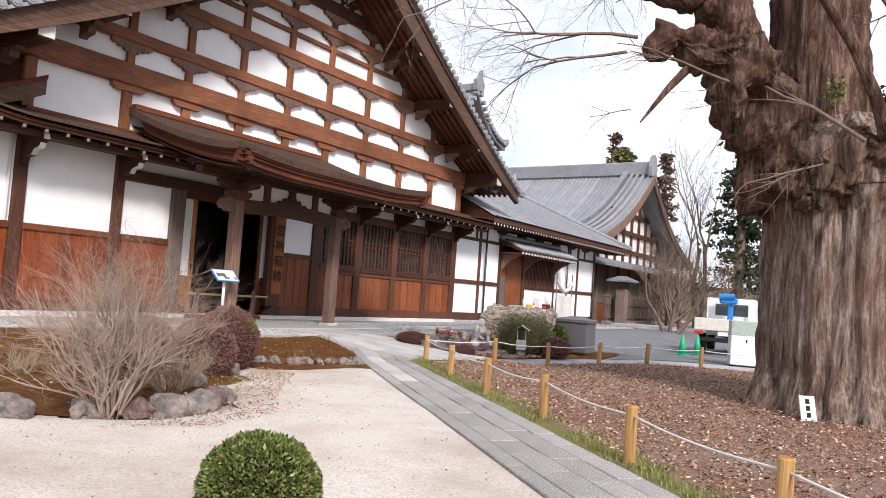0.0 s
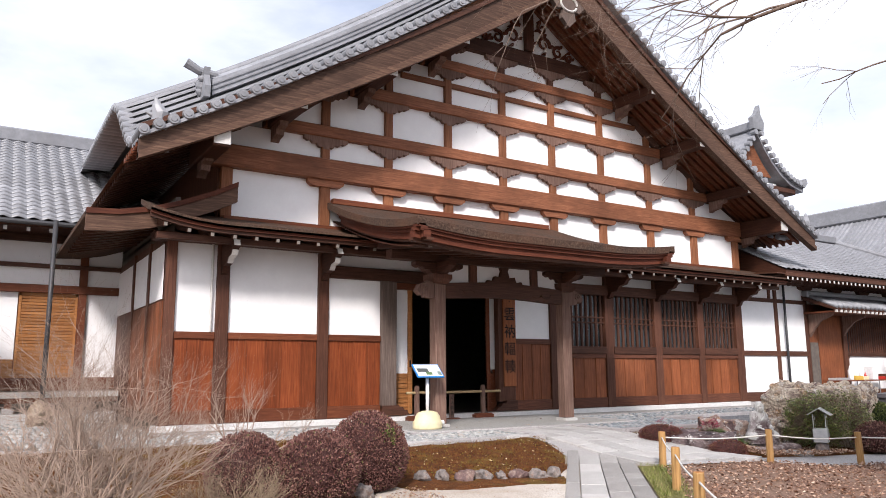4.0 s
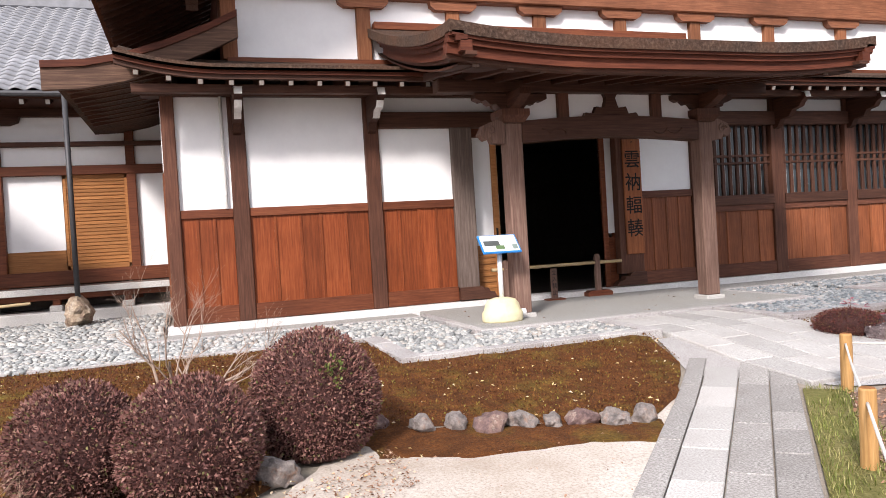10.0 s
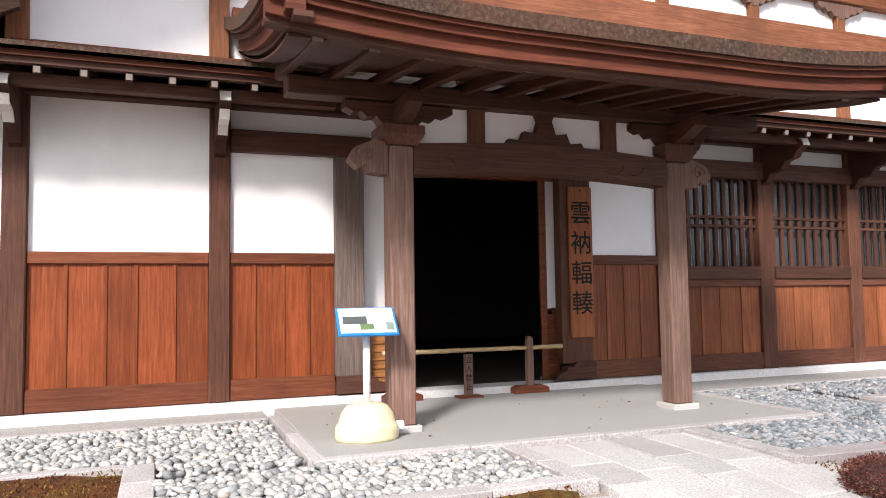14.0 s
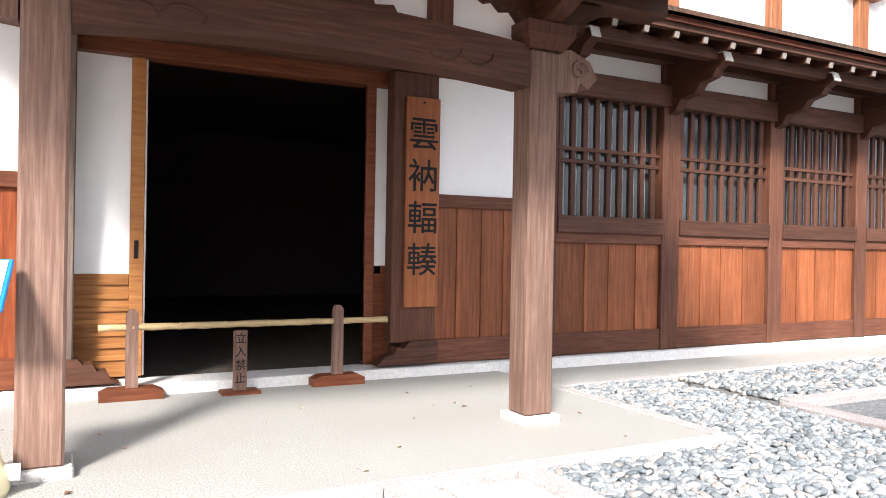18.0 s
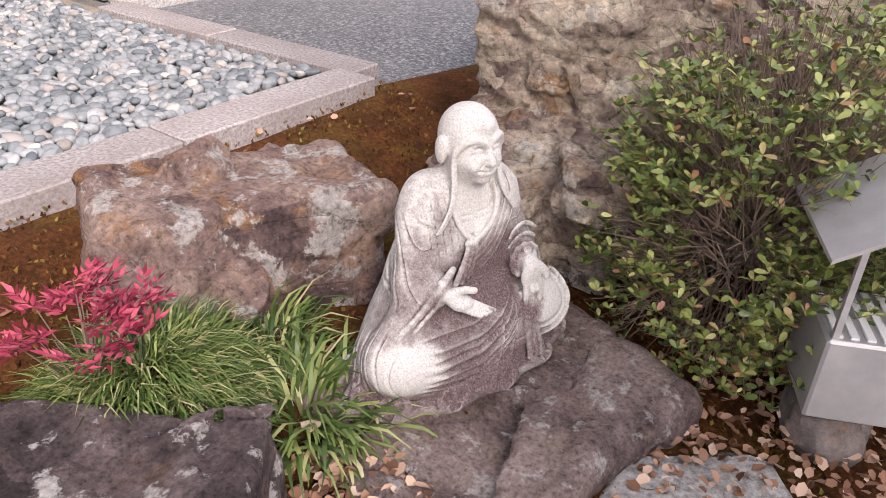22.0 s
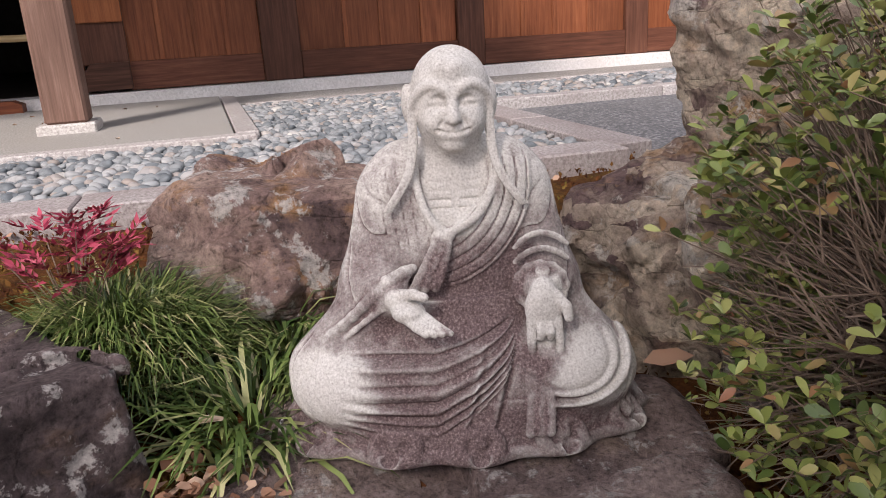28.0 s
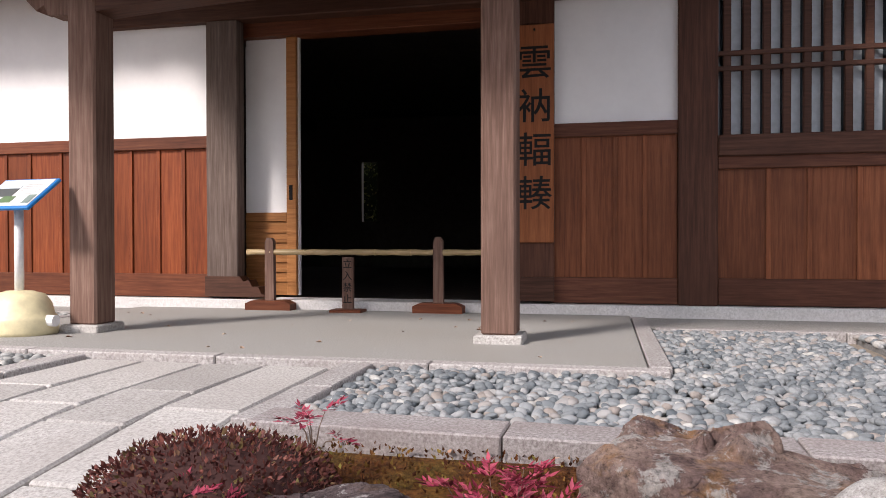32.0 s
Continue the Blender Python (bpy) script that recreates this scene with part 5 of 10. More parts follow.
# roof
slope = math.atan2(RZ - EZ, EX - RX)
L = math.hypot(RZ - EZ, EX - RX)
part("roof_body", Shape().prism([(EX - 0.05, EZ - 0.1), (EX - 0.05, EZ - 0.02), (RX, RZ - 0.03), (RX - 6.0, EZ), (RX - 6.0, EZ - 0.1)], "y", W0, 8.0), DARK_X, wing)


def wing_spot(i, j):
    y = -13.8 + 0.3 * i
    return Matrix.Translation((EX - j * 0.3 * math.cos(slope), y, EZ + j * 0.3 * math.sin(slope))) @ Matrix.Rotation(math.pi / 2, 4, "Z") @ Matrix.Rotation(slope, 4, "X")


tile_field("wing", wing_spot, 73, int(L / 0.3), 0.3, 0.3, wing, (EX, 5.0, EZ))
part("ridge", B(RX - 0.25, RX + 0.25, W0, 8.0, RZ - 0.1, RZ + 0.35, 0.05), TILE, wing)
part("gutter", Shape().tube([(EX + 0.05, W0, EZ - 0.06), (EX + 0.05, 6.0, EZ - 0.06)], 0.06, 8), PIPE_GREY, wing)
part("eave_boarding", Shape().prism([(EX - 0.05, EZ - 0.1), (EX - 0.05, EZ - 0.14), (WX - 0.1, EZ + 0.3), (WX - 0.1, EZ + 0.36)], "y", W0, W1), DARK_BEAM, wing)
me = B(-1.3, 0.0, -0.04, 0.04, -0.05, 0.05, 0.006).mesh("rafter", DARK_X)
tip = B(0.0, 0.012, -0.037, 0.037, -0.047, 0.047).mesh("painted_tip", WHITE_PAINT)
for k in range(44):
    m = Matrix.Translation((EX - 0.12, 6.5 - 0.45 * k, EZ - 0.19)) @ Matrix.Rotation(0.3, 4, "Y")
    share("rafter", me, wing, m)
    share("painted_tip", tip, wing, m)
wing.matrix_basis = Matrix.Translation((-2.74, 6.6, 1.70)) @ Matrix.Diagonal((1.137, 1.137, 1.1, 1)) @ Matrix.Translation((2.74, -6.6, -1.74))
pipe = tagged(new("downpipe", Shape().tube([(-20.3, 4.96, 0.5), (-20.3, 4.96, 5.0)], 0.055, 10).mesh("downpipe", PIPE_GREY, True)), "dark round rain pipe in front of the wing", "pipe")

# ---- the white annex ----
annex = thing("annex", "white plastered annex with dark timbers and a long tiled roof", "temple building")
AX, A0, A1 = -16.95, 26.2, 41.8
part("plaster_wall", B(AX - 0.2, AX - 0.03, A0, A1, 0.2, 4.6), PLASTER, annex)
part("end_wall", B(-24.0, AX - 0.1, A1 - 0.2, A1, 0.2, 4.6), PLASTER, annex)
part("plinth", B(AX - 0.2, AX + 0.1, A0, A1, -0.1, 0.2, 0.01), GRANITE, annex)
for z0, z1 in ((0.2, 0.52), (1.78, 1.96), (3.72, 3.86)):
    for a, b in ((A0, 30.2), (36.2, A1)):
        part("rail", B(AX - 0.1, AX + 0.02, a, b, z0, z1, 0.008), DARK_BEAM, annex)
part("top_plate", B(AX - 0.15, AX + 0.05, A0, A1, 4.42, 4.66, 0.01), DARK_BEAM, annex)
for y in (28.35, 30.2, 36.2, 39.3, A1 - 0.08):
    part("post", B(AX - 0.1, AX + 0.03, y - 0.08, y + 0.08, 0.2, 4.5, 0.008), DARK_POST, annex)
for y in (28.0, 30.2, 32.2, 34.2, 36.2, 38.2, 40.2):
    part("strut", B(AX - 0.1, AX + 0.03, y - 0.06, y + 0.06, 3.86, 4.5, 0.006), DARK_POST, annex)
    part("boat_bracket", Shape().prism([(y - 0.42, 4.44), (y - 0.38, 4.32), (y - 0.24, 4.26), (y + 0.24, 4.26), (y + 0.38, 4.32), (y + 0.42, 4.44)], "x", AX - 0.05, AX + 0.12), DARK_BEAM, annex)
for y in (28.75, 37.7, 41.5):
    pp = part("rain_pipe", Shape().tube([(AX + 0.1, y, 0.3), (AX + 0.1, y, 4.4)], 0.045, 8), PIPE_GREY, annex, smooth=True)
    part("pipe_foot", B(AX + 0.02, AX + 0.2, y - 0.1, y + 0.1, 0.1, 0.32, 0.02), PAVER, pp)
# entry bay with a lattice
door = part("entry_door", B(AX - 0.35, AX - 0.29, 30.3, 32.6, 0.25, 3.3), BROWN_WOOD, annex, "dark wooden sliding door standing ajar")
part("opening", B(AX - 0.34, AX - 0.02, 30.2, 36.2, 0.2, 3.75), BROWN_WOOD, annex)
part("door_leaf", B(AX - 0.02, AX + 0.01, 30.9, 32.4, 0.3, 3.3, 0.006), BROWN_WOOD, door)
# no real gap: a dark sheet paints the shade of the door standing ajar
part("door_gap_shade", B(AX - 0.02, AX + 0.004, 30.35, 30.85, 0.3, 2.3), DARK_ROOM, door)
part("lattice_back", B(AX - 0.02, AX + 0.0, 32.9, 36.0, 1.9, 3.6), GLASS_DARK, annex)
lat = part("lattice", B(AX - 0.02, AX + 0.06, 32.7, 36.1, 1.78, 1.92, 0.008), DARK_BEAM, annex)
bar = B(0.0, 0.05, -0.03, 0.03, 1.9, 3.6, 0.005).mesh("bar", DARK_POST)
for k in range(20):
    share("bar", bar, lat, Matrix.Translation((AX + 0.0, 32.95 + 0.158 * k, 0)))
part("plaster_panel", B(AX - 0.02, AX + 0.005, 32.9, 36.1, 0.5, 1.78), PLASTER, annex)
part("post", B(AX - 0.05, AX + 0.06, 32.5, 32.75, 0.2, 3.75, 0.01), DARK_POST, annex)
# canopy over the entry
can = part("canopy", Shape().prism([(AX, 4.06), (AX + 1.25, 3.52), (AX + 1.25, 3.44), (AX, 3.9)], "y", 30.0, 36.3), DARK_X, annex, "small tiled canopy over the entry")
part("canopy_ridge", B(AX, AX + 0.28, 30.0, 36.3, 3.98, 4.24, 0.04), TILE, can)
for k in range(21):
    y = 30.15 + 0.3 * k
    part("canopy_tile", Shape().tube([(AX + 0.1, y, 4.08), (AX + 1.3, y, 3.56)], 0.075, 8), TILE, can, smooth=True)
    if k % 1 == 0:
        part("painted_tip", B(AX + 1.2, AX + 1.27, y - 0.05, y + 0.05, 3.36, 3.45), WHITE_PAINT, can)
part("canopy_board", B(AX, AX + 1.2, 30.05, 36.25, 3.36, 3.42), RAIL_WOOD, can)
for y in (30.4, 32.6, 36.0):
    part("canopy_arm", Shape().prism([(AX, 3.4), (AX + 1.0, 3.4), (AX + 0.9, 3.25), (AX + 0.5, 3.1), (AX + 0.2, 2.8), (AX, 2.5)], "y", y - 0.06, y + 0.06), GREY_POST, can)
# roof of the annex: runs along it, hipped down at the far end
AEX, AEZ, ARX, ARZ = -15.5, 4.72, -20.5, 7.3
AEND = 44.0
a_slope, a_len = math.atan2(ARZ - AEZ, AEX - ARX), math.hypot(ARZ - AEZ, AEX - ARX)
part("roof_body", Shape().loft([[(AEX - 0.05, 27.0, AEZ - 0.12), (AEX - 0.05, 27.0, AEZ - 0.02), (ARX, 27.0, ARZ - 0.03), (ARX - 5, 27.0, AEZ - 0.1)], [(AEX - 0.05, 38.6, AEZ - 0.12), (AEX - 0.05, 38.6, AEZ - 0.02), (ARX, 38.6, ARZ - 0.03), (ARX - 5, 38.6, AEZ - 0.1)], [(AEX - 0.05, AEND, AEZ - 0.12), (AEX - 0.05, AEND, AEZ - 0.02), (AEX - 0.3, AEND, AEZ + 0.0), (ARX - 5, AEND, AEZ - 0.1)]]), DARK_X, annex)


def annex_spot(i, j):
    y = 27.1 + 0.3 * i
    u = j * 0.3 / a_len
    if y > AEND - 5.4 * u:
        return None
    return Matrix.Translation((AEX - j * 0.3 * math.cos(a_slope), y, AEZ + j * 0.3 * math.sin(a_slope))) @ Matrix.Rotation(math.pi / 2, 4, "Z") @ Matrix.Rotation(a_slope, 4, "X")


tile_field("annex", annex_spot, 57, int(a_len / 0.3), 0.3, 0.3, annex, (AEX, 28, AEZ))
part("hip_ridge", Shape().tube([(AEX, AEND, AEZ + 0.1), (ARX, 38.6, ARZ + 0.1)], [0.14, 0.14], 8), TILE, annex)
part("ridge", B(ARX - 0.2, ARX + 0.2, 27.0, 38.7, ARZ, ARZ + 0.35, 0.04), TILE, annex)
part("eave_board", B(AEX - 0.12, AEX - 0.02, 27.0, AEND, AEZ - 0.24, AEZ - 0.1, 0.01), DARK_BEAM, annex)
part("eave_boarding", Shape().prism([(AEX - 0.05, AEZ - 0.14), (AEX - 0.05, AEZ - 0.18), (AX - 0.1, 4.66), (AX - 0.1, 4.7)], "y", 26.5, AEND), DARK_BEAM, annex)
for k in range(60):
    m = Matrix.Translation((AEX - 0.06, 27.1 + 0.28 * k, AEZ - 0.3))
    share("rafter", me, annex, m)
    share("painted_tip", tip, annex, m)

# ---- folding table with offerings, banner frame ----
table = thing("folding_table", "long folding table with brown top set against the annex wall", "table")
part("tabletop", B(-16.75, -16.1, 30.6, 34.6, 0.84, 0.88, 0.01), RAIL_WOOD, table)
for y in (30.8, 32.4, 32.8, 34.4):
    for x in (-16.68, -16.18):
        part("leg", Shape().tube([(x, y, 0.105), (x, y, 0.84)], 0.02, 6), METAL_GREY, table)
    part("crossbar", Shape().tube([(-16.68, y, 0.3), (-16.18, y, 0.3)], 0.015, 6), METAL_GREY, table)


def bottle(x, y, z, r, h, mat, label):
    s = Shape().tube([(x, y, z), (x, y, z + 0.02), (x, y, z + h * 0.65), (x, y, z + h * 0.82), (x, y, z + h)], [r * 0.9, r, r, r * 0.45, r * 0.4], 10)
    return solo("bottle", s, mat, label, "bottle", "table goods", smooth=True)


bottle(-16.4, 31.9, 0.88, 0.1, 0.55, WHITE_ENAMEL, "tall white bottle standing on the folding table")
bottle(-16.5, 32.8, 0.88, 0.07, 0.36, WHITE_ENAMEL, "white bottle standing on the folding table")
bottle(-16.45, 33.0, 0.88, 0.05, 0.28, RED_PAINT, "small red bottle standing on the folding table")
for y0, y1, h, m, lb in ((30.7, 31.6, 0.09, METAL_GREY, "flat dark tray on the folding table"), (32.0, 32.5, 0.16, YELLOW, "yellow box on the folding table"), (32.5, 32.9, 0.13, CREAM, "cream box on the folding table"),
                         (33.6, 34.1, 0.12, RED_PAINT, "red box on the folding table"), (33.2, 33.55, 0.5, WHITE_ENAMEL, "white notice card propped on the folding table"), (34.05, 34.5, 0.22, DARK_POST, "dark wooden offering box on the folding table")):
    solo("box", B(-16.6, -16.25, y0, y1, 0.88, 0.88 + h, 0.01), m, lb, "box", "table goods")
ban = thing("banner_frame", "two poles with a white cloth banner and rope tassels", "banner")
for y in (34.5, 36.4):
    part("pole", Shape().tube([(-15.95, y, 0.12), (-15.95, y, 2.75)], 0.03, 8), BOARD_GREY, ban)
    part("weight", B(-16.08, -15.82, y - 0.14, y + 0.14, 0.105, 0.36, 0.04), PAVER, ban)
s = Shape().sheet(lambda u, v: (-15.93 + 0.04 * math.sin(9 * u), 34.55 + 1.8 * u, 1.6 - 1.25 * v), [k / 16 for k in range(17)], [k / 8 for k in range(9)])
cloth = part("cloth", s, WHITE_PAINT, ban)
cloth.modifiers.new("thickness", "SOLIDIFY").thickness = 0.008
part("rope", Shape().tube([(-15.93, 34.5 + 1.9 * u, 2.35 - 0.5 * math.sin(math.pi * u)) for u in [k / 14 for k in range(15)]], [0.05 + 0.07 * math.sin(math.pi * k / 14) for k in range(15)], 8), WHITE_PAINT, ban, smooth=True)

# ---- the great hall behind the annex ----
rear = thing("rear_hall", "distant temple hall with a sweeping grey tiled gable roof", "temple building")
GY, GZ, GX = 54.0, 11.3, -17.6


def rear_top(d):
    return GZ - 0.86 * d + 0.031 * d * d


rds = [11.5 * k / 14 for k in range(15)]
for sgn in (-1, 1):
    s = Shape()
    s.loft([[(GX, GY + sgn * d, rear_top(d) - 0.5), (GX, GY + sgn * d, rear_top(d)), (-42, GY + sgn * d, rear_top(d)), (-42, GY + sgn * d, rear_top(d) - 0.5)] for d in rds])
    rf = part("roof", s, TILE, rear, "sweeping tiled roof slope")
    for k in range(60):
        x = GX - 2.6 - 0.34 * k
        part("tile_roll", Shape().loft([[(x + 0.09 * math.cos(a), GY + sgn * d, rear_top(d) + 0.1 * math.sin(a)) for a in (0, math.pi / 3, 2 * math.pi / 3, math.pi)] for d in rds]), TILE, rf) if sgn < 0 else None
    for k, x in enumerate((GX - 0.3, GX - 0.75, GX - 1.2, GX - 1.6)):
        part("verge_roll", Shape().tube([(x, GY + sgn * d, rear_top(d) + 0.05 + 0.07 * k) for d in rds], 0.12, 6), TILE, rf)
    part("descending_ridge", Shape().loft([[(GX - 2.3, GY + sgn * d, rear_top(d)), (GX - 2.3, GY + sgn * d, rear_top(d) + 0.55), (GX - 1.9, GY + sgn * d, rear_top(d) + 0.55), (GX - 1.9, GY + sgn * d, rear_top(d))] for d in rds[:13]]), TILE, rf)
    part("ogre_tile", B(GX - 2.4, GX - 1.8, GY + sgn * 10.1 - 0.15, GY + sgn * 10.1 + 0.15, rear_top(10) - 0.1, rear_top(10) + 0.8, 0.1), TILE, rf)
    part("bargeboard", Shape().loft([[(GX + 0.05, GY + sgn * d, rear_top(d) - 0.75), (GX + 0.05, GY + sgn * d, rear_top(d) - 0.15), (GX - 0.1, GY + sgn * d, rear_top(d) - 0.15), (GX - 0.1, GY + sgn * d, rear_top(d) - 0.75)] for d in rds]), GREY_POST, rear)
part("ridge", B(-42, GX - 0.2, GY - 0.35, GY + 0.35, GZ - 0.1, GZ + 0.95, 0.08), TILE, rear)
part("ridge_end", Shape().prism([(GY - 0.6, GZ - 0.2), (GY - 0.7, GZ + 0.5), (GY - 0.35, GZ + 1.3), (GY, GZ + 1.5), (GY + 0.35, GZ + 1.3), (GY + 0.7, GZ + 0.5), (GY + 0.6, GZ - 0.2)], "x", GX - 0.25, GX + 0.0), TILE, rear)
part("gable_wall", Shape().prism([(GY - 9, 4.4), (GY - 6, rear_top(6) - 0.5), (GY, GZ - 0.6), (GY + 6, rear_top(6) - 0.5), (GY + 9, 4.4)], "x", GX - 2.0, GX - 1.6), PLASTER, rear)
for z in (5.2, 6.6, 8.0):
    h = 9.0 - (z - 4.4) * 1.3
    part("gable_beam", B(GX - 1.62, GX - 1.4, GY - h, GY + h, z, z + 0.3), DARK_BEAM, rear)
for k in range(-4, 5):
    part("gable_post", B(GX - 1.62, GX - 1.45, GY + 1.6 * k - 0.12, GY + 1.6 * k + 0.12, 4.4, min(9.6, rear_top(abs(1.6 * k)) - 0.5)), DARK_POST, rear)
part("body", B(-41, GX - 1.6, GY - 9, GY + 9, 0, 4.6), BROWN_WOOD, rear)
for k in range(-4, 4):
    # dark slab on the solid wall, painting the shade of an opening
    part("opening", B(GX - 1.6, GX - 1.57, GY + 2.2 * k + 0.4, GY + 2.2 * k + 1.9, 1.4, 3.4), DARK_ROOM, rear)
    part("post", B(GX - 1.6, GX - 1.4, GY + 2.2 * k - 0.15, GY + 2.2 * k + 0.15, 0, 4.4), BOARD_GREY, rear)
part("pent_roof", Shape().prism([(GX - 1.6, 4.6), (GX + 0.2, 4.0), (GX + 0.2, 3.85), (GX - 1.6, 4.3)], "y", GY - 11, GY + 10), TILE, rear)
fence = thing("board_fence", "weathered upright board fence before the rear hall", "fence")
bme = B(-0.03, 0.03, -0.11, 0.11, 0.35, 1.75, 0.01).mesh("board", BOARD_GREY)
for k in range(52):
    share("board", bme, fence, Matrix.Translation((-16.4, 42.6 + 0.3 * k, 0)))
for z in (0.5, 1.3, 1.8):
    part("rail", B(-16.5, -16.3, 42.4, 58.2, z, z + 0.12, 0.01), BOARD_GREY, fence)
part("stone_base", B(-16.6, -16.1, 42.4, 58.2, -0.1, 0.35, 0.03), ROCK_GREY, fence)
gp = thing("gate_pillar", "pale stone gate pillar with a flat capped lantern top", "pillar")
part("shaft", B(-16.0, -15.4, 43.0, 43.6, 0, 2.3, 0.03), BOARD_GREY, gp)
part("neck", B(-15.9, -15.5, 43.1, 43.5, 2.3, 2.75, 0.02), DARK_POST, gp)
part("cap", Shape().loft([[(-15.7 + a * w, 43.3 + b * w, z) for a, b in ((-1, -1), (1, -1), (1, 1), (-1, 1))] for w, z in ((0.75, 2.75), (0.75, 2.85), (0.2, 3.1))]), TILE, gp)
for k in range(2):
    solo("stone_step", B(-15.9 + 0.6 * k, -12.8 + 0.3 * k, 42.2 - 0.7 * k, 43.0 + 2.0, -0.1, 0.26 - 0.12 * k, 0.02), PAVER, "broad pale stone step in the yard", "step", "yard steps", "structure")

# ---- notice stand, barrier, name board at the entrance ----
stand = thing("notice_stand", "slanted blue-rimmed notice plate on a white pole with cream foot", "sign")
SX, SY = -14.14, 11.78
ringp = [(math.cos(2 * math.pi * k / 24), math.sin(2 * math.pi * k / 24)) for k in range(24)]
s = Shape()
s.loft([[(SX + 0.27 * r * c, SY + 0.33 * r * q, PLAT_Z + z) for c, q in ringp] for r, z in ((0.98, 0.0), (1.0, 0.03), (1.0, 0.13), (0.95, 0.16), (0.9, 0.17), (0.82, 0.27), (0.66, 0.34), (0.35, 0.37), (0.1, 0.375))])
foot = part("weighted_foot", s, CREAM, stand, smooth=True)
part("filler_cap", Shape().tube([(SX + 0.02, SY + 0.3, PLAT_Z + 0.12), (SX + 0.02, SY + 0.38, PLAT_Z + 0.12)], 0.05, 12), WHITE_ENAMEL, foot)
part("pole", Shape().tube([(SX, SY, PLAT_Z + 0.3), (SX, SY, 1.24)], 0.038, 14), WHITE_ENAMEL, stand, smooth=True)
PT = Matrix.Translation((SX + 0.02, SY, 1.33)) @ Matrix.Rotation(radians(-6), 4, "Z") @ Matrix.Rotation(radians(38), 4, "Y")


def placed(s, m):
    s.v = [tuple(m @ Vector(p)) for p in s.v]
    return s


plate = part("plate", placed(Shape().box(-0.22, 0.22, -0.31, 0.31, -0.02, 0.012, 0.01), PT), BLUE, stand, "blue rimmed plate")
part("sheet", placed(Shape().box(-0.195, 0.195, -0.285, 0.285, 0.012, 0.017), PT), WHITE_ENAMEL, plate)
part("photograph", placed(Shape().box(-0.1, 0.06, -0.25, 0.0, 0.017, 0.02), PT), plain("dark_photo", (0.09, 0.1, 0.1), 0.4), plate)
part("photo_sky", placed(Shape().box(-0.13, -0.06, -0.25, 0.0, 0.018, 0.021), PT), SKYBLUE_PLATE, plate)
part("photograph", placed(Shape().box(0.06, 0.15, -0.08, 0.06, 0.017, 0.02), PT), plain("green_photo", (0.12, 0.2, 0.09), 0.4), plate)
part("photograph", placed(Shape().box(0.04, 0.16, 0.19, 0.27, 0.017, 0.02), PT), plain("grey_photo", (0.2, 0.26, 0.24), 0.4), plate)
for k in range(6):
    part("text_line", placed(Shape().box(-0.12 + 0.028 * k, -0.112 + 0.028 * k, 0.03, 0.25 - 0.03 * (k % 3), 0.017, 0.0185), PT), METAL_GREY, plate)

barrier = thing("bamboo_barrier", "low barrier of a bamboo rail on two dark wooden stands", "barrier")
BX = -16.62
for y in (12.95, 14.95):
    post = part("stand_post", Shape().prism([(y - 0.055, 0.2), (y + 0.055, 0.2), (y + 0.05, 0.92), (y + 0.02, 0.96), (y - 0.03, 0.96), (y - 0.055, 0.9)], "x", BX - 0.035, BX + 0.035), GREY_POST, barrier)
    part("stand_foot", Shape().prism([(y - 0.28, 0.105), (y - 0.28, 0.2), (y - 0.2, 0.235), (y + 0.2, 0.235), (y + 0.28, 0.2), (y + 0.28, 0.105)], "x", BX - 0.09, BX + 0.09), RAIL_WOOD, post)
rail = part("bamboo_rail", Shape().tube([(BX, 12.66 + 2.85 * k / 24, 0.79 + 0.004 * (k % 2)) for k in range(25)], [0.032 + 0.004 * (k % 4 == 0) for k in range(25)], 10), BAMBOO, barrier, smooth=True)
for k in range(7):
    part("node", Shape().tube([(BX, 12.95 + 0.42 * k, 0.792), (BX, 12.963 + 0.42 * k, 0.792)], 0.038, 10), BAMBOO, rail)
keep = thing("keep_out_post", "small wooden post lettered with a no-entry notice", "sign")
part("board", B(BX + 0.05, BX + 0.1, 13.86, 13.99, 0.15, 0.74, 0.006), GREY_POST, keep)
part("foot", B(BX - 0.03, BX + 0.2, 13.74, 14.11, 0.11, 0.155, 0.008), RAIL_WOOD, keep)


def lettering(chars, x, y, z_top, size, step, mat, parent, name="letter"):
    """Upright lettering on a face that looks along +x, one sign below the other."""
    for k, ch in enumerate(chars):
        cu = bpy.data.curves.new(name, "FONT")
        cu.offset = size * 0.007
        cu.body, cu.size, cu.extrude, cu.align_x, cu.align_y = ch, size, 0.0015, "CENTER", "CENTER"
        tmp = bpy.data.objects.new(name, cu)
        me = bpy.data.meshes.new_from_object(tmp)
        bpy.data.objects.remove(tmp)
        me.materials.append(mat)
        ob = new(name, me)
        ob.parent = parent
        ob.matrix_basis = Matrix.Translation((x, y, z_top - step * (k + 0.5))) @ Matrix.Rotation(math.pi / 2, 4, "Z") @ Matrix.Rotation(math.pi / 2, 4, "X")


lettering("立入禁止", BX + 0.102, 13.925, 0.72, 0.11, 0.13, INK, keep)
nb = thing("name_board", "long upright wooden board brush-lettered with four characters", "sign")
part("plank", B(FX + 0.055, FX + 0.1, 15.78, 16.2, 0.9, 3.28, 0.008), SIGN_WOOD, nb)
lettering("雲衲輻輳", FX + 0.104, 15.99, 3.08, 0.39, 0.476, INK, nb)
part("nail", Shape().tube([(FX + 0.1, 15.99, 3.22), (FX + 0.12, 15.99, 3.22)], 0.012, 6), INK, nb)

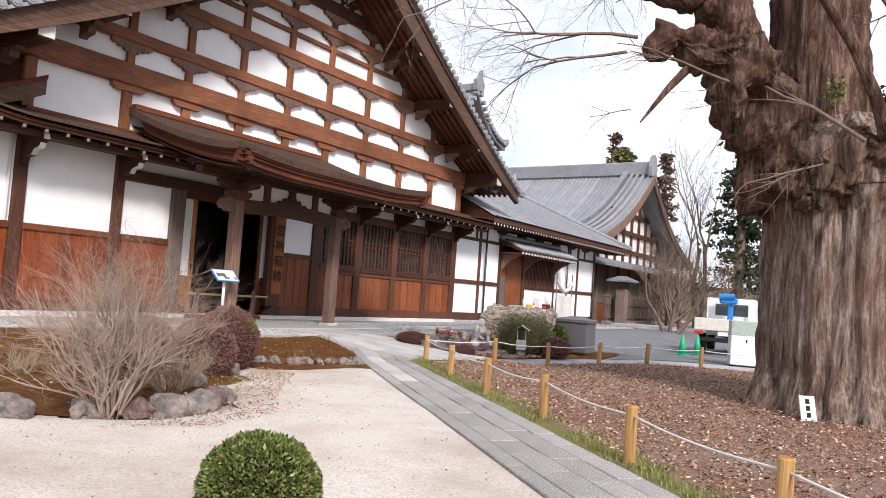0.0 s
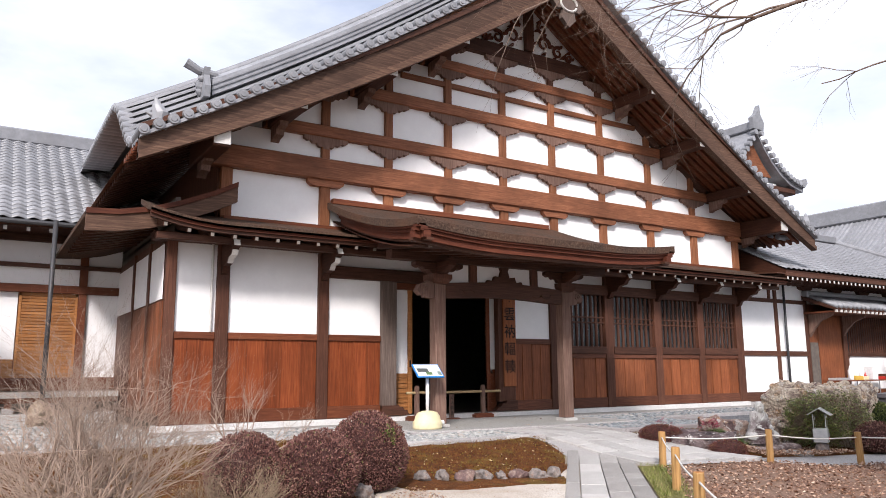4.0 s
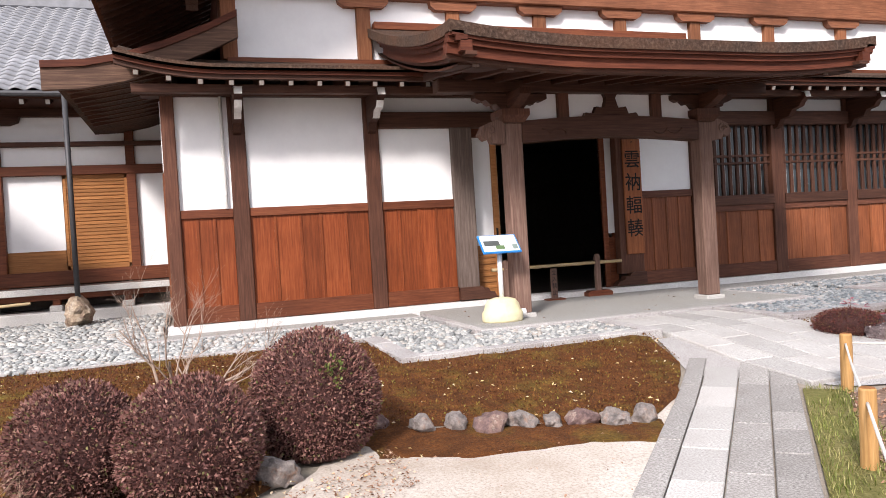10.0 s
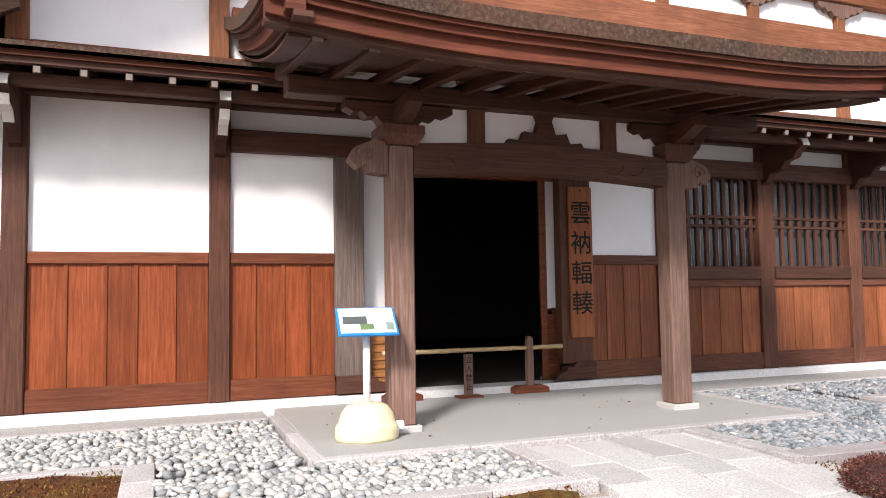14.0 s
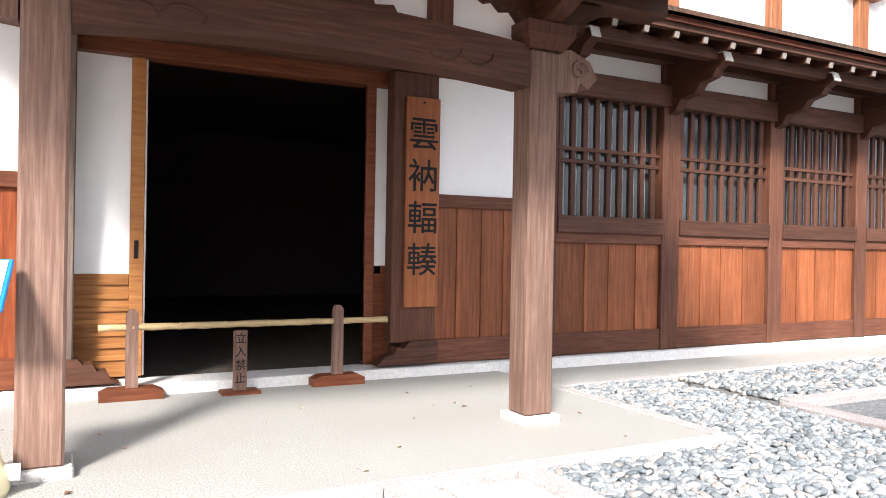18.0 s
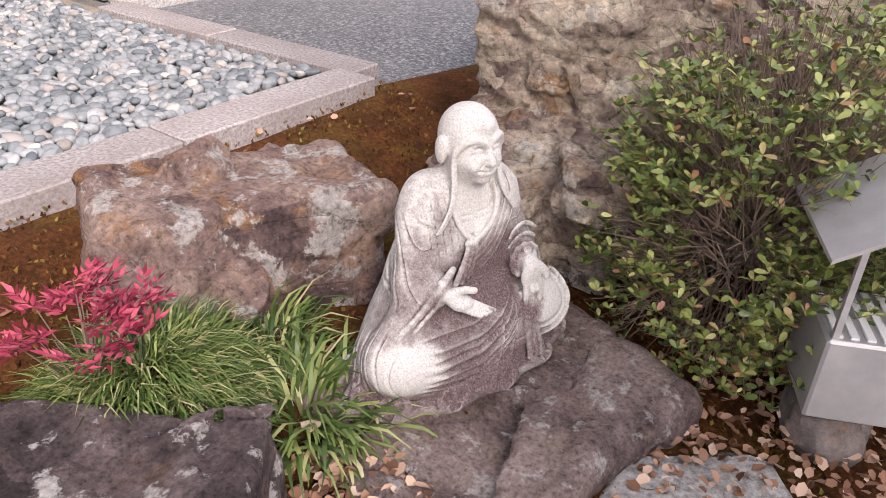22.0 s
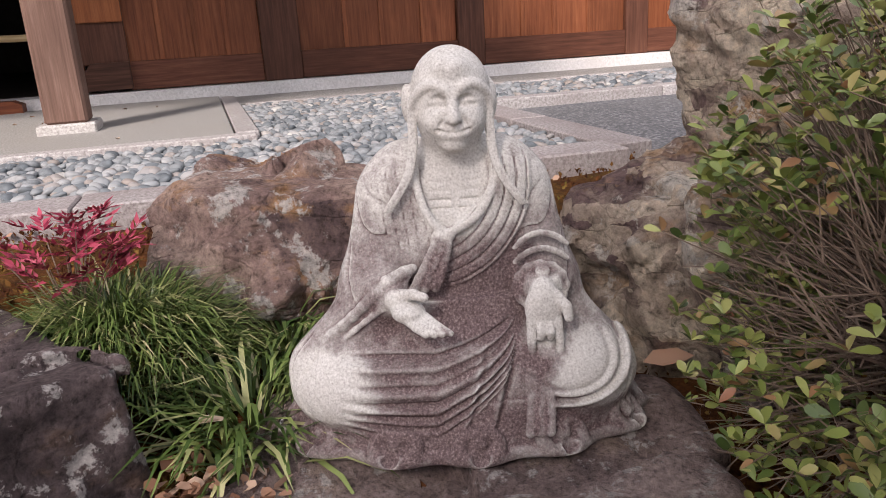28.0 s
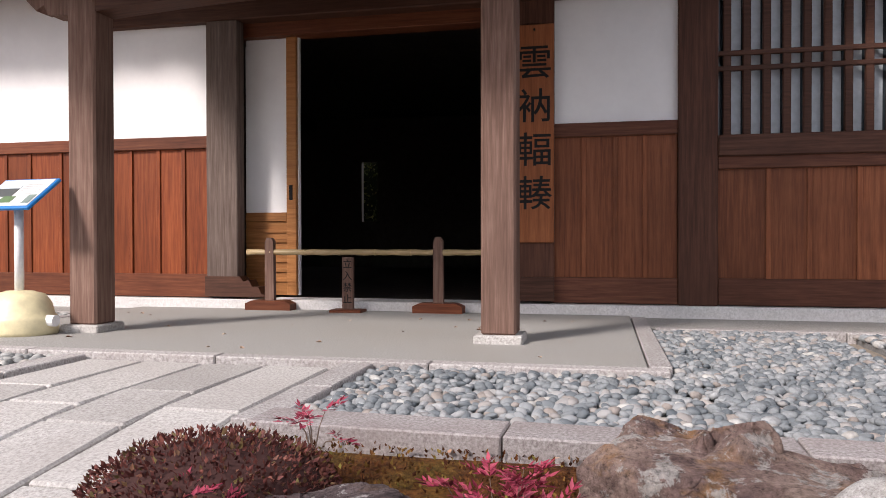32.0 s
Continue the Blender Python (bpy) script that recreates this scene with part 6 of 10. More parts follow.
# corner of the wing's own porch roof
wporch = thing("wing_porch", "small bark roofed porch standing before the wing", "porch")
prof = [(3.2, 3.8), (2.6, 4.1), (1.9, 4.62), (1.0, 5.4), (0.0, 6.4)]
prof = prof + [(-y, z) for y, z in prof[-2::-1]]
s = Shape().loft([[(x, y, z) for y, z in prof] + [(x, y, z - 0.14) for y, z in reversed(prof)] for x in (-17.5, -20.6)])
wr = part("roof", s, BARK_ROOF, wporch, "steep dark bark roof")
for c0, c1, dx in ((-0.14, -0.22, -0.04), (-0.22, -0.5, -0.1)):
    s = Shape().loft([[(x, y, z + c) for x, c in ((-17.5 + dx, c0), (-17.62 + dx, c0), (-17.62 + dx, c1), (-17.5 + dx, c1))] for y, z in prof])
    part("bargeboard", s, BARK_EDGE, wr)
for yy in (-1.2, 1.2):
    part("pillar", B(-18.2, -17.95, yy - 0.13, yy + 0.13, 0.05, 4.9, 0.015), GREY_POST, wporch)
    part("purlin", B(-20.6, -17.6, yy - 0.1, yy + 0.1, 4.5, 4.72, 0.01), DARK_X, wporch)
for k in range(8):
    part("rafter_tip", B(-17.75 - 0.36 * k, -17.65 - 0.36 * k, 3.0, 3.16, 3.52, 3.62, 0.005), WHITE_PAINT, wporch)


# ---- stones ----
def icosphere(level):
    bm = bmesh.new()
    bmesh.ops.create_icosphere(bm, subdivisions=level, radius=1.0)
    bm.verts.ensure_lookup_table()
    v = [tuple(p.co) for p in bm.verts]
    f = [tuple(p.index for p in q.verts) for q in bm.faces]
    bm.free()
    return v, f


def rock_mesh(name, size, mat, level=4, seed=0, cuts=14, rough=0.1, flat_top=None, layers=0.0, crag=0.0):
    """A boulder: a ball cut by planes, then worn, layered and pitted."""
    rnd = random.Random(seed)
    v, f = icosphere(level)
    planes = []
    for _ in range(cuts):
        n = Vector((rnd.gauss(0, 1), rnd.gauss(0, 1), rnd.gauss(0, 0.8))).normalized()
        planes.append((n, rnd.uniform(0.62, 0.9)))
    off = Vector((rnd.uniform(-50, 50), rnd.uniform(-50, 50), rnd.uniform(-50, 50)))
    out = []
    for p in v:
        d = Vector(p)
        r = 1.0
        for n, h in planes:
            c = d.dot(n)
            if c > 1e-3:
                r = min(r, h / c)
        q = d * r
        w = Vector((q.x * size[0], q.y * size[1], q.z * size[2]))
        k = noise.fractal(w * 1.6 / max(size) + off, 0.9, 2.1, 6) * rough
        k += noise.fractal(w * 9 + off, 0.9, 2.1, 3) * rough * 0.16
        if crag:
            dist = noise.voronoi(Vector((w.x * 4.2, w.y * 4.2, w.z * 7.5)) + off)[0]
            k -= crag * max(0.0, 0.14 - (dist[1] - dist[0])) * 4.0
            c2 = noise.voronoi(Vector((w.x * 1.7, w.y * 1.7, w.z * 3.2)) + off)[0]
            k += crag * 1.3 * (0.45 - c2[0])
            k -= crag * max(0.0, 0.1 - (c2[1] - c2[0])) * 6.0
        if layers:
            k += layers * (abs(((w.z + 0.12 * w.x + 0.1 * noise.noise(w * 3 + off)) * 9) % 1 - 0.5) - 0.25)
        w += d * k
        if flat_top is not None and w.z > flat_top:
            w.z = flat_top + (w.z - flat_top) * 0.08 + 0.012 * noise.fractal(w * 6 + off, 1.0, 2.0, 4)
        out.append(tuple(w))
    return Shape().add(out, f).mesh(name, mat, False)


def rock(name, at, size, mat, label, turn=0.0, group="", **kw):
    ob = tagged(new(name, rock_mesh(name, size, mat, **kw)), label, "rock", group)
    ob.matrix_basis = Matrix.Translation(at) @ Matrix.Rotation(turn, 4, "Z")
    return ob


rock("stepping_stone", (-9.27, 17.24, -0.3), (0.3, 0.34, 0.12), OLD_PAVER, "pale speckled stepping stone set in fallen leaves", 0.5, level=3, seed=3, cuts=6, rough=0.03, flat_top=0.05)
for k, (x, y, r) in enumerate(((-15.3, 2.6, 0.55), (-14.4, 1.6, 0.75), (-13.2, 2.4, 0.5), (-12.4, 0.9, 0.6))):
    rock("boulder", (x, y, 0.1), (r, r * 0.9, r * 0.7), ROCK_TAN if k == 0 else ROCK_GREY, "grey craggy boulder in the moss bed", k, "moss bed boulders", level=4, seed=60 + k, rough=0.14, crag=0.06)
rnd = random.Random(4)
row = [(-9.98, 8.75), (-9.85, 9.1), (-9.72, 9.4), (-9.6, 9.68), (-9.5, 9.93), (-9.38, 10.18), (-9.27, 10.44), (-9.2, 10.7), (-9.12, 10.95), (-10.05, 8.5)]
for k, (x, y) in enumerate(row):
    L = rnd.uniform(0.1, 0.19)
    rock("edging_stone", (x + rnd.uniform(-0.04, 0.04), y, ground_z(x, y) + 0.05), (L * rnd.uniform(0.7, 1.0), L * rnd.uniform(0.9, 1.3), L * 0.75), ROCK_GREY if k % 3 else ROCK_PURPLE, "rounded edging stone between moss and sand", rnd.uniform(0, 6), "edging stones", level=3, seed=100 + k, cuts=8, rough=0.03)
for k, (x, y) in enumerate([(-6.65, 4.55), (-6.62, 4.85), (-6.6, 5.15), (-6.7, 5.42), (-6.85, 5.7), (-7.05, 6.0), (-6.9, 4.1), (-7.3, 3.6), (-7.7, 3.1), (-8.3, 2.4), (-8.0, 6.3), (-9.0, 7.75)]):
    L = rnd.uniform(0.15, 0.26)
    rock("edging_stone", (x, y, ground_z(x, y) + 0.06), (L, L * rnd.uniform(0.8, 1.2), L * rnd.uniform(0.7, 1.0)), ROCK_GREY if k % 4 else ROCK_PURPLE, "grey edging stone at the foot of the bare shrub", rnd.uniform(0, 6), "edging stones", level=3, seed=130 + k, cuts=9, rough=0.04)
rock("pipe_stone", (-20.3, 4.96, 0.36), (0.32, 0.32, 0.36), ROCK_TAN, "rounded stone under the rain pipe", level=3, seed=77)
# low rocks under the reddish bushes near the pavement end
rock("field_stone", (-10.795, 15.692, -0.095), (0.3, 0.4, 0.22), ROCK_DARK, "low dark stone among the reddish bushes", 0.4, level=4, seed=91, rough=0.06)


# ---- pebble beds ----
PEBBLE = islands("river_pebble", [(0.0, (0.12, 0.14, 0.155)), (0.3, (0.2, 0.222, 0.235)), (0.58, (0.28, 0.3, 0.31)), (0.8, (0.36, 0.37, 0.375)), (0.93, (0.3, 0.265, 0.24)), (1.0, (0.5, 0.5, 0.48))], 0.6, 40)

PEBBLE_PALE = islands("pale_river_pebble", [(0.0, (0.2, 0.21, 0.21)), (0.3, (0.31, 0.32, 0.315)), (0.58, (0.4, 0.405, 0.39)), (0.8, (0.48, 0.48, 0.46)), (0.93, (0.4, 0.36, 0.32)), (1.0, (0.58, 0.58, 0.56))], 0.6, 40)


def pebble_material():
    m, n, l, b = material("river_pebble_single", 0.6)
    o = n.new("ShaderNodeObjectInfo")
    c = ramp(n, l, o.outputs["Random"], [(0.0, (0.12, 0.14, 0.155)), (0.3, (0.2, 0.222, 0.235)), (0.58, (0.28, 0.3, 0.31)), (0.8, (0.36, 0.37, 0.375)), (0.93, (0.3, 0.265, 0.24)), (1.0, (0.5, 0.5, 0.48))])
    l.new(c, b.inputs["Base Color"])
    return m


PEBBLE_ONE = pebble_material()
UNDER = speckled("dark_gravel", [(0.3, (0.13, 0.13, 0.13)), (0.6, (0.25, 0.25, 0.245))], 60, (0.18, 0.18, 0.18), 2.0)


def pebble_bed(name, label, rects, gap, level, singles=0, near=(0, 0), mat=PEBBLE):
    bed = thing(name, label, "pebble bed", kind="structure")
    spots = []
    for x0, x1, y0, y1 in rects:
        part("bed_floor", B(x0, x1, y0, y1, -0.15, 0.055), UNDER, bed)
        x = x0 + gap * 0.4
        while x < x1 - gap * 0.3:
            y = y0 + gap * 0.4
            while y < y1 - gap * 0.3:
                s = gap * rnd.uniform(0.5, 0.92)
                m = Matrix.Translation((x + rnd.uniform(-0.3, 0.3) * gap, y + rnd.uniform(-0.3, 0.3) * gap, 0.066 + rnd.uniform(0, 0.028))) @ Euler((rnd.uniform(-0.5, 0.5), rnd.uniform(-0.5, 0.5), rnd.uniform(0, 6.3))).to_matrix().to_4x4() @ Matrix.Diagonal((s * rnd.uniform(0.85, 1.25), s * rnd.uniform(0.65, 0.9), s * rnd.uniform(0.45, 0.65), 1))
                spots.append(m)
                y += gap
            x += gap
    spots.sort(key=lambda m: (m.translation.x - near[0]) ** 2 + (m.translation.y - near[1]) ** 2)
    v, f = icosphere(level)
    v = [tuple(Vector(p) * (1 + 0.12 * noise.noise(Vector(p) * 1.5))) for p in v]
    if singles:
        me = Shape().add(v, f).mesh("pebble", PEBBLE_ONE, True)
        for m in spots[:singles]:
            share("pebble", me, bed, m)
    part("pebbles", pieces_mesh("pebbles", v, f, spots[singles:], mat), mat, bed, kind="stuff")


pebble_bed("pebble_bed_garden", "bed of smooth grey river pebbles beside the porch", [(-13.3, -11.98, 15.27, 18.62), (-15.7, -13.3, 17.17, 18.62)], 0.053, 2, 300, (-12.2, 16.6))
pebble_bed("pebble_bed_near_wall", "strip of grey river pebbles along the hall", [(-15.7, -14.31, 18.88, 26.0)], 0.075, 1)
pebble_bed("pebble_bed_far_wall", "strip of grey river pebbles along the annex", [(-15.7, -14.31, 26.0, 41.5)], 0.12, 1)
pebble_bed("pebble_bed_south", "bed of grey river pebbles before the red board wall", [(-13.3, -12.04, 9.76, 12.86), (-15.95, -13.47, 9.76, 11.03), (-15.95, -14.05, 4.6, 9.78)], 0.078, 1, 0, (-12.3, 12.0), PEBBLE_PALE)
pebble_bed("pebble_bed_wing", "bed of pale pebbles before the wing", [(-21.5, -15.95, 0.3, 6.7), (-15.95, -15.2, 3.4, 4.5)], 0.11, 1, 0, (0, 0), PEBBLE_PALE)


# ---- leaves, grass and shrubs ----
def leaf_shape(w=0.5, fold=0.15):
    v = [(0, 0, 0), (0.35, -w / 2, fold), (0.35, w / 2, fold), (0.36, 0, 0), (1, 0, 0.02)]
    return v, [(0, 1, 3), (0, 3, 2), (1, 4, 3), (3, 4, 2)]


def aim(at, d, size, roll=0.0):
    d = Vector(d)
    q = d.to_track_quat("X", "Z")
    return Matrix.Translation(at) @ q.to_matrix().to_4x4() @ Matrix.Rotation(roll, 4, "X") @ Matrix.Diagonal((size, size, size, 1))


def foliage(name, stops, rough=0.55, gloss=0.4):
    m, n, l, b = material(name, rough)
    c = per_island(n, l, stops)
    l.new(c, b.inputs["Base Color"])
    return m


MAROON = foliage("maroon_leaf", [(0.0, (0.07, 0.032, 0.03)), (0.35, (0.15, 0.065, 0.057)), (0.7, (0.24, 0.115, 0.095)), (0.93, (0.31, 0.18, 0.14)), (1.0, (0.14, 0.15, 0.05))])
RUST_LEAF = foliage("rust_red_leaf", [(0.0, (0.05, 0.015, 0.013)), (0.4, (0.12, 0.035, 0.03)), (0.8, (0.2, 0.07, 0.055)), (1.0, (0.16, 0.13, 0.05))])
BOX_GREEN = foliage("boxwood_leaf", [(0.0, (0.04, 0.055, 0.015)), (0.4, (0.09, 0.12, 0.03)), (0.8, (0.17, 0.2, 0.055)), (0.95, (0.28, 0.29, 0.11)), (1.0, (0.22, 0.13, 0.06))])
AZALEA = foliage("azalea_leaf", [(0.0, (0.05, 0.085, 0.02)), (0.35, (0.13, 0.18, 0.04)), (0.68, (0.25, 0.29, 0.075)), (0.88, (0.38, 0.39, 0.14)), (1.0, (0.3, 0.13, 0.07))], 0.38)
NANDINA = foliage("crimson_leaf", [(0.0, (0.11, 0.01, 0.022)), (0.5, (0.3, 0.035, 0.07)), (1.0, (0.46, 0.1, 0.14))])
GRASS = foliage("lilyturf_blade", [(0.0, (0.025, 0.055, 0.012)), (0.5, (0.095, 0.15, 0.035)), (0.82, (0.22, 0.28, 0.085)), (0.95, (0.42, 0.4, 0.2)), (1.0, (0.5, 0.42, 0.26))], 0.4)
VERGE_GRASS = foliage("verge_grass", [(0.0, (0.07, 0.09, 0.015)), (0.5, (0.17, 0.2, 0.04)), (1.0, (0.35, 0.3, 0.13))])
DRY_LEAF = foliage("dry_fallen_leaf", [(0.0, (0.1, 0.045, 0.026)), (0.3, (0.27, 0.145, 0.09)), (0.65, (0.44, 0.275, 0.19)), (1.0, (0.64, 0.49, 0.38))], 0.8)
PALE_LEAF = foliage("pale_ginkgo_leaf", [(0.0, (0.5, 0.36, 0.15)), (1.0, (0.68, 0.58, 0.42))], 0.8)
TWIG = wood("twig_bark", (0.1, 0.065, 0.05), (0.19, 0.135, 0.105), (0.28, 0.21, 0.17), "z", 0.85, 0.4)
DRY_TWIG = wood("dry_tan_twig", (0.2, 0.14, 0.09), (0.33, 0.25, 0.17), (0.45, 0.36, 0.26), "z", 0.85, 0.3)


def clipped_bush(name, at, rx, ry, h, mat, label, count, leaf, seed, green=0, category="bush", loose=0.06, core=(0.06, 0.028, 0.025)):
    """A clipped dome: solid core coloured as inner shade, dense skin of small leaves."""
    r = random.Random(seed)
    bush = thing(name, label, category, "garden bushes")
    v, f = icosphere(4)
    body = [(p[0] * rx * 0.9 * (1 + 0.12 * noise.noise(Vector(p) * 2 + Vector((seed, 0, 0)))), p[1] * ry * 0.9, max(-0.02, (p[2] * 0.55 + 0.45) * h * 0.93)) for p in v]
    shade_core = part("shade_core", Shape().add([(a + at[0], b + at[1], c + at[2]) for a, b, c in body], f), plain("bush_shade_core_" + "".join(chr(97 + int(k)) for k in str(seed)), core, 0.95), bush)
    spots, lv, lf = [], *leaf_shape(0.55)
    for _ in range(count):
        z, a = r.uniform(-0.75, 1), r.uniform(0, 2 * math.pi)
        q = math.sqrt(1 - z * z)
        d = Vector((q * math.cos(a), q * math.sin(a), z))
        k = 1 - loose * abs(r.gauss(0, 1)) + 0.05 * noise.noise(d * 3 + Vector((seed, 0, 0)))
        p = Vector((d.x * rx * k + at[0], d.y * ry * k + at[1], max(0.02, (d.z * 0.55 + 0.45) * h * k) + at[2]))
        way = (d + Vector((r.gauss(0, 0.6), r.gauss(0, 0.6), r.gauss(0.3, 0.6)))).normalized()
        spots.append(aim(p, way, leaf * r.uniform(0.7, 1.35), r.uniform(0, 6.3)))
    part("leaves", pieces_mesh("leaves", lv, lf, spots, mat, False), mat, bush, kind="stuff")
    if green:
        spots = []
        for _ in range(green):
            d = Vector((0.75 + r.gauss(0, 0.06), 0.15 + r.gauss(0, 0.1), 0.45 + r.gauss(0, 0.12))).normalized()
            p = Vector((d.x * rx * 1.02 + at[0], d.y * ry * 1.02 + at[1], (d.z * 0.55 + 0.45) * h + at[2]))
            spots.append(aim(p, (d + Vector((r.gauss(0, 0.5), r.gauss(0, 0.5), r.gauss(0.2, 0.5)))).normalized(), leaf * 1.5, r.uniform(0, 6.3)))
        part("green_sprig", pieces_mesh("green_sprig", lv, lf, spots, BOX_GREEN, False), BOX_GREEN, bush, "fresh green shoots", kind="stuff")
    stems = Shape()
    for k in range(5):
        a = 1.26 * k
        stems.tube([(at[0] + 0.05 * math.cos(a), at[1] + 0.05 * math.sin(a), at[2] - 0.1), (at[0] + 0.4 * rx * math.cos(a), at[1] + 0.4 * ry * math.sin(a), at[2] + h * 0.4)], [0.02, 0.012], 5)
    part("stems", stems, TWIG, bush)
    return bush


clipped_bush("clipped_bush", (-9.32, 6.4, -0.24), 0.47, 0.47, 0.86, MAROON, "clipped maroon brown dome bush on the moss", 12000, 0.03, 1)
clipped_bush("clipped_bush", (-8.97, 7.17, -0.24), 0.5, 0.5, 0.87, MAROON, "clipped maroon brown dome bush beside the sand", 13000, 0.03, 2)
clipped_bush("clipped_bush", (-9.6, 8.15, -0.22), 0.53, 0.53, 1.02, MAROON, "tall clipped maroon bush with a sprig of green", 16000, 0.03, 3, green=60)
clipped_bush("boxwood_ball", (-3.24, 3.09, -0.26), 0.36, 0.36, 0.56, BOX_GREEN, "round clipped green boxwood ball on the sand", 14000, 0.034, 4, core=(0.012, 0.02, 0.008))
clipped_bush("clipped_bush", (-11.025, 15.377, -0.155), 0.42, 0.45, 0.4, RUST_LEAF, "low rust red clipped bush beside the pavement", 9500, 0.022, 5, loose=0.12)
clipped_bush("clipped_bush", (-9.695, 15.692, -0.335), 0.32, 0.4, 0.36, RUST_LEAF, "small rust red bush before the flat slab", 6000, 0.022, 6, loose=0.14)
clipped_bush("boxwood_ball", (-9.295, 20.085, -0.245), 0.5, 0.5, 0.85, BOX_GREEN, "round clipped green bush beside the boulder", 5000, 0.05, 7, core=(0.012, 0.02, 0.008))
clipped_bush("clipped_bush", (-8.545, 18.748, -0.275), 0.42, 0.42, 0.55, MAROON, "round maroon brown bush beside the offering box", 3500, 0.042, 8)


def twig_tree(shape, base, way, length, radius, depth, r, spread=0.5, up=0.25, kids=(2, 3), tips=None, droop=0.0, sides=5):
    """Grows tapering, bending branches into shape; collects the tips."""
    pts, rad = [Vector(base)], [radius]
    d = Vector(way).normalized()
    n = 4 if depth > 1 else 3
    for k in range(n):
        d = (d + Vector((r.gauss(0, 0.14), r.gauss(0, 0.14), r.gauss(0, 0.1) - droop))).normalized()
        pts.append(pts[-1] + d * length / n)
        rad.append(radius * (1 - 0.45 * (k + 1) / n))
    shape.tube(pts, rad, sides if depth > 1 else 3, False)
    if tips is not None and depth <= 1:
        tips.extend(pts[1:])
    if depth > 0:
        for _ in range(r.randint(*kids)):
            j = r.randint(1, n)
            e = (d + Vector((r.gauss(0, spread), r.gauss(0, spread), r.gauss(up, spread * 0.7)))).normalized()
            twig_tree(shape, pts[j], e, length * r.uniform(0.55, 0.85), rad[j] * 0.68, depth - 1, r, spread, up, kids, tips, droop, sides)


def bare_shrub(name, at, h, stems, mat, label, seed, depth=4, spread=0.45, rad=0.02, lean=0.45, share_=0.42):
    r = random.Random(seed)
    shrub = thing(name, label, "shrub", "bare shrubs")
    for k in range(stems):
        a = 2 * math.pi * k / stems + r.uniform(-0.3, 0.3)
        s = Shape()
        w = Vector((lean * math.cos(a), lean * math.sin(a), 1)).normalized()
        twig_tree(s, (at[0] + 0.1 * math.cos(a), at[1] + 0.1 * math.sin(a), at[2] - 0.05), w, h * share_, rad, depth, r, spread, 0.22, (2, 4))
        part("stem", s, mat, shrub, smooth=True)
    return shrub


PALE_TWIG = wood("pale_shrub_twig", (0.2, 0.145, 0.115), (0.36, 0.27, 0.215), (0.5, 0.4, 0.325), "z", 0.85, 0.4)
bare_shrub("bare_shrub", (-6.87, 4.36, -0.22), 1.9, 30, PALE_TWIG, "large leafless pale brown shrub in winter", 11, 5, 0.6, 0.019, 0.36, 0.46)
bare_shrub("dry_shrub", (-7.72, 5.72, -0.2), 0.95, 40, DRY_TWIG, "small dense dry tan shrub beside the sand", 12, 3, 0.35, 0.008, 0.7)
bare_shrub("bare_sapling", (-11.6, 7.1, -0.08), 1.6, 4, PALE_TWIG, "thin leafless sapling in the moss bed", 13, 4, 0.5, 0.022, 0.8)
bare_shrub("dry_shrub", (-9.9, 4.9, -0.2), 0.6, 22, DRY_TWIG, "low dry tan shrub in the moss bed", 14, 3, 0.4, 0.008, 0.8)


SHRUB_TWIG = wood("azalea_twig", (0.16, 0.11, 0.085), (0.27, 0.2, 0.155), (0.38, 0.29, 0.23), "z", 0.85, 0.3)


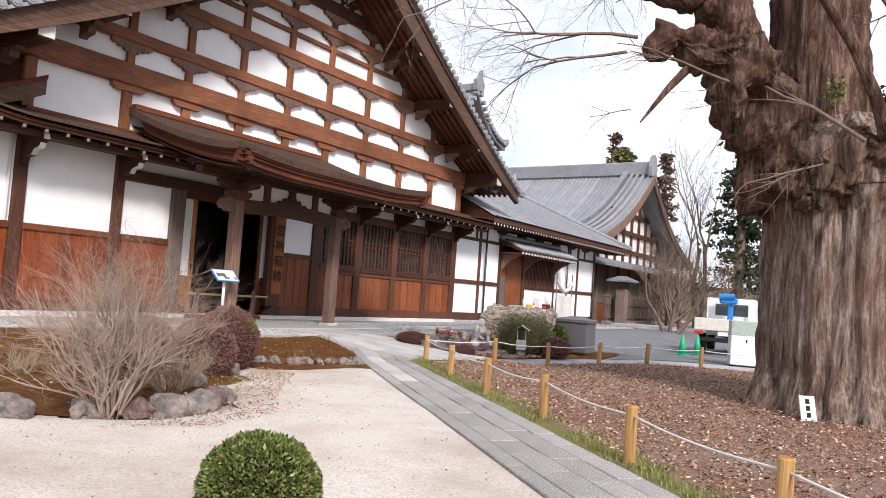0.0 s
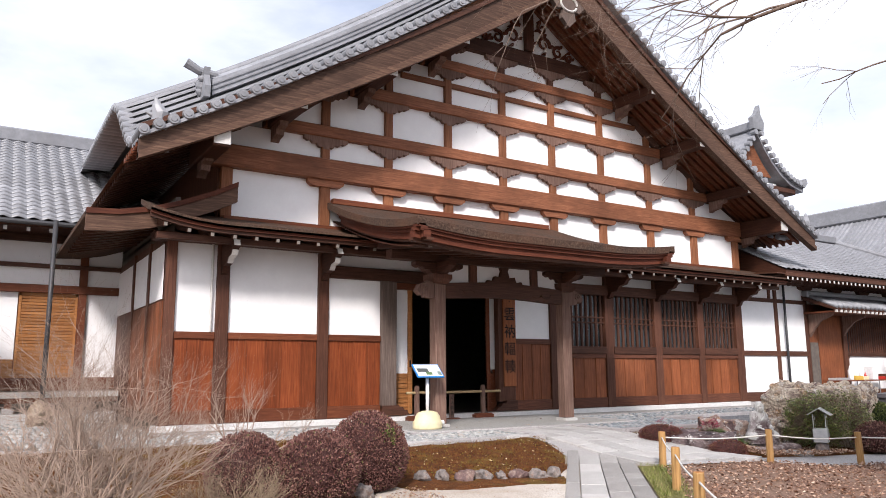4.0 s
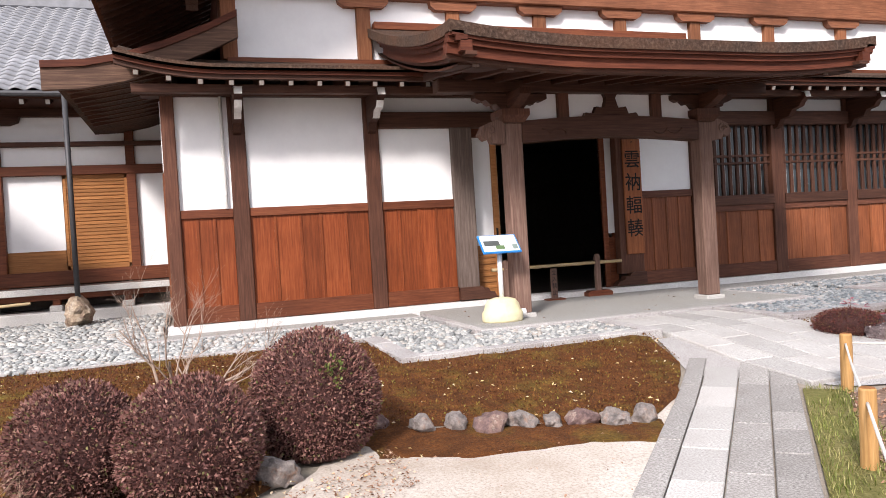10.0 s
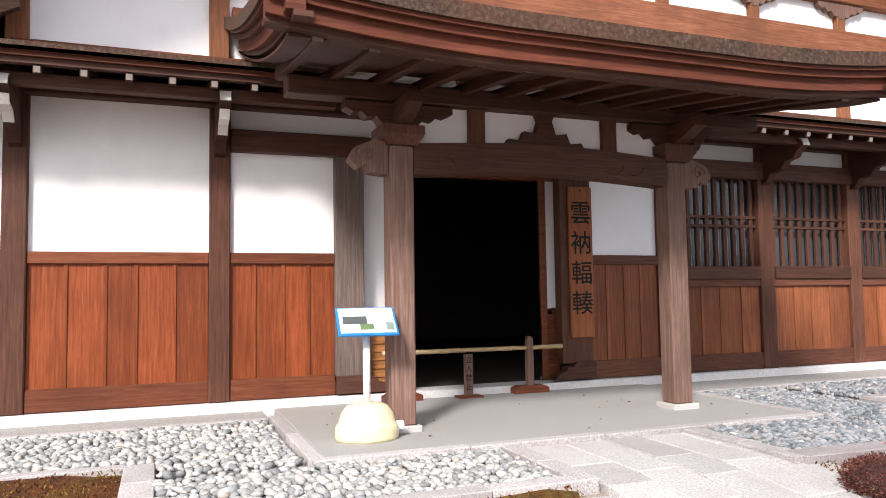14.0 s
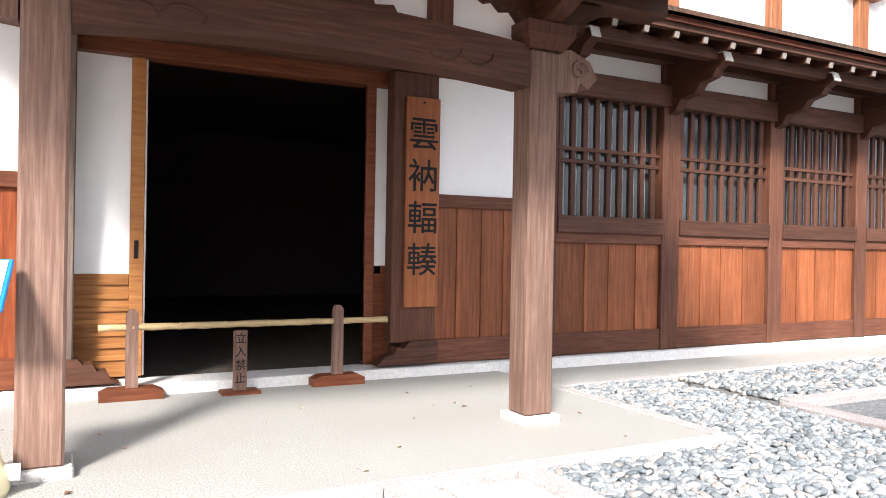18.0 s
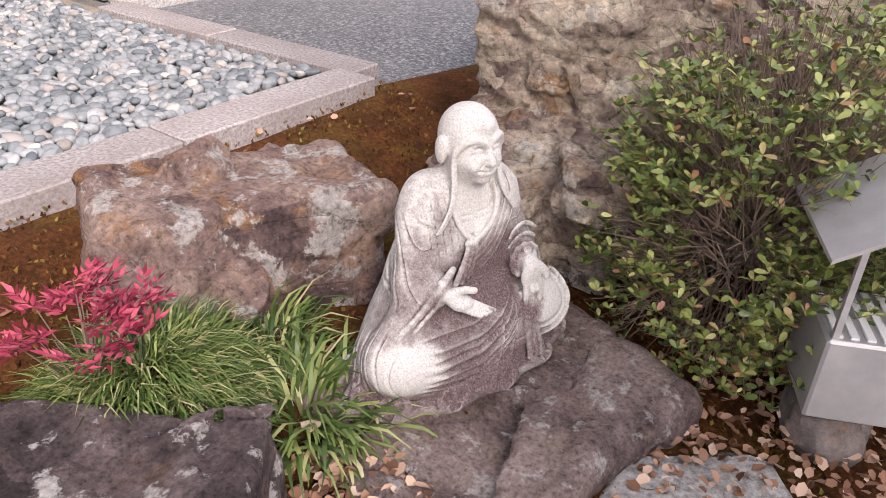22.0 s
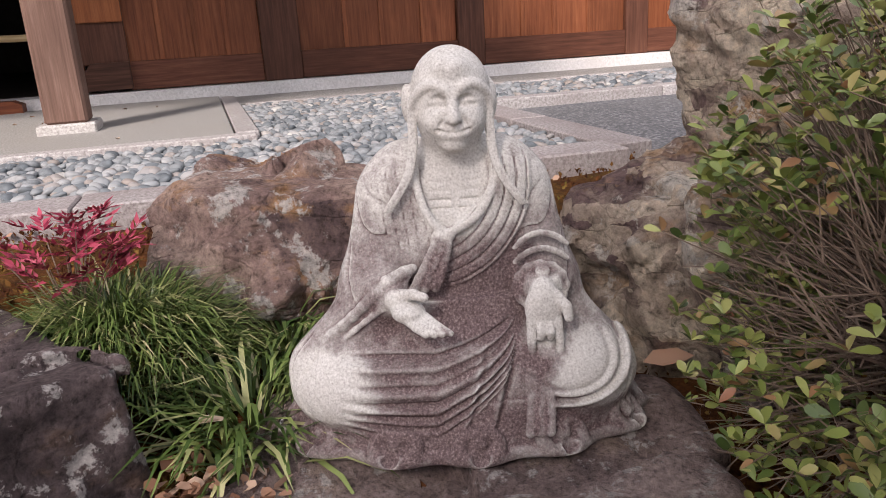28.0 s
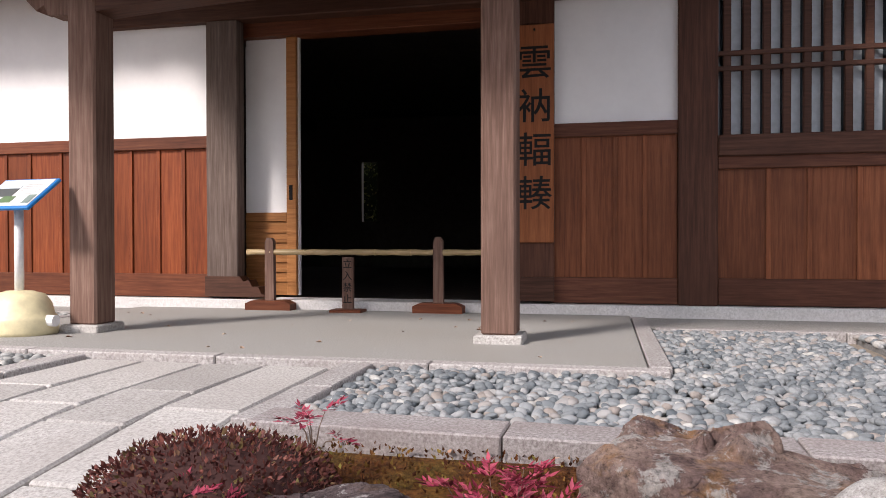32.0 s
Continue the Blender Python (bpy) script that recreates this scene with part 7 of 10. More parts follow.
def leafy_shrub(at, rx, ry, h, label, seed, stems=26, leaves=7000, outer=900):
    """Loose azalea: a thicket of bare brown twigs with glossy leaves in whorls at their ends."""
    r = random.Random(seed)
    shrub = thing("azalea_shrub", label, "shrub", "garden bushes")
    ends = []
    for k in range(stems):
        a = 2 * math.pi * k / stems
        s = Shape()
        tips, lean = [], r.uniform(0.1, 0.9)
        twig_tree(s, (at[0] + 0.12 * math.cos(a), at[1] + 0.12 * math.sin(a), at[2] - 0.03), (lean * math.cos(a) * rx / h * 1.6, lean * math.sin(a) * ry / h * 1.6, 1), h * 0.4, 0.0055, 4, r, 0.45, 0.1, (2, 3), tips, 0.0, 4)
        # clipped to the shrub's own dome
        kept = []
        for i, p in enumerate(s.v):
            q = math.sqrt(((p[0] - at[0]) / rx) ** 2 + ((p[1] - at[1]) / ry) ** 2 + ((p[2] - at[2] - 0.42 * h) / (0.6 * h)) ** 2)
            if q > 1:
                o = Vector((at[0], at[1], at[2] + 0.42 * h))
                s.v[i] = tuple(o + (Vector(p) - o) / q)
        for p in tips:
            q = math.sqrt(((p.x - at[0]) / rx) ** 2 + ((p.y - at[1]) / ry) ** 2 + ((p.z - at[2] - 0.42 * h) / (0.6 * h)) ** 2)
            if 0.55 < q < 1.06:
                kept.append(p)
        ends += kept
        part("stem", s, SHRUB_TWIG, shrub, smooth=True)
    s = Shape()
    o = Vector((at[0], at[1], at[2] + 0.42 * h))
    for _ in range(outer):
        a, z = r.uniform(0, 6.283), r.uniform(-0.62, 1.0)
        d = Vector((rx * math.sqrt(1 - z * z) * math.cos(a), ry * math.sqrt(1 - z * z) * math.sin(a), 0.6 * h * z))
        tip = o + d * r.uniform(0.78, 1.04)
        foot = o + d * r.uniform(0.35, 0.6) - Vector((0, 0, 0.06))
        bend = (tip + foot) / 2 + Vector((r.gauss(0, 0.02), r.gauss(0, 0.02), r.gauss(0.0, 0.02)))
        s.tube([tuple(foot), tuple(bend), tuple(tip)], [0.0022, 0.0016, 0.001], 4)
        fork = bend + (tip - foot) * 0.3 + Vector((r.gauss(0, 0.05), r.gauss(0, 0.05), r.gauss(0.03, 0.04)))
        s.tube([tuple(bend), tuple(fork)], [0.002, 0.0012], 3)
        ends += [tip, fork]
    part("outer_twigs", s, SHRUB_TWIG, shrub, kind="stuff")
    lv = [(0, 0, 0), (0.3, -0.17, 0.05), (0.3, 0.17, 0.05), (0.34, 0, 0), (0.66, -0.25, 0.07), (0.66, 0.25, 0.07), (0.68, 0, 0.02), (0.9, -0.15, 0.03), (0.9, 0.15, 0.03), (1.0, 0, -0.02)]
    lf = [(0, 1, 3, 3), (0, 3, 2, 2), (1, 4, 6, 3), (3, 6, 5, 2), (4, 7, 9, 6), (6, 9, 8, 5)]
    lf = [t for q in lf for t in ((q[0], q[1], q[2]), (q[0], q[2], q[3])) if len(set(t)) == 3]
    spots = []
    r.shuffle(ends)
    for p in ends:
        if len(spots) > leaves:
            break
        if noise.noise(Vector(p) * 3.1 + Vector((seed, 0, 0))) < -0.28 or r.random() < 0.15:
            continue
        turn = r.uniform(0, 6.3)
        for j in range(r.randint(2, 5)):
            a = turn + 1.2566 * j
            d = Vector((math.cos(a), math.sin(a), r.uniform(0.0, 1.1))).normalized()
            spots.append(aim(p, d, r.uniform(0.02, 0.042), r.gauss(0, 0.5)))
    part("leaves", pieces_mesh("leaves", lv, lf, spots, AZALEA, False), AZALEA, shrub, kind="stuff")


leafy_shrub((-9.5, 18.14, -0.335), 0.56, 0.56, 1.2, "loose green azalea shrub with bare brown twigs beside the statue", 31, 30, 15000, 1300)
leafy_shrub((-9.195, 18.796, -0.315), 0.52, 0.5, 1.2, "loose green azalea shrub growing against the boulder", 32, 24, 11000, 900)


def nandina(at, seed, n=16, h=0.22, low=0.45, wide=1.1):
    r = random.Random(seed)
    plant = thing("crimson_nandina", "small crimson nandina plant with feathery leaves", "plant")
    lv, lf = leaf_shape(0.32, 0.05)
    spots, s = [], Shape()
    for k in range(n):
        a, lean = r.uniform(0, 6.28), r.uniform(0.1, wide)
        top = Vector((at[0] + h * lean * math.cos(a), at[1] + h * lean * math.sin(a), at[2] + h * r.uniform(low, 1.2)))
        s.tube([at, tuple((Vector(at) + top) / 2 + Vector((0, 0, 0.03))), tuple(top)], [0.0035, 0.0025, 0.0015], 4)
        for spray in range(3):
            # leaflets in pairs along a fine rib
            b = a + r.gauss(0, 1.0)
            rib = Vector((math.cos(b), math.sin(b), r.uniform(-0.1, 0.9))).normalized()
            cross = rib.cross(Vector((0, 0, 1))).normalized()
            for j in range(4):
                at_rib = top + rib * (0.012 + 0.017 * j)
                for sy in (-1, 1):
                    d = (rib * 0.7 + cross * sy * r.uniform(0.6, 1.0) + Vector((0, 0, r.gauss(0.15, 0.2)))).normalized()
                    spots.append(aim(at_rib, d, r.uniform(0.026, 0.045), r.uniform(-0.5, 0.5)))
            spots.append(aim(top + rib * 0.07, rib, r.uniform(0.03, 0.05), r.uniform(-0.5, 0.5)))
    part("stems", s, TWIG, plant)
    part("leaves", pieces_mesh("leaves", lv, lf, spots, NANDINA, False), NANDINA, plant, kind="stuff")


nandina((-10.69, 16.45, -0.1), 51, 26, 0.32, 0.72, 0.5)
nandina((-11.245, 15.663, 0.105), 52, 5, 0.16)
nandina((-10.645, 15.501, 0.025), 53, 4, 0.13)


def blades(name, at, rx, ry, count, length, seed, label, mat=GRASS, dome=0.1, wide=0.006):
    """A clump of arching blades."""
    r = random.Random(seed)
    clump = thing(name, label, "grass clump")
    v = [(0, -0.5, 0), (0, 0.5, 0), (0.3, -0.5, 0.34), (0.3, 0.5, 0.34), (0.65, -0.4, 0.46), (0.65, 0.4, 0.46), (1.0, 0, 0.3), (1.0, 0.02, 0.3)]
    f = [(0, 1, 3, 2), (2, 3, 5, 4), (4, 5, 7, 6)]
    spots = []
    for _ in range(count):
        a, q = r.uniform(0, 6.28), math.sqrt(r.random())
        x, y = at[0] + rx * q * math.cos(a), at[1] + ry * q * math.sin(a)
        L = length * r.uniform(0.55, 1.2)
        m = Matrix.Translation((x, y, at[2] + dome * (1 - q * q) - 0.02)) @ Matrix.Rotation(a + r.gauss(0, 0.7), 4, "Z") @ Matrix.Rotation(-r.uniform(-0.35, 0.5), 4, "Y") @ Matrix.Diagonal((L * r.uniform(0.6, 1.0), wide * r.uniform(0.7, 1.5), L * r.uniform(0.5, 1.1), 1))
        spots.append(m)
    part("blades", pieces_mesh("blades", v, f, spots, mat, False), mat, clump, kind="stuff")


blades("lilyturf_clump", (-10.62, 16.56, -0.12), 0.2, 0.26, 3200, 0.19, 61, "dense mound of fine arching dark green lilyturf", GRASS, 0.17, 0.0048)
blades("lilyturf_clump", (-10.36, 16.85, -0.24), 0.22, 0.17, 420, 0.26, 62, "loose tuft of broad green lilyturf beside the statue stone", GRASS, 0.08, 0.011)
blades("lilyturf_clump", (-10.62, 16.98, -0.16), 0.13, 0.11, 170, 0.23, 63, "small tuft of green lilyturf before the boulder", GRASS, 0.05, 0.009)



# scattered fallen leaves and verge grass
def scatter(poly, count, lo, hi, seed, lift, flat=0.25, box=None):
    r = random.Random(seed)
    xs, ys = [p[0] for p in poly], [p[1] for p in poly]
    x0, x1, y0, y1 = box or (min(xs), max(xs), min(ys), max(ys))
    out = []
    while len(out) < count:
        x, y = r.uniform(x0, x1), r.uniform(y0, y1)
        if inside(poly, x, y):
            out.append(aim((x, y, ground_z(x, y) + lift + r.uniform(0, 0.02)), (math.cos(r.uniform(0, 6.3)), math.sin(r.uniform(0, 6.3)), r.gauss(0, flat)), r.uniform(lo, hi), r.gauss(0, 0.4)))
    return out


lv, lf = leaf_shape(0.62, 0.24)
solo_me = pieces_mesh("fallen_leaves", lv, lf, scatter(LEAF_POLY, 42000, 0.025, 0.062, 71, 0.02, box=(-9.5, 6, 6, 22)), DRY_LEAF, False)
tagged(new("fallen_leaves", solo_me), "carpet of dry brown fallen leaves under the tree", "leaves", kind="stuff")
rv = [(0, 0, 0), (0.3, -0.36, 0.16), (0.3, 0.36, 0.12), (0.35, 0, 0.0), (0.75, -0.3, 0.2), (0.75, 0.3, 0.1), (1.0, 0, 0.1)]
rf = [(0, 1, 3), (0, 3, 2), (1, 4, 3), (2, 3, 5), (3, 4, 6), (3, 6, 5)]
solo_me = pieces_mesh("garden_litter", rv, rf, scatter([(-10.14, 16.65), (-9.79, 16.41), (-9.25, 16.22), (-8.75, 17.17), (-8.64, 18.13), (-9.70, 18.13), (-9.45, 17.70), (-9.56, 16.89), (-10.04, 16.84)], 1900, 0.022, 0.046, 72, 0.075, 0.5) + scatter([(-10.25, 16.69), (-9.89, 16.46), (-9.64, 16.69), (-9.75, 16.84), (-10.10, 16.89)], 300, 0.03, 0.055, 79, 0.09, 0.6) + scatter(GARDEN_POLY, 160, 0.02, 0.05, 73, 0.06), DRY_LEAF, False)
big_leaf = pieces_mesh("broad_leaf", [(0, 0, 0), (0.3, -0.36, 0.06), (0.3, 0.36, 0.06), (0.35, 0, 0.0), (0.75, -0.3, 0.09), (0.75, 0.3, 0.09), (1.0, 0, 0.03)], [(0, 1, 3), (0, 3, 2), (1, 4, 3), (2, 3, 5), (3, 4, 6), (3, 6, 5)], [aim((-10.165, 17.812, -0.150), (0.3, 0.9, 0.06), 0.13), aim((-10.365, 17.793, -0.135), (0.9, 0.3, 0.3), 0.09), aim((-10.245, 16.790, -0.115), (0.5, -0.5, 0.2), 0.08)], DRY_LEAF, False)
tagged(new("broad_dry_leaf", big_leaf), "broad pinkish brown fallen leaves on the moss", "leaves", kind="stuff")
tagged(new("garden_litter", solo_me), "dry brown leaves lying among the garden stones", "leaves", kind="stuff")
solo_me = pieces_mesh("moss_litter", lv, lf, scatter(MOSS_POLY, 420, 0.02, 0.05, 74, 0.06, box=(-13, -6.5, 4, 13)) + scatter([(-8.5, 7.0), (-7.3, 6.2), (-6.2, 5.2), (-6.0, 6.4), (-8.0, 8.2), (-9.4, 9.2), (-9.6, 8.2)], 260, 0.02, 0.05, 75, 0.02), PALE_LEAF, False)
tagged(new("moss_litter", solo_me), "pale yellow leaves scattered over moss and sand", "leaves", kind="stuff")
solo_me = pieces_mesh("sand_litter", lv, lf, scatter(SAND_POLY, 900, 0.012, 0.03, 76, 0.016, box=(-9, 2, 1, 11)) + scatter([(-6.3, 3.9), (-5.7, 4.8), (-6.0, 5.9), (-7.2, 7.1), (-8.5, 8.7), (-9.4, 8.7), (-8.2, 7.2), (-6.9, 6.0), (-6.4, 5.0)], 2600, 0.012, 0.034, 79, 0.018), DRY_LEAF, False)
tagged(new("sand_litter", solo_me), "specks of dry leaf on the pale sand", "leaves", kind="stuff")
solo_me = pieces_mesh("platform_litter", lv, lf, [aim((rnd.uniform(-16.3, -13.6), rnd.uniform(11.5, 16.9), PLAT_Z + 0.006), (math.cos(k), math.sin(k), 0.05), rnd.uniform(0.03, 0.06)) for k in range(26)], DRY_LEAF, False)
tagged(new("platform_litter", solo_me), "few dry leaves on the porch platform", "leaves", kind="stuff")
gv = [(0, -0.5, 0), (0, 0.5, 0), (0.25, -0.4, 0.5), (0.25, 0.4, 0.5), (0.6, 0, 0.9), (0.6, 0.02, 0.9)]
spots = []
for _ in range(6000):
    s, w = rnd.uniform(-6.6, 6), rnd.uniform(1.12, 1.62)
    x, y = on_path(s, w)
    if noise.noise((x * 1.3, y * 1.3, 5)) > -0.25:
        L = rnd.uniform(0.03, 0.075)
        spots.append(Matrix.Translation((x, y, ground_z(x, y) + 0.02)) @ Matrix.Rotation(rnd.uniform(0, 6.3), 4, "Z") @ Matrix.Diagonal((L, 0.006, L, 1)))
tagged(new("verge_grass", pieces_mesh("verge_grass", gv, [(0, 1, 3, 2), (2, 3, 5, 4)], spots, VERGE_GRASS, False)), "short green and straw grass along the path", "grass", kind="stuff")
# moss tufts give the beds a rough skin
TUFT = foliage("moss_tuft", [(0.0, (0.05, 0.016, 0.007)), (0.5, (0.13, 0.05, 0.016)), (0.8, (0.19, 0.1, 0.025)), (1.0, (0.2, 0.17, 0.04))], 0.95)
spots = [m @ Matrix.Rotation(-1.2, 4, "Y") for m in scatter(GARDEN_POLY, 9000, 0.012, 0.03, 77, 0.045, box=(-11.8, -9, 15.2, 18.8)) + scatter(MOSS_POLY, 16000, 0.015, 0.035, 78, 0.04, box=(-13.9, -7, 5, 13))]
tagged(new("moss_tufts", pieces_mesh("moss_tufts", lv, lf, spots, TUFT, False)), "fine rust brown moss tufts", "moss", kind="stuff")


# ---- rope fence ----
posts_a = [(-9.08, 13.24), (-7.3, 11.5), (-5.51, 9.77), (-3.9, 8.43), (-2.18, 6.75), (-0.62, 5.3), (0.95, 3.85)]
posts_b = [(-9.08, 13.24), (-8.4, 15.1), (-7.85, 16.85), (-7.05, 18.2), (-6.2, 19.45), (-5.0, 20.3), (-3.2, 21.2), (-1.0, 22.2)]


def log_post(x, y, k):
    post = thing("fence_post", "short round yellow log post of the rope fence", "fence post", "rope fence posts")
    h = 0.56
    s = Shape().tube([(0, 0, -0.2), (0, 0, h - 0.012), (0.0, 0, h)], [0.058, 0.056, 0.05], 16)
    log = part("log", s, LOG_WOOD, post)
    part("end_grain", Shape().tube([(0, 0, h), (0, 0, h + 0.003)], [0.048, 0.046], 16), LIGHT_WOOD, log)
    post.matrix_basis = Matrix.Translation((x, y, ground_z(x, y))) @ Euler((rnd.gauss(0, 0.02), rnd.gauss(0, 0.02), k)).to_matrix().to_4x4()


for k, (x, y) in enumerate(posts_a + posts_b[1:]):
    log_post(x, y, k)
for line in (posts_a, posts_b):
    for (xa, ya), (xb, yb) in zip(line, line[1:]):
        pts = []
        for k in range(13):
            u = k / 12
            x, y = xa + (xb - xa) * u, ya + (yb - ya) * u
            pts.append((x, y, ground_z(xa, ya) * (1 - u) + ground_z(xb, yb) * u + 0.47 - 0.045 * math.sin(math.pi * u)))
        solo("rope", Shape().tube(pts, 0.011, 6), ROPE, "white rope strung between the log posts", "rope", "fence ropes", smooth=True)


# ---- the old ginkgo ----
def bark_material(name, dark, mid, pale, red):
    m, n, l, b = material(name, 0.95)
    v = coords(n, l, (5, 5, 0.55))
    f = noise_tex(n, l, v, 2.4, 8, 0.7)
    g = noise_tex(n, l, coords(n, l), 0.9, 5)
    h = noise_tex(n, l, coords(n, l, (9, 9, 3)), 4.0, 6, 0.7)
    c = ramp(n, l, f, [(0.38, dark), (0.5, mid), (0.62, pale)])
    c = blend(n, l, c, red, ramp(n, l, g, [(0.42, (0, 0, 0)), (0.66, (0.7, 0.7, 0.7))]))
    c = blend(n, l, c, ramp(n, l, h, [(0.3, (0.6, 0.6, 0.6)), (0.7, (1.2, 1.2, 1.2))]), 1.0, "MULTIPLY")
    l.new(c, b.inputs["Base Color"])
    bump(n, l, b, f, 1.0, 0.06)
    return m


GBARK = bark_material("ginkgo_bark", (0.055, 0.037, 0.029), (0.2, 0.145, 0.115), (0.4, 0.325, 0.28), (0.16, 0.085, 0.055))
GBARK_RED = bark_material("burled_ginkgo_bark", (0.03, 0.016, 0.011), (0.12, 0.068, 0.048), (0.26, 0.17, 0.13), (0.085, 0.04, 0.026))


def fluted(shape, pts, radii, n=72, flute=0.07, lump=0.0, seed=0.0):
    """A trunk or limb with upright ridges and burls."""
    fine_p, fine_r = [], []
    for i in range(len(pts) - 1):
        for k in range(12):
            u = k / 12
            fine_p.append(Vector(pts[i]).lerp(Vector(pts[i + 1]), u))
            fine_r.append(radii[i] * (1 - u) + radii[i + 1] * u)
    fine_p.append(Vector(pts[-1]))
    fine_r.append(radii[-1])
    rings, side = [], Vector((1, 0, 0))
    for i, p in enumerate(fine_p):
        d = (fine_p[min(i + 1, len(fine_p) - 1)] - fine_p[max(0, i - 1)]).normalized()
        side = (side - d * side.dot(d)).normalized()
        up = d.cross(side)
        ring = []
        for k in range(n):
            a = 2 * math.pi * k / n
            e = side * math.cos(a) + up * math.sin(a)
            q = Vector((math.cos(a) * 3.2, math.sin(a) * 3.2, p.z * 0.22 + seed))
            r = fine_r[i] * (1 + flute * noise.fractal(q * 1.6, 0.8, 2.0, 4) + 0.35 * flute * noise.noise(Vector((math.cos(a) * 12, math.sin(a) * 12, p.z * 0.5 + seed))))
            if lump:
                w = p + e * fine_r[i] * 0.8
                r += lump * fine_r[i] * (0.8 * noise.fractal(w * 1.7 + Vector((seed, 0, 0)), 0.7, 2.0, 5) + 0.4 * max(0.0, noise.noise(w * 4.5)))
            ring.append(p + e * r)
        rings.append(ring)
    shape.loft(rings, True)


TX, TY = -0.86, 13.81
tz = ground_z(TX, TY)
RIGHT, AWAY = Vector((0.83, 0.557, 0)), Vector((-0.557, 0.83, 0))


def tp(r, a, z):
    """A place by the tree: metres right of it and beyond it, as first seen, and height."""
    p = Vector((TX, TY, 0)) + RIGHT * r + AWAY * a
    return (p.x, p.y, z)


tree = thing("ginkgo_tree", "huge old leafless ginkgo with fluted bark and burled limbs", "tree")
s = Shape()
fluted(s, [tp(0, 0, tz - 0.3), tp(0, 0, tz + 0.2), tp(0, 0, tz + 0.7), tp(0, 0, 1.6), tp(0, 0, 2.9), tp(0, 0, 3.4), tp(-0.1, 0, 4.0), tp(-0.1, 0, 4.5)], [1.85, 1.62, 1.46, 1.4, 1.4, 1.5, 1.46, 1.1], 160, 0.11, 0.0, 3.0)
trunk = part("trunk", s, GBARK, tree, "massive fluted grey trunk", smooth=True)
for nm, pts, rad, lump in (("limb", [tp(-1.13, 0, 3.3), tp(-1.52, 0, 4.1), tp(-1.91, 0.0, 4.9), tp(-2.26, 0.1, 5.8), tp(-2.39, 0.1, 6.8), tp(-2.52, 0.3, 10)], [0.8, 0.62, 0.52, 0.48, 0.46, 0.3], 0.55),
                           ("limb", [tp(-0.70, 0.1, 3.6), tp(-0.74, 0.1, 4.6), tp(-0.74, 0.2, 6.5), tp(-0.61, 0.3, 9), tp(-0.52, 0.3, 13)], [1.0, 0.78, 0.72, 0.62, 0.35], 0.12),
                           ("limb", [tp(0.87, 0, 3.6), tp(1.13, 0.1, 4.8), tp(1.48, 0.2, 7), tp(1.91, 0.3, 11)], [0.9, 0.68, 0.58, 0.3], 0.35),
                           ("burl", [tp(-2.17, 0.0, 5.75), tp(-2.70, -0.05, 5.6), tp(-3.31, -0.1, 5.75), tp(-3.74, -0.1, 5.45)], [0.42, 0.34, 0.26, 0.1], 1.0),
                           ("burl", [tp(-2.00, -0.5, 5.3), tp(-2.39, -0.5, 4.9), tp(-2.35, -0.45, 4.4)], [0.3, 0.24, 0.12], 0.8),
                           ("burl", [tp(-2.26, 0.0, 6.5), tp(-2.87, -0.1, 6.7), tp(-3.31, -0.1, 6.4)], [0.36, 0.28, 0.14], 1.0),
                           ("branch", [tp(-2.96, 0, 6.5), tp(-3.83, -0.1, 6.55), tp(-4.70, -0.2, 6.6), tp(-5.31, -0.2, 6.35)], [0.2, 0.15, 0.1, 0.02], 0.5),
                           ("branch", [tp(-2.87, 0, 5.5), tp(-3.39, -0.1, 4.9), tp(-3.83, -0.2, 4.3)], [0.08, 0.05, 0.012], 0.2),
                           ("branch", [tp(-0.52, -1.5, 4.0), tp(-0.78, -1.6, 4.6), tp(-1.13, -1.6, 5.3), tp(-1.83, -1.7, 6.2), tp(-2.35, -1.8, 6.9)], [0.1, 0.08, 0.07, 0.05, 0.03], 0.1)):
    s = Shape()
    fluted(s, pts, rad, 64, 0.2, lump, len(pts) + rad[0] * 7)
    part(nm, s, GBARK_RED, tree, smooth=True)
# collar of burls where the limbs leave the trunk
r = random.Random(9)
lumps = [(2 * math.pi * k / 46, 1.4, r.uniform(3.0, 4.1), r.uniform(0.12, 0.26)) for k in range(46)]
for k, (a, rr, z, q) in enumerate(lumps):
    a += r.uniform(-0.12, 0.12)
    c = Vector((TX + rr * math.cos(a), TY + rr * math.sin(a), z))
    v, f = icosphere(3)
    sh = Shape().add([tuple(c + Vector((p[0], p[1], p[2] * 0.8)) * q * (1 + 0.9 * noise.fractal(Vector(p) * 2.2 + Vector((k * 3, 0, 0)), 0.8, 2, 4))) for p in v], f)
    part("burl", sh, GBARK_RED, tree, smooth=True)
r = random.Random(19)
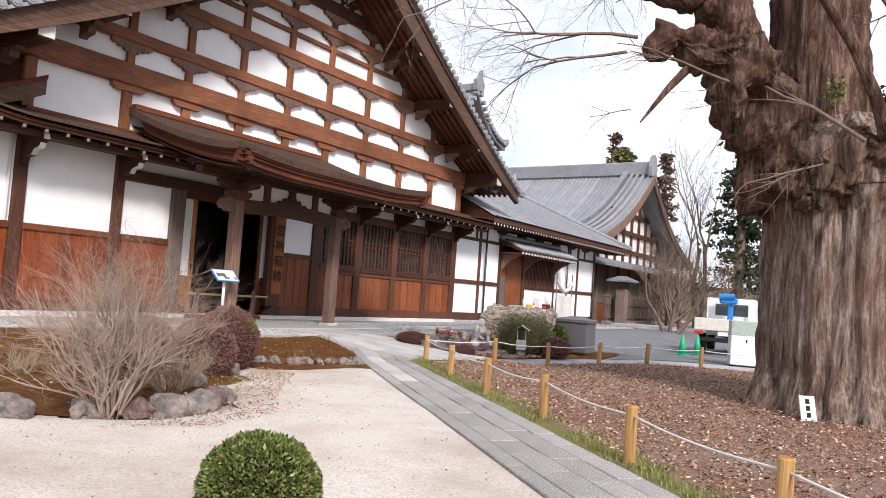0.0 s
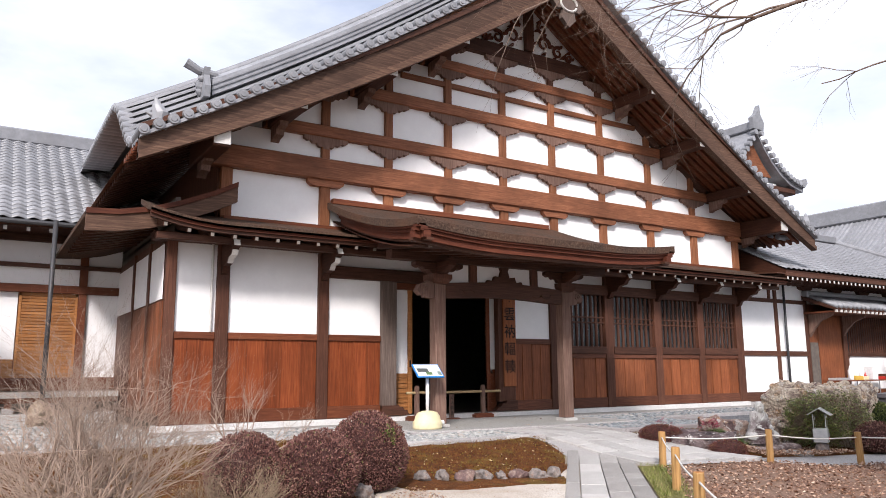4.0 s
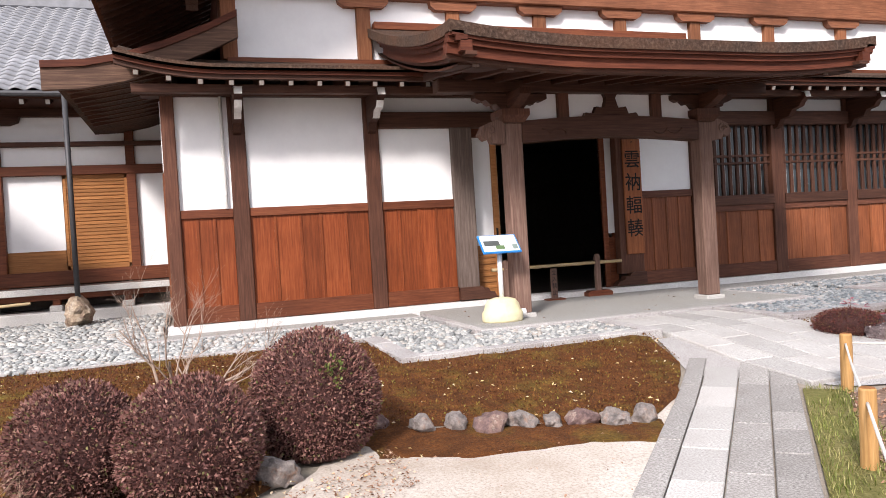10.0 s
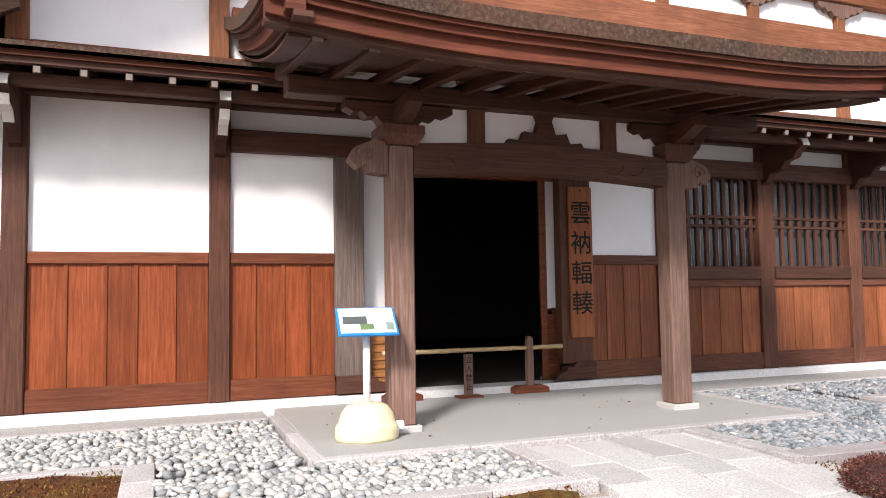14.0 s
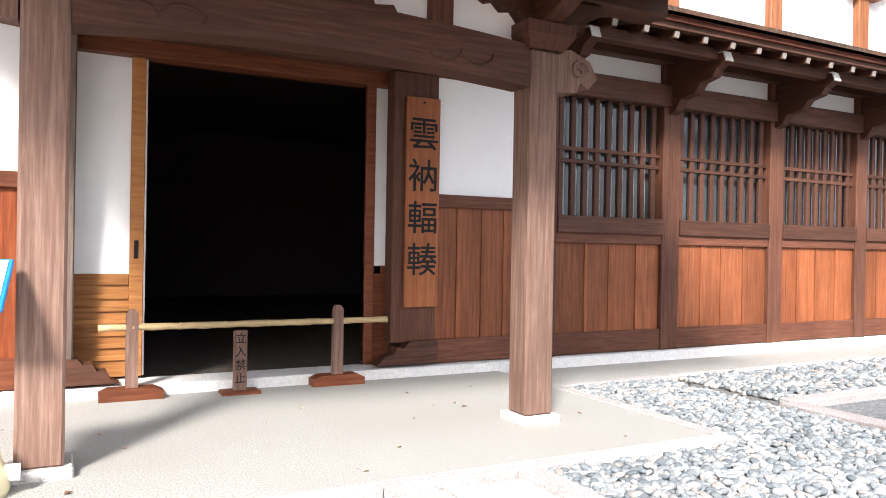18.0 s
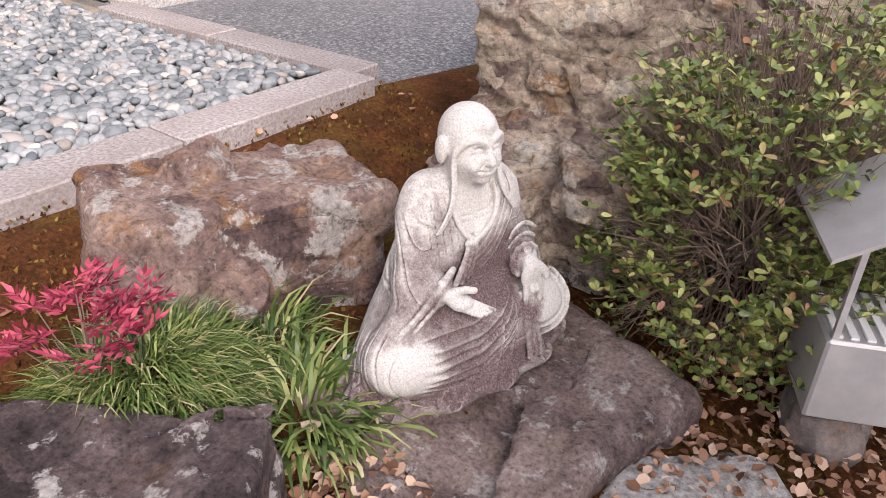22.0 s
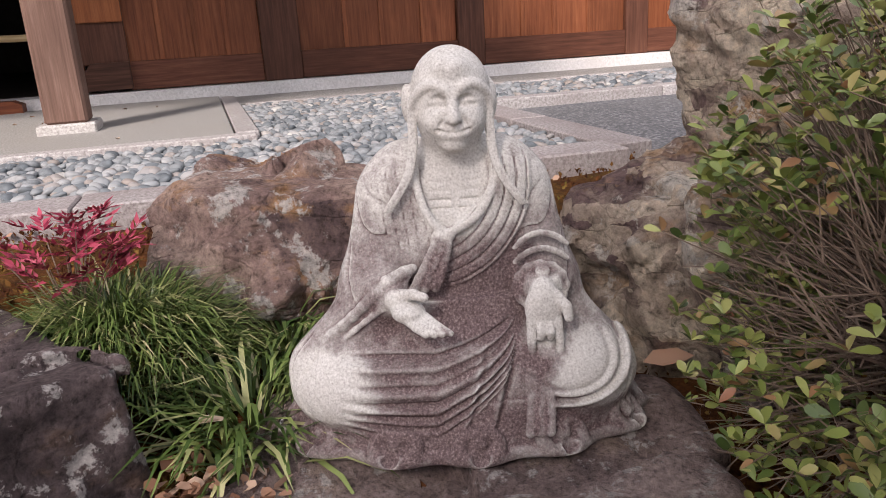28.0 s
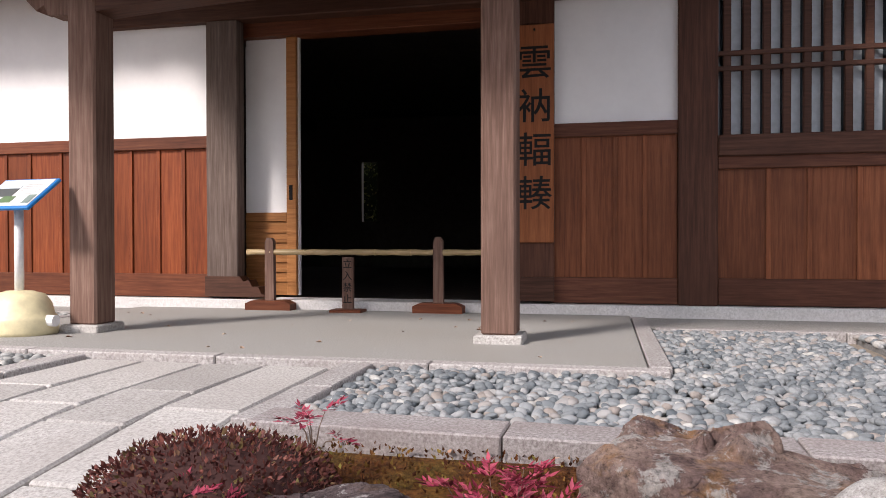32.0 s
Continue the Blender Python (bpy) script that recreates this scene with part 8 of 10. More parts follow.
for base, way, L, rad, depth in [(tp(-5.6, -0.2, 6.5), (-0.8, -0.5, -0.3), 1.6, 0.035, 4), (tp(-4.6, -0.2, 6.55), (-0.7, -0.4, -0.1), 1.6, 0.03, 4), (tp(-3.9, 0, 5.8), (-0.9, -0.5, 0.1), 1.8, 0.035, 4), (tp(-4.1, -0.1, 5.5), (-0.7, -0.7, -0.2), 1.6, 0.03, 4), (tp(-4.0, -0.2, 4.5), (-0.7, -0.4, -0.2), 0.7, 0.01, 3), (tp(-3.0, -0.3, 6.6), (-0.6, -0.6, 0.2), 1.7, 0.03, 4),
                                (tp(-2.3, -0.6, 4.9), (-0.5, -0.6, 0.2), 1.5, 0.03, 4), (tp(-0.9, -1.6, 3.9), (-0.8, -0.5, 0.35), 1.9, 0.035, 4), (tp(0.2, -1.75, 3.9), (0.1, -0.7, 0.8), 2.0, 0.08, 4), (tp(0.5, -1.75, 3.8), (0.6, -0.4, 0.3), 1.7, 0.03, 4), (tp(1.2, -1.0, 4.8), (0.7, 0.1, 0.4), 1.8, 0.03, 4), (tp(-0.2, -0.9, 6.2), (-0.4, -0.5, 0.6), 1.6, 0.03, 4),
                                (tp(0.9, -1.1, 5.4), (0.4, -0.4, 0.4), 1.8, 0.03, 4), (tp(-2.0, 0.0, 8.0), (-0.8, -0.5, 0.3), 2.2, 0.035, 5), (tp(0.2, 0.2, 9.0), (-0.3, -0.8, 0.5), 3.0, 0.1, 5), (tp(2.0, 0.2, 8.0), (0.8, 0.3, 0.4), 3.0, 0.09, 5), (tp(-1.9, 0.2, 7.4), (-0.9, -0.3, 0.15), 2.3, 0.035, 5), (tp(0, -1.8, 3.5), (-0.3, -0.7, -0.2), 1.0, 0.015, 3), (tp(-1.3, -1.2, 3.6), (-0.6, -0.6, -0.1), 1.2, 0.02, 3)]:
    s = Shape()
    twig_tree(s, base, way, L, rad, depth, r, 0.5, 0.02, (2, 4), None, 0.03)
    part("twigs", s, TWIG, tree, smooth=True)
tuft = Shape()
part("green_sprout", pieces_mesh("green_sprout", *leaf_shape(0.5), [aim(tp(-1.05 + r.gauss(0, 0.1), -1.0, 4.75 + r.gauss(0, 0.1)), (r.gauss(0, 1), r.gauss(0, 1), r.gauss(0.5, 0.6)), 0.07, r.uniform(0, 6)) for _ in range(160)], BOX_GREEN, False), BOX_GREEN, tree, "tuft of green sprouting on the bark", kind="stuff")
tag = thing("tree_tag", "small white lettered board leaning on the ginkgo", "sign")
TM = Matrix.Translation(tp(-1.42, -1.32, tz + 0.02)) @ Matrix.Rotation(radians(34), 4, "Z") @ Matrix.Rotation(radians(-18), 4, "X")
part("board", placed(Shape().box(-0.115, 0.115, -0.012, 0.012, 0.0, 0.37, 0.005), TM), WHITE_PAINT, tag)
for k in range(3):
    part("brush_mark", placed(Shape().box(-0.03, 0.03, -0.016, -0.012, 0.05 + 0.1 * k, 0.12 + 0.1 * k), TM), INK, tag)
# ---- skin of a sampled solid ----
def skin(field, step, origin):
    """The surface of a sampled solid (negative inside): one vertex for each cell that it crosses."""
    nx, ny, nz = field.shape
    neg = field < 0
    corners = [(i, j, k) for i in (0, 1) for j in (0, 1) for k in (0, 1)]
    count = sum(neg[i:nx - 1 + i, j:ny - 1 + j, k:nz - 1 + k].astype(np.int8) for i, j, k in corners)
    active = (count > 0) & (count < 8)
    index = -np.ones(active.shape, int)
    cells = np.argwhere(active)
    index[active] = np.arange(len(cells))
    total, hits = np.zeros((len(cells), 3)), np.zeros(len(cells))
    for a in corners:
        for ax in range(3):
            if a[ax] == 0:
                b = list(a)
                b[ax] = 1
                fa = field[tuple((cells + a).T)]
                fb = field[tuple((cells + b).T)]
                m = (fa < 0) != (fb < 0)
                t = np.where(m, fa / np.where(m, fa - fb, 1), 0)
                p = np.array(a, float)[None] + np.zeros((len(cells), 3))
                p[:, ax] = t
                total += np.where(m[:, None], p, 0)
                hits += m
    verts = (cells + total / hits[:, None]) * step + np.array(origin)
    faces = []
    for ax in range(3):
        u, v = (ax + 1) % 3, (ax + 2) % 3
        lo = [slice(None)] * 3
        hi = [slice(None)] * 3
        lo[ax], hi[ax] = slice(0, -1), slice(1, None)
        cross = np.argwhere(neg[tuple(lo)] != neg[tuple(hi)])
        ok = (cross[:, u] > 0) & (cross[:, v] > 0) & (cross[:, u] < field.shape[u] - 1) & (cross[:, v] < field.shape[v] - 1)
        cross = cross[ok]
        inner = neg[tuple(cross.T)]
        quad = []
        for du, dv in ((-1, -1), (0, -1), (0, 0), (-1, 0)):
            c = cross.copy()
            c[:, u] += du
            c[:, v] += dv
            quad.append(index[tuple(c.T)])
        quad = np.array(quad).T
        quad[~inner] = quad[~inner][:, ::-1]
        faces.append(quad)
    return verts, np.concatenate(faces)




# ---- broken stone: soft blocks, split into cells and skinned ----
def lattice(i, j, k, seed):
    h = np.sin(i * 127.1 + j * 311.7 + k * 74.7 + seed * 17.3) * 43758.5453
    return h - np.floor(h)


def value_noise(p, seed):
    i = np.floor(p)
    f = p - i
    f = f * f * (3 - 2 * f)
    total = 0
    for a in (0, 1):
        for b in (0, 1):
            for c in (0, 1):
                w = (f[:, 0] if a else 1 - f[:, 0]) * (f[:, 1] if b else 1 - f[:, 1]) * (f[:, 2] if c else 1 - f[:, 2])
                total = total + w * lattice(i[:, 0] + a, i[:, 1] + b, i[:, 2] + c, seed)
    return total - 0.5


def broken_cells(p, seed):
    """Per point: gap to the next cell, the cell's step and the height on the cell's own slanted face."""
    i = np.floor(p)
    f1, f2 = np.full(len(p), 9.0), np.full(len(p), 9.0)
    best = np.zeros((len(p), 3))
    for a in (-1, 0, 1):
        for b in (-1, 0, 1):
            for c in (-1, 0, 1):
                x, y, z = i[:, 0] + a, i[:, 1] + b, i[:, 2] + c
                d = (x + lattice(x, y, z, seed) - p[:, 0]) ** 2 + (y + lattice(x, y, z, seed + 3) - p[:, 1]) ** 2 + (z + lattice(x, y, z, seed + 7) - p[:, 2]) ** 2
                near = d < f1
                f2 = np.where(near, f1, np.minimum(f2, d))
                best[near] = np.stack((x, y, z), -1)[near]
                f1 = np.where(near, d, f1)
    num = [lattice(best[:, 0], best[:, 1], best[:, 2], seed + s) for s in (0, 3, 7, 11, 13, 17, 19)]
    slant = sum((num[4 + k] - 0.5) * (p[:, k] - best[:, k] - num[k]) for k in range(3))
    return np.sqrt(f2) - np.sqrt(f1), num[3] - 0.5, slant


def crag(name, label, blocks, step, seed, mat, cell=0.3, amp=0.05, groove=0.03, lay=1.7, tilt=0.3, warp=0.06, join=0.08, group="", shards=0, shard=(0.1, 0.22), sharp=0.6):
    """blocks: centre, half sizes, turn, lean and rounding of each block; shards: angular lumps broken out of their faces."""
    c0 = np.array([b[0] for b in blocks])
    reach_ = np.array([[max(b[1]) * 1.25] * 3 for b in blocks])
    lo, hi = (c0 - reach_).min(0) - 0.1, (c0 + reach_).max(0) + 0.1
    lo[2] = max(lo[2], -0.45)
    n = np.ceil((hi - lo) / step).astype(int)
    g = np.stack(np.meshgrid(*[lo[k] + step * np.arange(n[k]) for k in range(3)], indexing="ij"), -1).reshape(-1, 3)
    d = np.full(len(g), 9.0)
    rough = np.full(len(g), 9.0)
    for c, h, turn, lean, rnd_ in blocks:
        rough = np.minimum(rough, np.sqrt(((g - np.array(c)) ** 2).sum(-1)) - math.sqrt(sum(k * k for k in h)))
    keep = rough < 0.15
    every = d
    g, d = g[keep], d[keep]
    bent = g + warp * np.stack([value_noise(g * 2.3 / max(0.4, cell * 2.2), seed + s) for s in (1, 2, 3)], -1) * 2
    for c, h, turn, lean, rnd_ in blocks:
        r = np.array((Matrix.Rotation(turn, 3, "Z") @ Matrix.Rotation(lean, 3, "X")))
        q = np.abs((bent - np.array(c)) @ r) - (np.array(h) - rnd_)
        s = np.sqrt((np.maximum(q, 0) ** 2).sum(-1)) + np.minimum(q.max(-1), 0) - rnd_
        k = np.clip(0.5 + 0.5 * (s - d) / join, 0, 1)
        d = s + (d - s) * k - join * k * (1 - k)
    gen = np.random.RandomState(seed)
    bed = np.array(Matrix.Rotation(tilt, 3, "Y") @ Matrix.Rotation(-0.4 * tilt, 3, "X"))
    sides = np.concatenate((np.eye(3), -np.eye(3), np.array([(a, b, c) for a in (-0.6, 0.6) for b in (-0.6, 0.6) for c in (-0.5, 0.5)])))
    chips = np.full(tuple(n), 9.0, np.float32)
    for _ in range(shards):
        c, h, turn, lean, rnd_ = blocks[gen.randint(len(blocks))]
        r = np.array((Matrix.Rotation(turn, 3, "Z") @ Matrix.Rotation(lean, 3, "X")))
        q = gen.uniform(-0.85, 0.85, 3) * np.array(h)
        axis = gen.randint(3)
        q[axis] = np.sign(q[axis]) * h[axis] * 0.86
        at = np.array(c) + r @ q
        size = gen.uniform(*shard)
        i0 = np.clip(((at - lo - 1.6 * size) / step).astype(int), 0, n - 1)
        i1 = np.clip(((at - lo + 1.6 * size) / step).astype(int) + 1, 1, n)
        normals = (sides + gen.normal(0, 0.2, sides.shape)) @ bed
        normals /= np.linalg.norm(normals, axis=1)[:, None]
        depth = size * gen.uniform(0.62, 1.0, len(normals))
        w = tuple(slice(a, b) for a, b in zip(i0, i1))
        x, y, z = np.meshgrid(*[(lo[k] + step * np.arange(i0[k], i1[k]) - at[k]).astype(np.float32) for k in range(3)], indexing="ij", sparse=True)
        solid = np.full(tuple(i1 - i0), -9.0, np.float32)
        for v, far in zip(normals, depth):
            solid = np.maximum(solid, x * v[0] + y * v[1] + z * v[2] - far)
        chips[w] = np.minimum(chips[w], solid)
    d = np.minimum(d, chips.reshape(-1)[keep])
    near = np.abs(d) < amp * 2.2 + groove + 0.03
    p = g[near]
    r = np.array((Matrix.Rotation(tilt, 3, "Y") @ Matrix.Rotation(0.5 * tilt, 3, "X")))
    p = (p + 0.02 * np.stack([value_noise(p * 7, seed + s) for s in (4, 5, 6)], -1)) @ r
    add = np.zeros(len(p))
    for size, a in ((cell, amp), (cell * 0.42, amp * 0.36)):
        gap, rise, slant = broken_cells(p * np.array((1, 1, lay)) / size, round(seed + size * 10))
        add += 1.9 * a * rise + 2.3 * a * slant + groove * size / cell * np.clip(1 - gap / 0.1, 0, 1)
    add += 0.005 * value_noise(p * 26, seed) + 0.15 * amp * value_noise(p * 9, seed + 2)
    d[near] += add
    every[keep] = d
    v, f = skin(every.reshape(tuple(n)), step, lo)
    me = bpy.data.meshes.new(name)
    me.from_pydata(v.tolist(), [], f.tolist())
    me.materials.append(mat)
    me.shade_smooth()
    me.set_sharp_from_angle(angle=sharp)
    return tagged(new(name, me), label, "rock", group)


def crag_material(name, pale, mid, dark, rust, white, scale=4.0, lichen=0.0, crack=6.5, crack_depth=0.4, facet=0.12):
    m, n, l, b = material(name, 0.88)
    v = coords(n, l)
    f, g, h = noise_tex(n, l, v, scale * 9, 8, 0.78), noise_tex(n, l, v, scale * 0.55, 7, 0.7), noise_tex(n, l, v, scale * 1.6, 7, 0.72)
    k = noise_tex(n, l, coords(n, l, (1, 1, 1.6)), scale * 1.1, 6, 0.65)
    warp = n.new("ShaderNodeVectorMath")
    warp.operation = "MULTIPLY_ADD"
    wob = n.new("ShaderNodeTexNoise")
    wob.inputs["Scale"].default_value, wob.inputs["Detail"].default_value = 6.0, 5
    l.new(v, wob.inputs["Vector"])
    l.new(wob.outputs["Color"], warp.inputs[0])
    warp.inputs[1].default_value = (0.22, 0.22, 0.14)
    l.new(coords(n, l, (1, 1, 1.8)), warp.inputs[2])

    def split(size, feature):
        cell = n.new("ShaderNodeTexVoronoi")
        cell.feature = feature
        cell.inputs["Scale"].default_value = size
        l.new(warp.outputs[0], cell.inputs["Vector"])
        return cell

    # broken faces differ in tint from one to the next
    faces = n.new("ShaderNodeSeparateColor")
    l.new(split(crack * 1.5, "F1").outputs["Color"], faces.inputs[0])
    tone = n.new("ShaderNodeMath")
    tone.operation = "MULTIPLY_ADD"
    l.new(faces.outputs[0], tone.inputs[0])
    tone.inputs[1].default_value = facet
    l.new(g, tone.inputs[2])
    c = ramp(n, l, tone.outputs[0], [(0.36 + 0.5 * facet, dark), (0.48 + 0.5 * facet, mid), (0.62 + 0.5 * facet, pale)])
    c = blend(n, l, c, rust, ramp(n, l, k, [(0.55, (0, 0, 0)), (0.66, (0.75, 0.75, 0.75))]))
    c = blend(n, l, c, white, ramp(n, l, h, [(0.56 - lichen, (0, 0, 0)), (0.6 - lichen, (0.85, 0.85, 0.85))]))
    c = blend(n, l, c, ramp(n, l, f, [(0.34, (0.3, 0.3, 0.3)), (0.46, (0.85, 0.85, 0.85)), (0.54, (1.08, 1.08, 1.08)), (0.68, (1.5, 1.5, 1.5))]), 1.0, "MULTIPLY")
    # hairline cracks that split the stone
    cell = split(crack, "DISTANCE_TO_EDGE")
    gap = ramp(n, l, cell.outputs["Distance"], [(0.0, (0.35, 0.32, 0.31)), (0.022, (1, 1, 1))])
    c = blend(n, l, c, gap, crack_depth, "MULTIPLY")
    l.new(c, b.inputs["Base Color"])
    rise = n.new("ShaderNodeMath")
    rise.operation = "MULTIPLY_ADD"
    l.new(gap, rise.inputs[0])
    rise.inputs[1].default_value = 0.7 * crack_depth
    l.new(f, rise.inputs[2])
    ledge = n.new("ShaderNodeMath")
    ledge.operation = "MULTIPLY_ADD"
    l.new(faces.outputs[1], ledge.inputs[0])
    ledge.inputs[1].default_value = 1.2 * facet
    l.new(rise.outputs[0], ledge.inputs[2])
    bump(n, l, b, ledge.outputs[0], 1.0, 0.03)
    return m


CRAG_TAN = crag_material("pale_tan_crag", (0.66, 0.57, 0.45), (0.48, 0.39, 0.31), (0.17, 0.115, 0.11), (0.43, 0.26, 0.13), (0.64, 0.6, 0.54), 3.0, 0.0, 6.0, 0.4, 0.2)
CRAG_PURPLE = crag_material("purple_brown_crag", (0.42, 0.31, 0.26), (0.26, 0.175, 0.155), (0.12, 0.082, 0.082), (0.4, 0.22, 0.1), (0.55, 0.52, 0.49), 4.5, 0.02, 3.2, 0.35)
CRAG_DARK = crag_material("dark_lichen_slab", (0.24, 0.185, 0.185), (0.115, 0.087, 0.088), (0.05, 0.038, 0.04), (0.16, 0.105, 0.08), (0.6, 0.57, 0.55), 6.0, -0.01, 2.6, 0.3)
CRAG_SLAB = crag_material("purple_grey_slab", (0.46, 0.36, 0.33), (0.32, 0.24, 0.22), (0.17, 0.125, 0.12), (0.38, 0.29, 0.23), (0.6, 0.56, 0.53), 7.0, 0.0, 2.2, 0.25)
crag("boulder", "tall craggy tan and purple boulder behind the statue",
     [((-10.36, 18.2, -0.02), (0.37, 0.31, 0.3), 0.3, 0.16, 0.1), ((-10.5, 18.66, 0.3), (0.31, 0.32, 0.55), 0.2, 0.24, 0.1), ((-10.45, 19.1, 0.71), (0.43, 0.44, 0.25), 0.4, -0.12, 0.05),
      ((-10.045, 19.2, 0.325), (0.75, 0.72, 0.62), 0.35, 0.05, 0.14), ((-9.695, 19.512, 0.525), (0.6, 0.6, 0.42), 0.2, 0.0, 0.1)], 0.0155, 5, CRAG_TAN, 0.16, 0.016, 0.012, 1.6, 0.35, 0.02, 0.03, "", 210, (0.06, 0.19), 0.42)
crag("boulder", "squat purple brown boulder beside the statue", [((-10.93, 17.16, -0.05), (0.26, 0.46, 0.33), -0.36, -0.06, 0.06), ((-10.93, 16.93, -0.12), (0.22, 0.2, 0.25), -0.15, 0.06, 0.05)], 0.012, 9, CRAG_PURPLE, 0.2, 0.014, 0.005, 1.2, 0.5, 0.03, 0.08, "", 26, (0.08, 0.15), 0.42)
crag("flat_stone", "dark flat-topped slab speckled with pale lichen", [((-10.395, 15.931, -0.195), (0.56, 0.5, 0.29), 0.55, 0.02, 0.05)], 0.0135, 14, CRAG_DARK, 0.4, 0.022, 0.008, 1.0, 0.2, 0.04)
crag("flat_stone", "broad flat purple grey stone carrying the statue", [((-9.945, 17.258, -0.38), (0.4, 0.52, 0.2), -0.27, 0.0, 0.06)], 0.0135, 23, CRAG_SLAB, 0.4, 0.022, 0.008, 1.0, 0.15, 0.05)


# ---- the stone figure: soft solids blended and skinned ----
def stone_figure():
    step = 0.0036
    lo, hi = np.array((-0.27, -0.5, -0.03)), np.array((0.42, 0.5, 0.89))
    n = np.ceil((hi - lo) / step).astype(int)
    axes = [(lo[k] + step * np.arange(n[k])).astype(np.float32) for k in range(3)]
    X, Y, Z = np.meshgrid(*axes, indexing="ij", sparse=True)
    D = np.full(tuple(n), 0.2, np.float32)

    def window(a, b, pad):
        """The part of the grid round two points."""
        out = []
        for k in range(3):
            i = int((min(a[k], b[k]) - pad - lo[k]) / step)
            j = int((max(a[k], b[k]) + pad - lo[k]) / step) + 2
            out.append(slice(max(0, i), min(int(n[k]), j)))
        return tuple(out)

    def here(w):
        return X[w[0]], Y[:, w[1]], Z[:, :, w[2]]

    def blend_in(w, s, k, cut):
        o = D[w]
        if cut:
            h = np.clip(0.5 + 0.5 * (-s - o) / k, 0, 1)
            D[w] = o * (1 - h) - s * h + k * h * (1 - h)
        else:
            h = np.clip(0.5 + 0.5 * (s - o) / k, 0, 1)
            D[w] = s + (o - s) * h - k * h * (1 - h)

    def ell(c, r, k=0.02, cut=False):
        w = window([c[i] - r[i] for i in range(3)], [c[i] + r[i] for i in range(3)], 0.02 + k)
        x, y, z = here(w)
        q = np.sqrt(((x - c[0]) / r[0]) ** 2 + ((y - c[1]) / r[1]) ** 2 + ((z - c[2]) / r[2]) ** 2)
        blend_in(w, (q - 1) * min(r), k, cut)

    def cap(a, b, r0, r1=None, k=0.006, cut=False):
        r1 = r0 if r1 is None else r1
        w = window(a, b, max(r0, r1) + 0.02 + k)
        x, y, z = here(w)
        d = [b[i] - a[i] for i in range(3)]
        t = np.clip(((x - a[0]) * d[0] + (y - a[1]) * d[1] + (z - a[2]) * d[2]) / max(1e-9, sum(e * e for e in d)), 0, 1)
        s = np.sqrt((x - a[0] - t * d[0]) ** 2 + (y - a[1] - t * d[1]) ** 2 + (z - a[2] - t * d[2]) ** 2) - (r0 + (r1 - r0) * t)
        blend_in(w, s, k, cut)

    def line(pts, r0, r1=None, k=0.006, cut=False):
        r1 = r0 if r1 is None else r1
        m = len(pts) - 1
        for i in range(m):
            cap(pts[i], pts[i + 1], r0 + (r1 - r0) * i / m, r0 + (r1 - r0) * (i + 1) / m, k, cut)

    def bow(pts, m=10):
        """A smooth curve through control points."""
        out = []
        for j in range(m + 1):
            q, u = [np.array(p, float) for p in pts], j / m
            while len(q) > 1:
                q = [a * (1 - u) + b * u for a, b in zip(q, q[1:])]
            out.append(tuple(q[0]))
        return out

    def soft(v, a, b):
        t = np.clip((v - a) / (b - a), 0, 1)
        return t * t * (3 - 2 * t)

    # crossed legs, knees and back under the robe
    ell((0.0, 0, 0.14), (0.27, 0.3, 0.17), 0.05)
    for sy in (-1, 1):
        ell((0.085, 0.235 * sy, 0.14), (0.18, 0.155, 0.115), 0.06)
    ell((-0.07, 0, 0.25), (0.14, 0.23, 0.25), 0.06)
    # trunk, shoulders and arms
    ell((-0.02, 0, 0.42), (0.125, 0.185, 0.23), 0.06)
    for sy in (-1, 1):
        ell((-0.02, 0.105 * sy, 0.565), (0.085, 0.085, 0.09), 0.05)
        cap((-0.015, 0.15 * sy, 0.545), (0.03, 0.19 * sy, 0.37), 0.062, 0.064, 0.035)
    cap((0.03, -0.19, 0.37), (0.125, -0.155, 0.355), 0.064, 0.046, 0.03)
    cap((0.03, 0.19, 0.36), (0.13, 0.175, 0.35), 0.064, 0.05, 0.03)
    # wide sleeves that fall to the knees
    cap((0.06, -0.2, 0.33), (0.08, -0.3, 0.2), 0.055, 0.06, 0.05)
    cap((0.05, 0.215, 0.32), (0.07, 0.28, 0.19), 0.05, 0.06, 0.05)
    # robe that slopes from the elbows out to the hem
    wide = 0.405 - 0.5 * np.clip(Z, 0, 0.4)
    s = (np.sqrt((Y / wide) ** 2 + ((X + 0.01) / (0.21 - 0.2 * np.clip(Z, 0, 0.4))) ** 2) - 1) * 0.2
    w = (slice(None), slice(None), slice(0, int(0.36 / step)))
    blend_in(w, s[w], 0.03, False)
    cap((0.105, -0.17, 0.335), (0.1, -0.33, 0.19), 0.046, 0.042, 0.04)
    # hem spread over the stone: it flares downward and breaks into flutes
    ang = np.arctan2(Y / 0.43, (X - 0.02) / 0.3)
    rad = np.sqrt((Y / 0.43) ** 2 + ((X - 0.02) / 0.3) ** 2)
    low = np.clip(1 - Z / 0.13, 0, 1)
    wave = np.sin(12 * ang + 0.9 + 0.7 * np.sin(3 * ang))
    s = np.maximum((rad - (0.8 + low * (0.17 + 0.055 * wave * low))) * 0.28, Z - 0.12)
    w = (slice(None), slice(None), slice(0, int(0.16 / step)))
    blend_in(w, s[w], 0.03, False)

    def crease(q, sharp=0.3):
        g = np.abs(np.sin(q))
        return np.clip(1 - g / sharp, 0, 1) ** 1.4

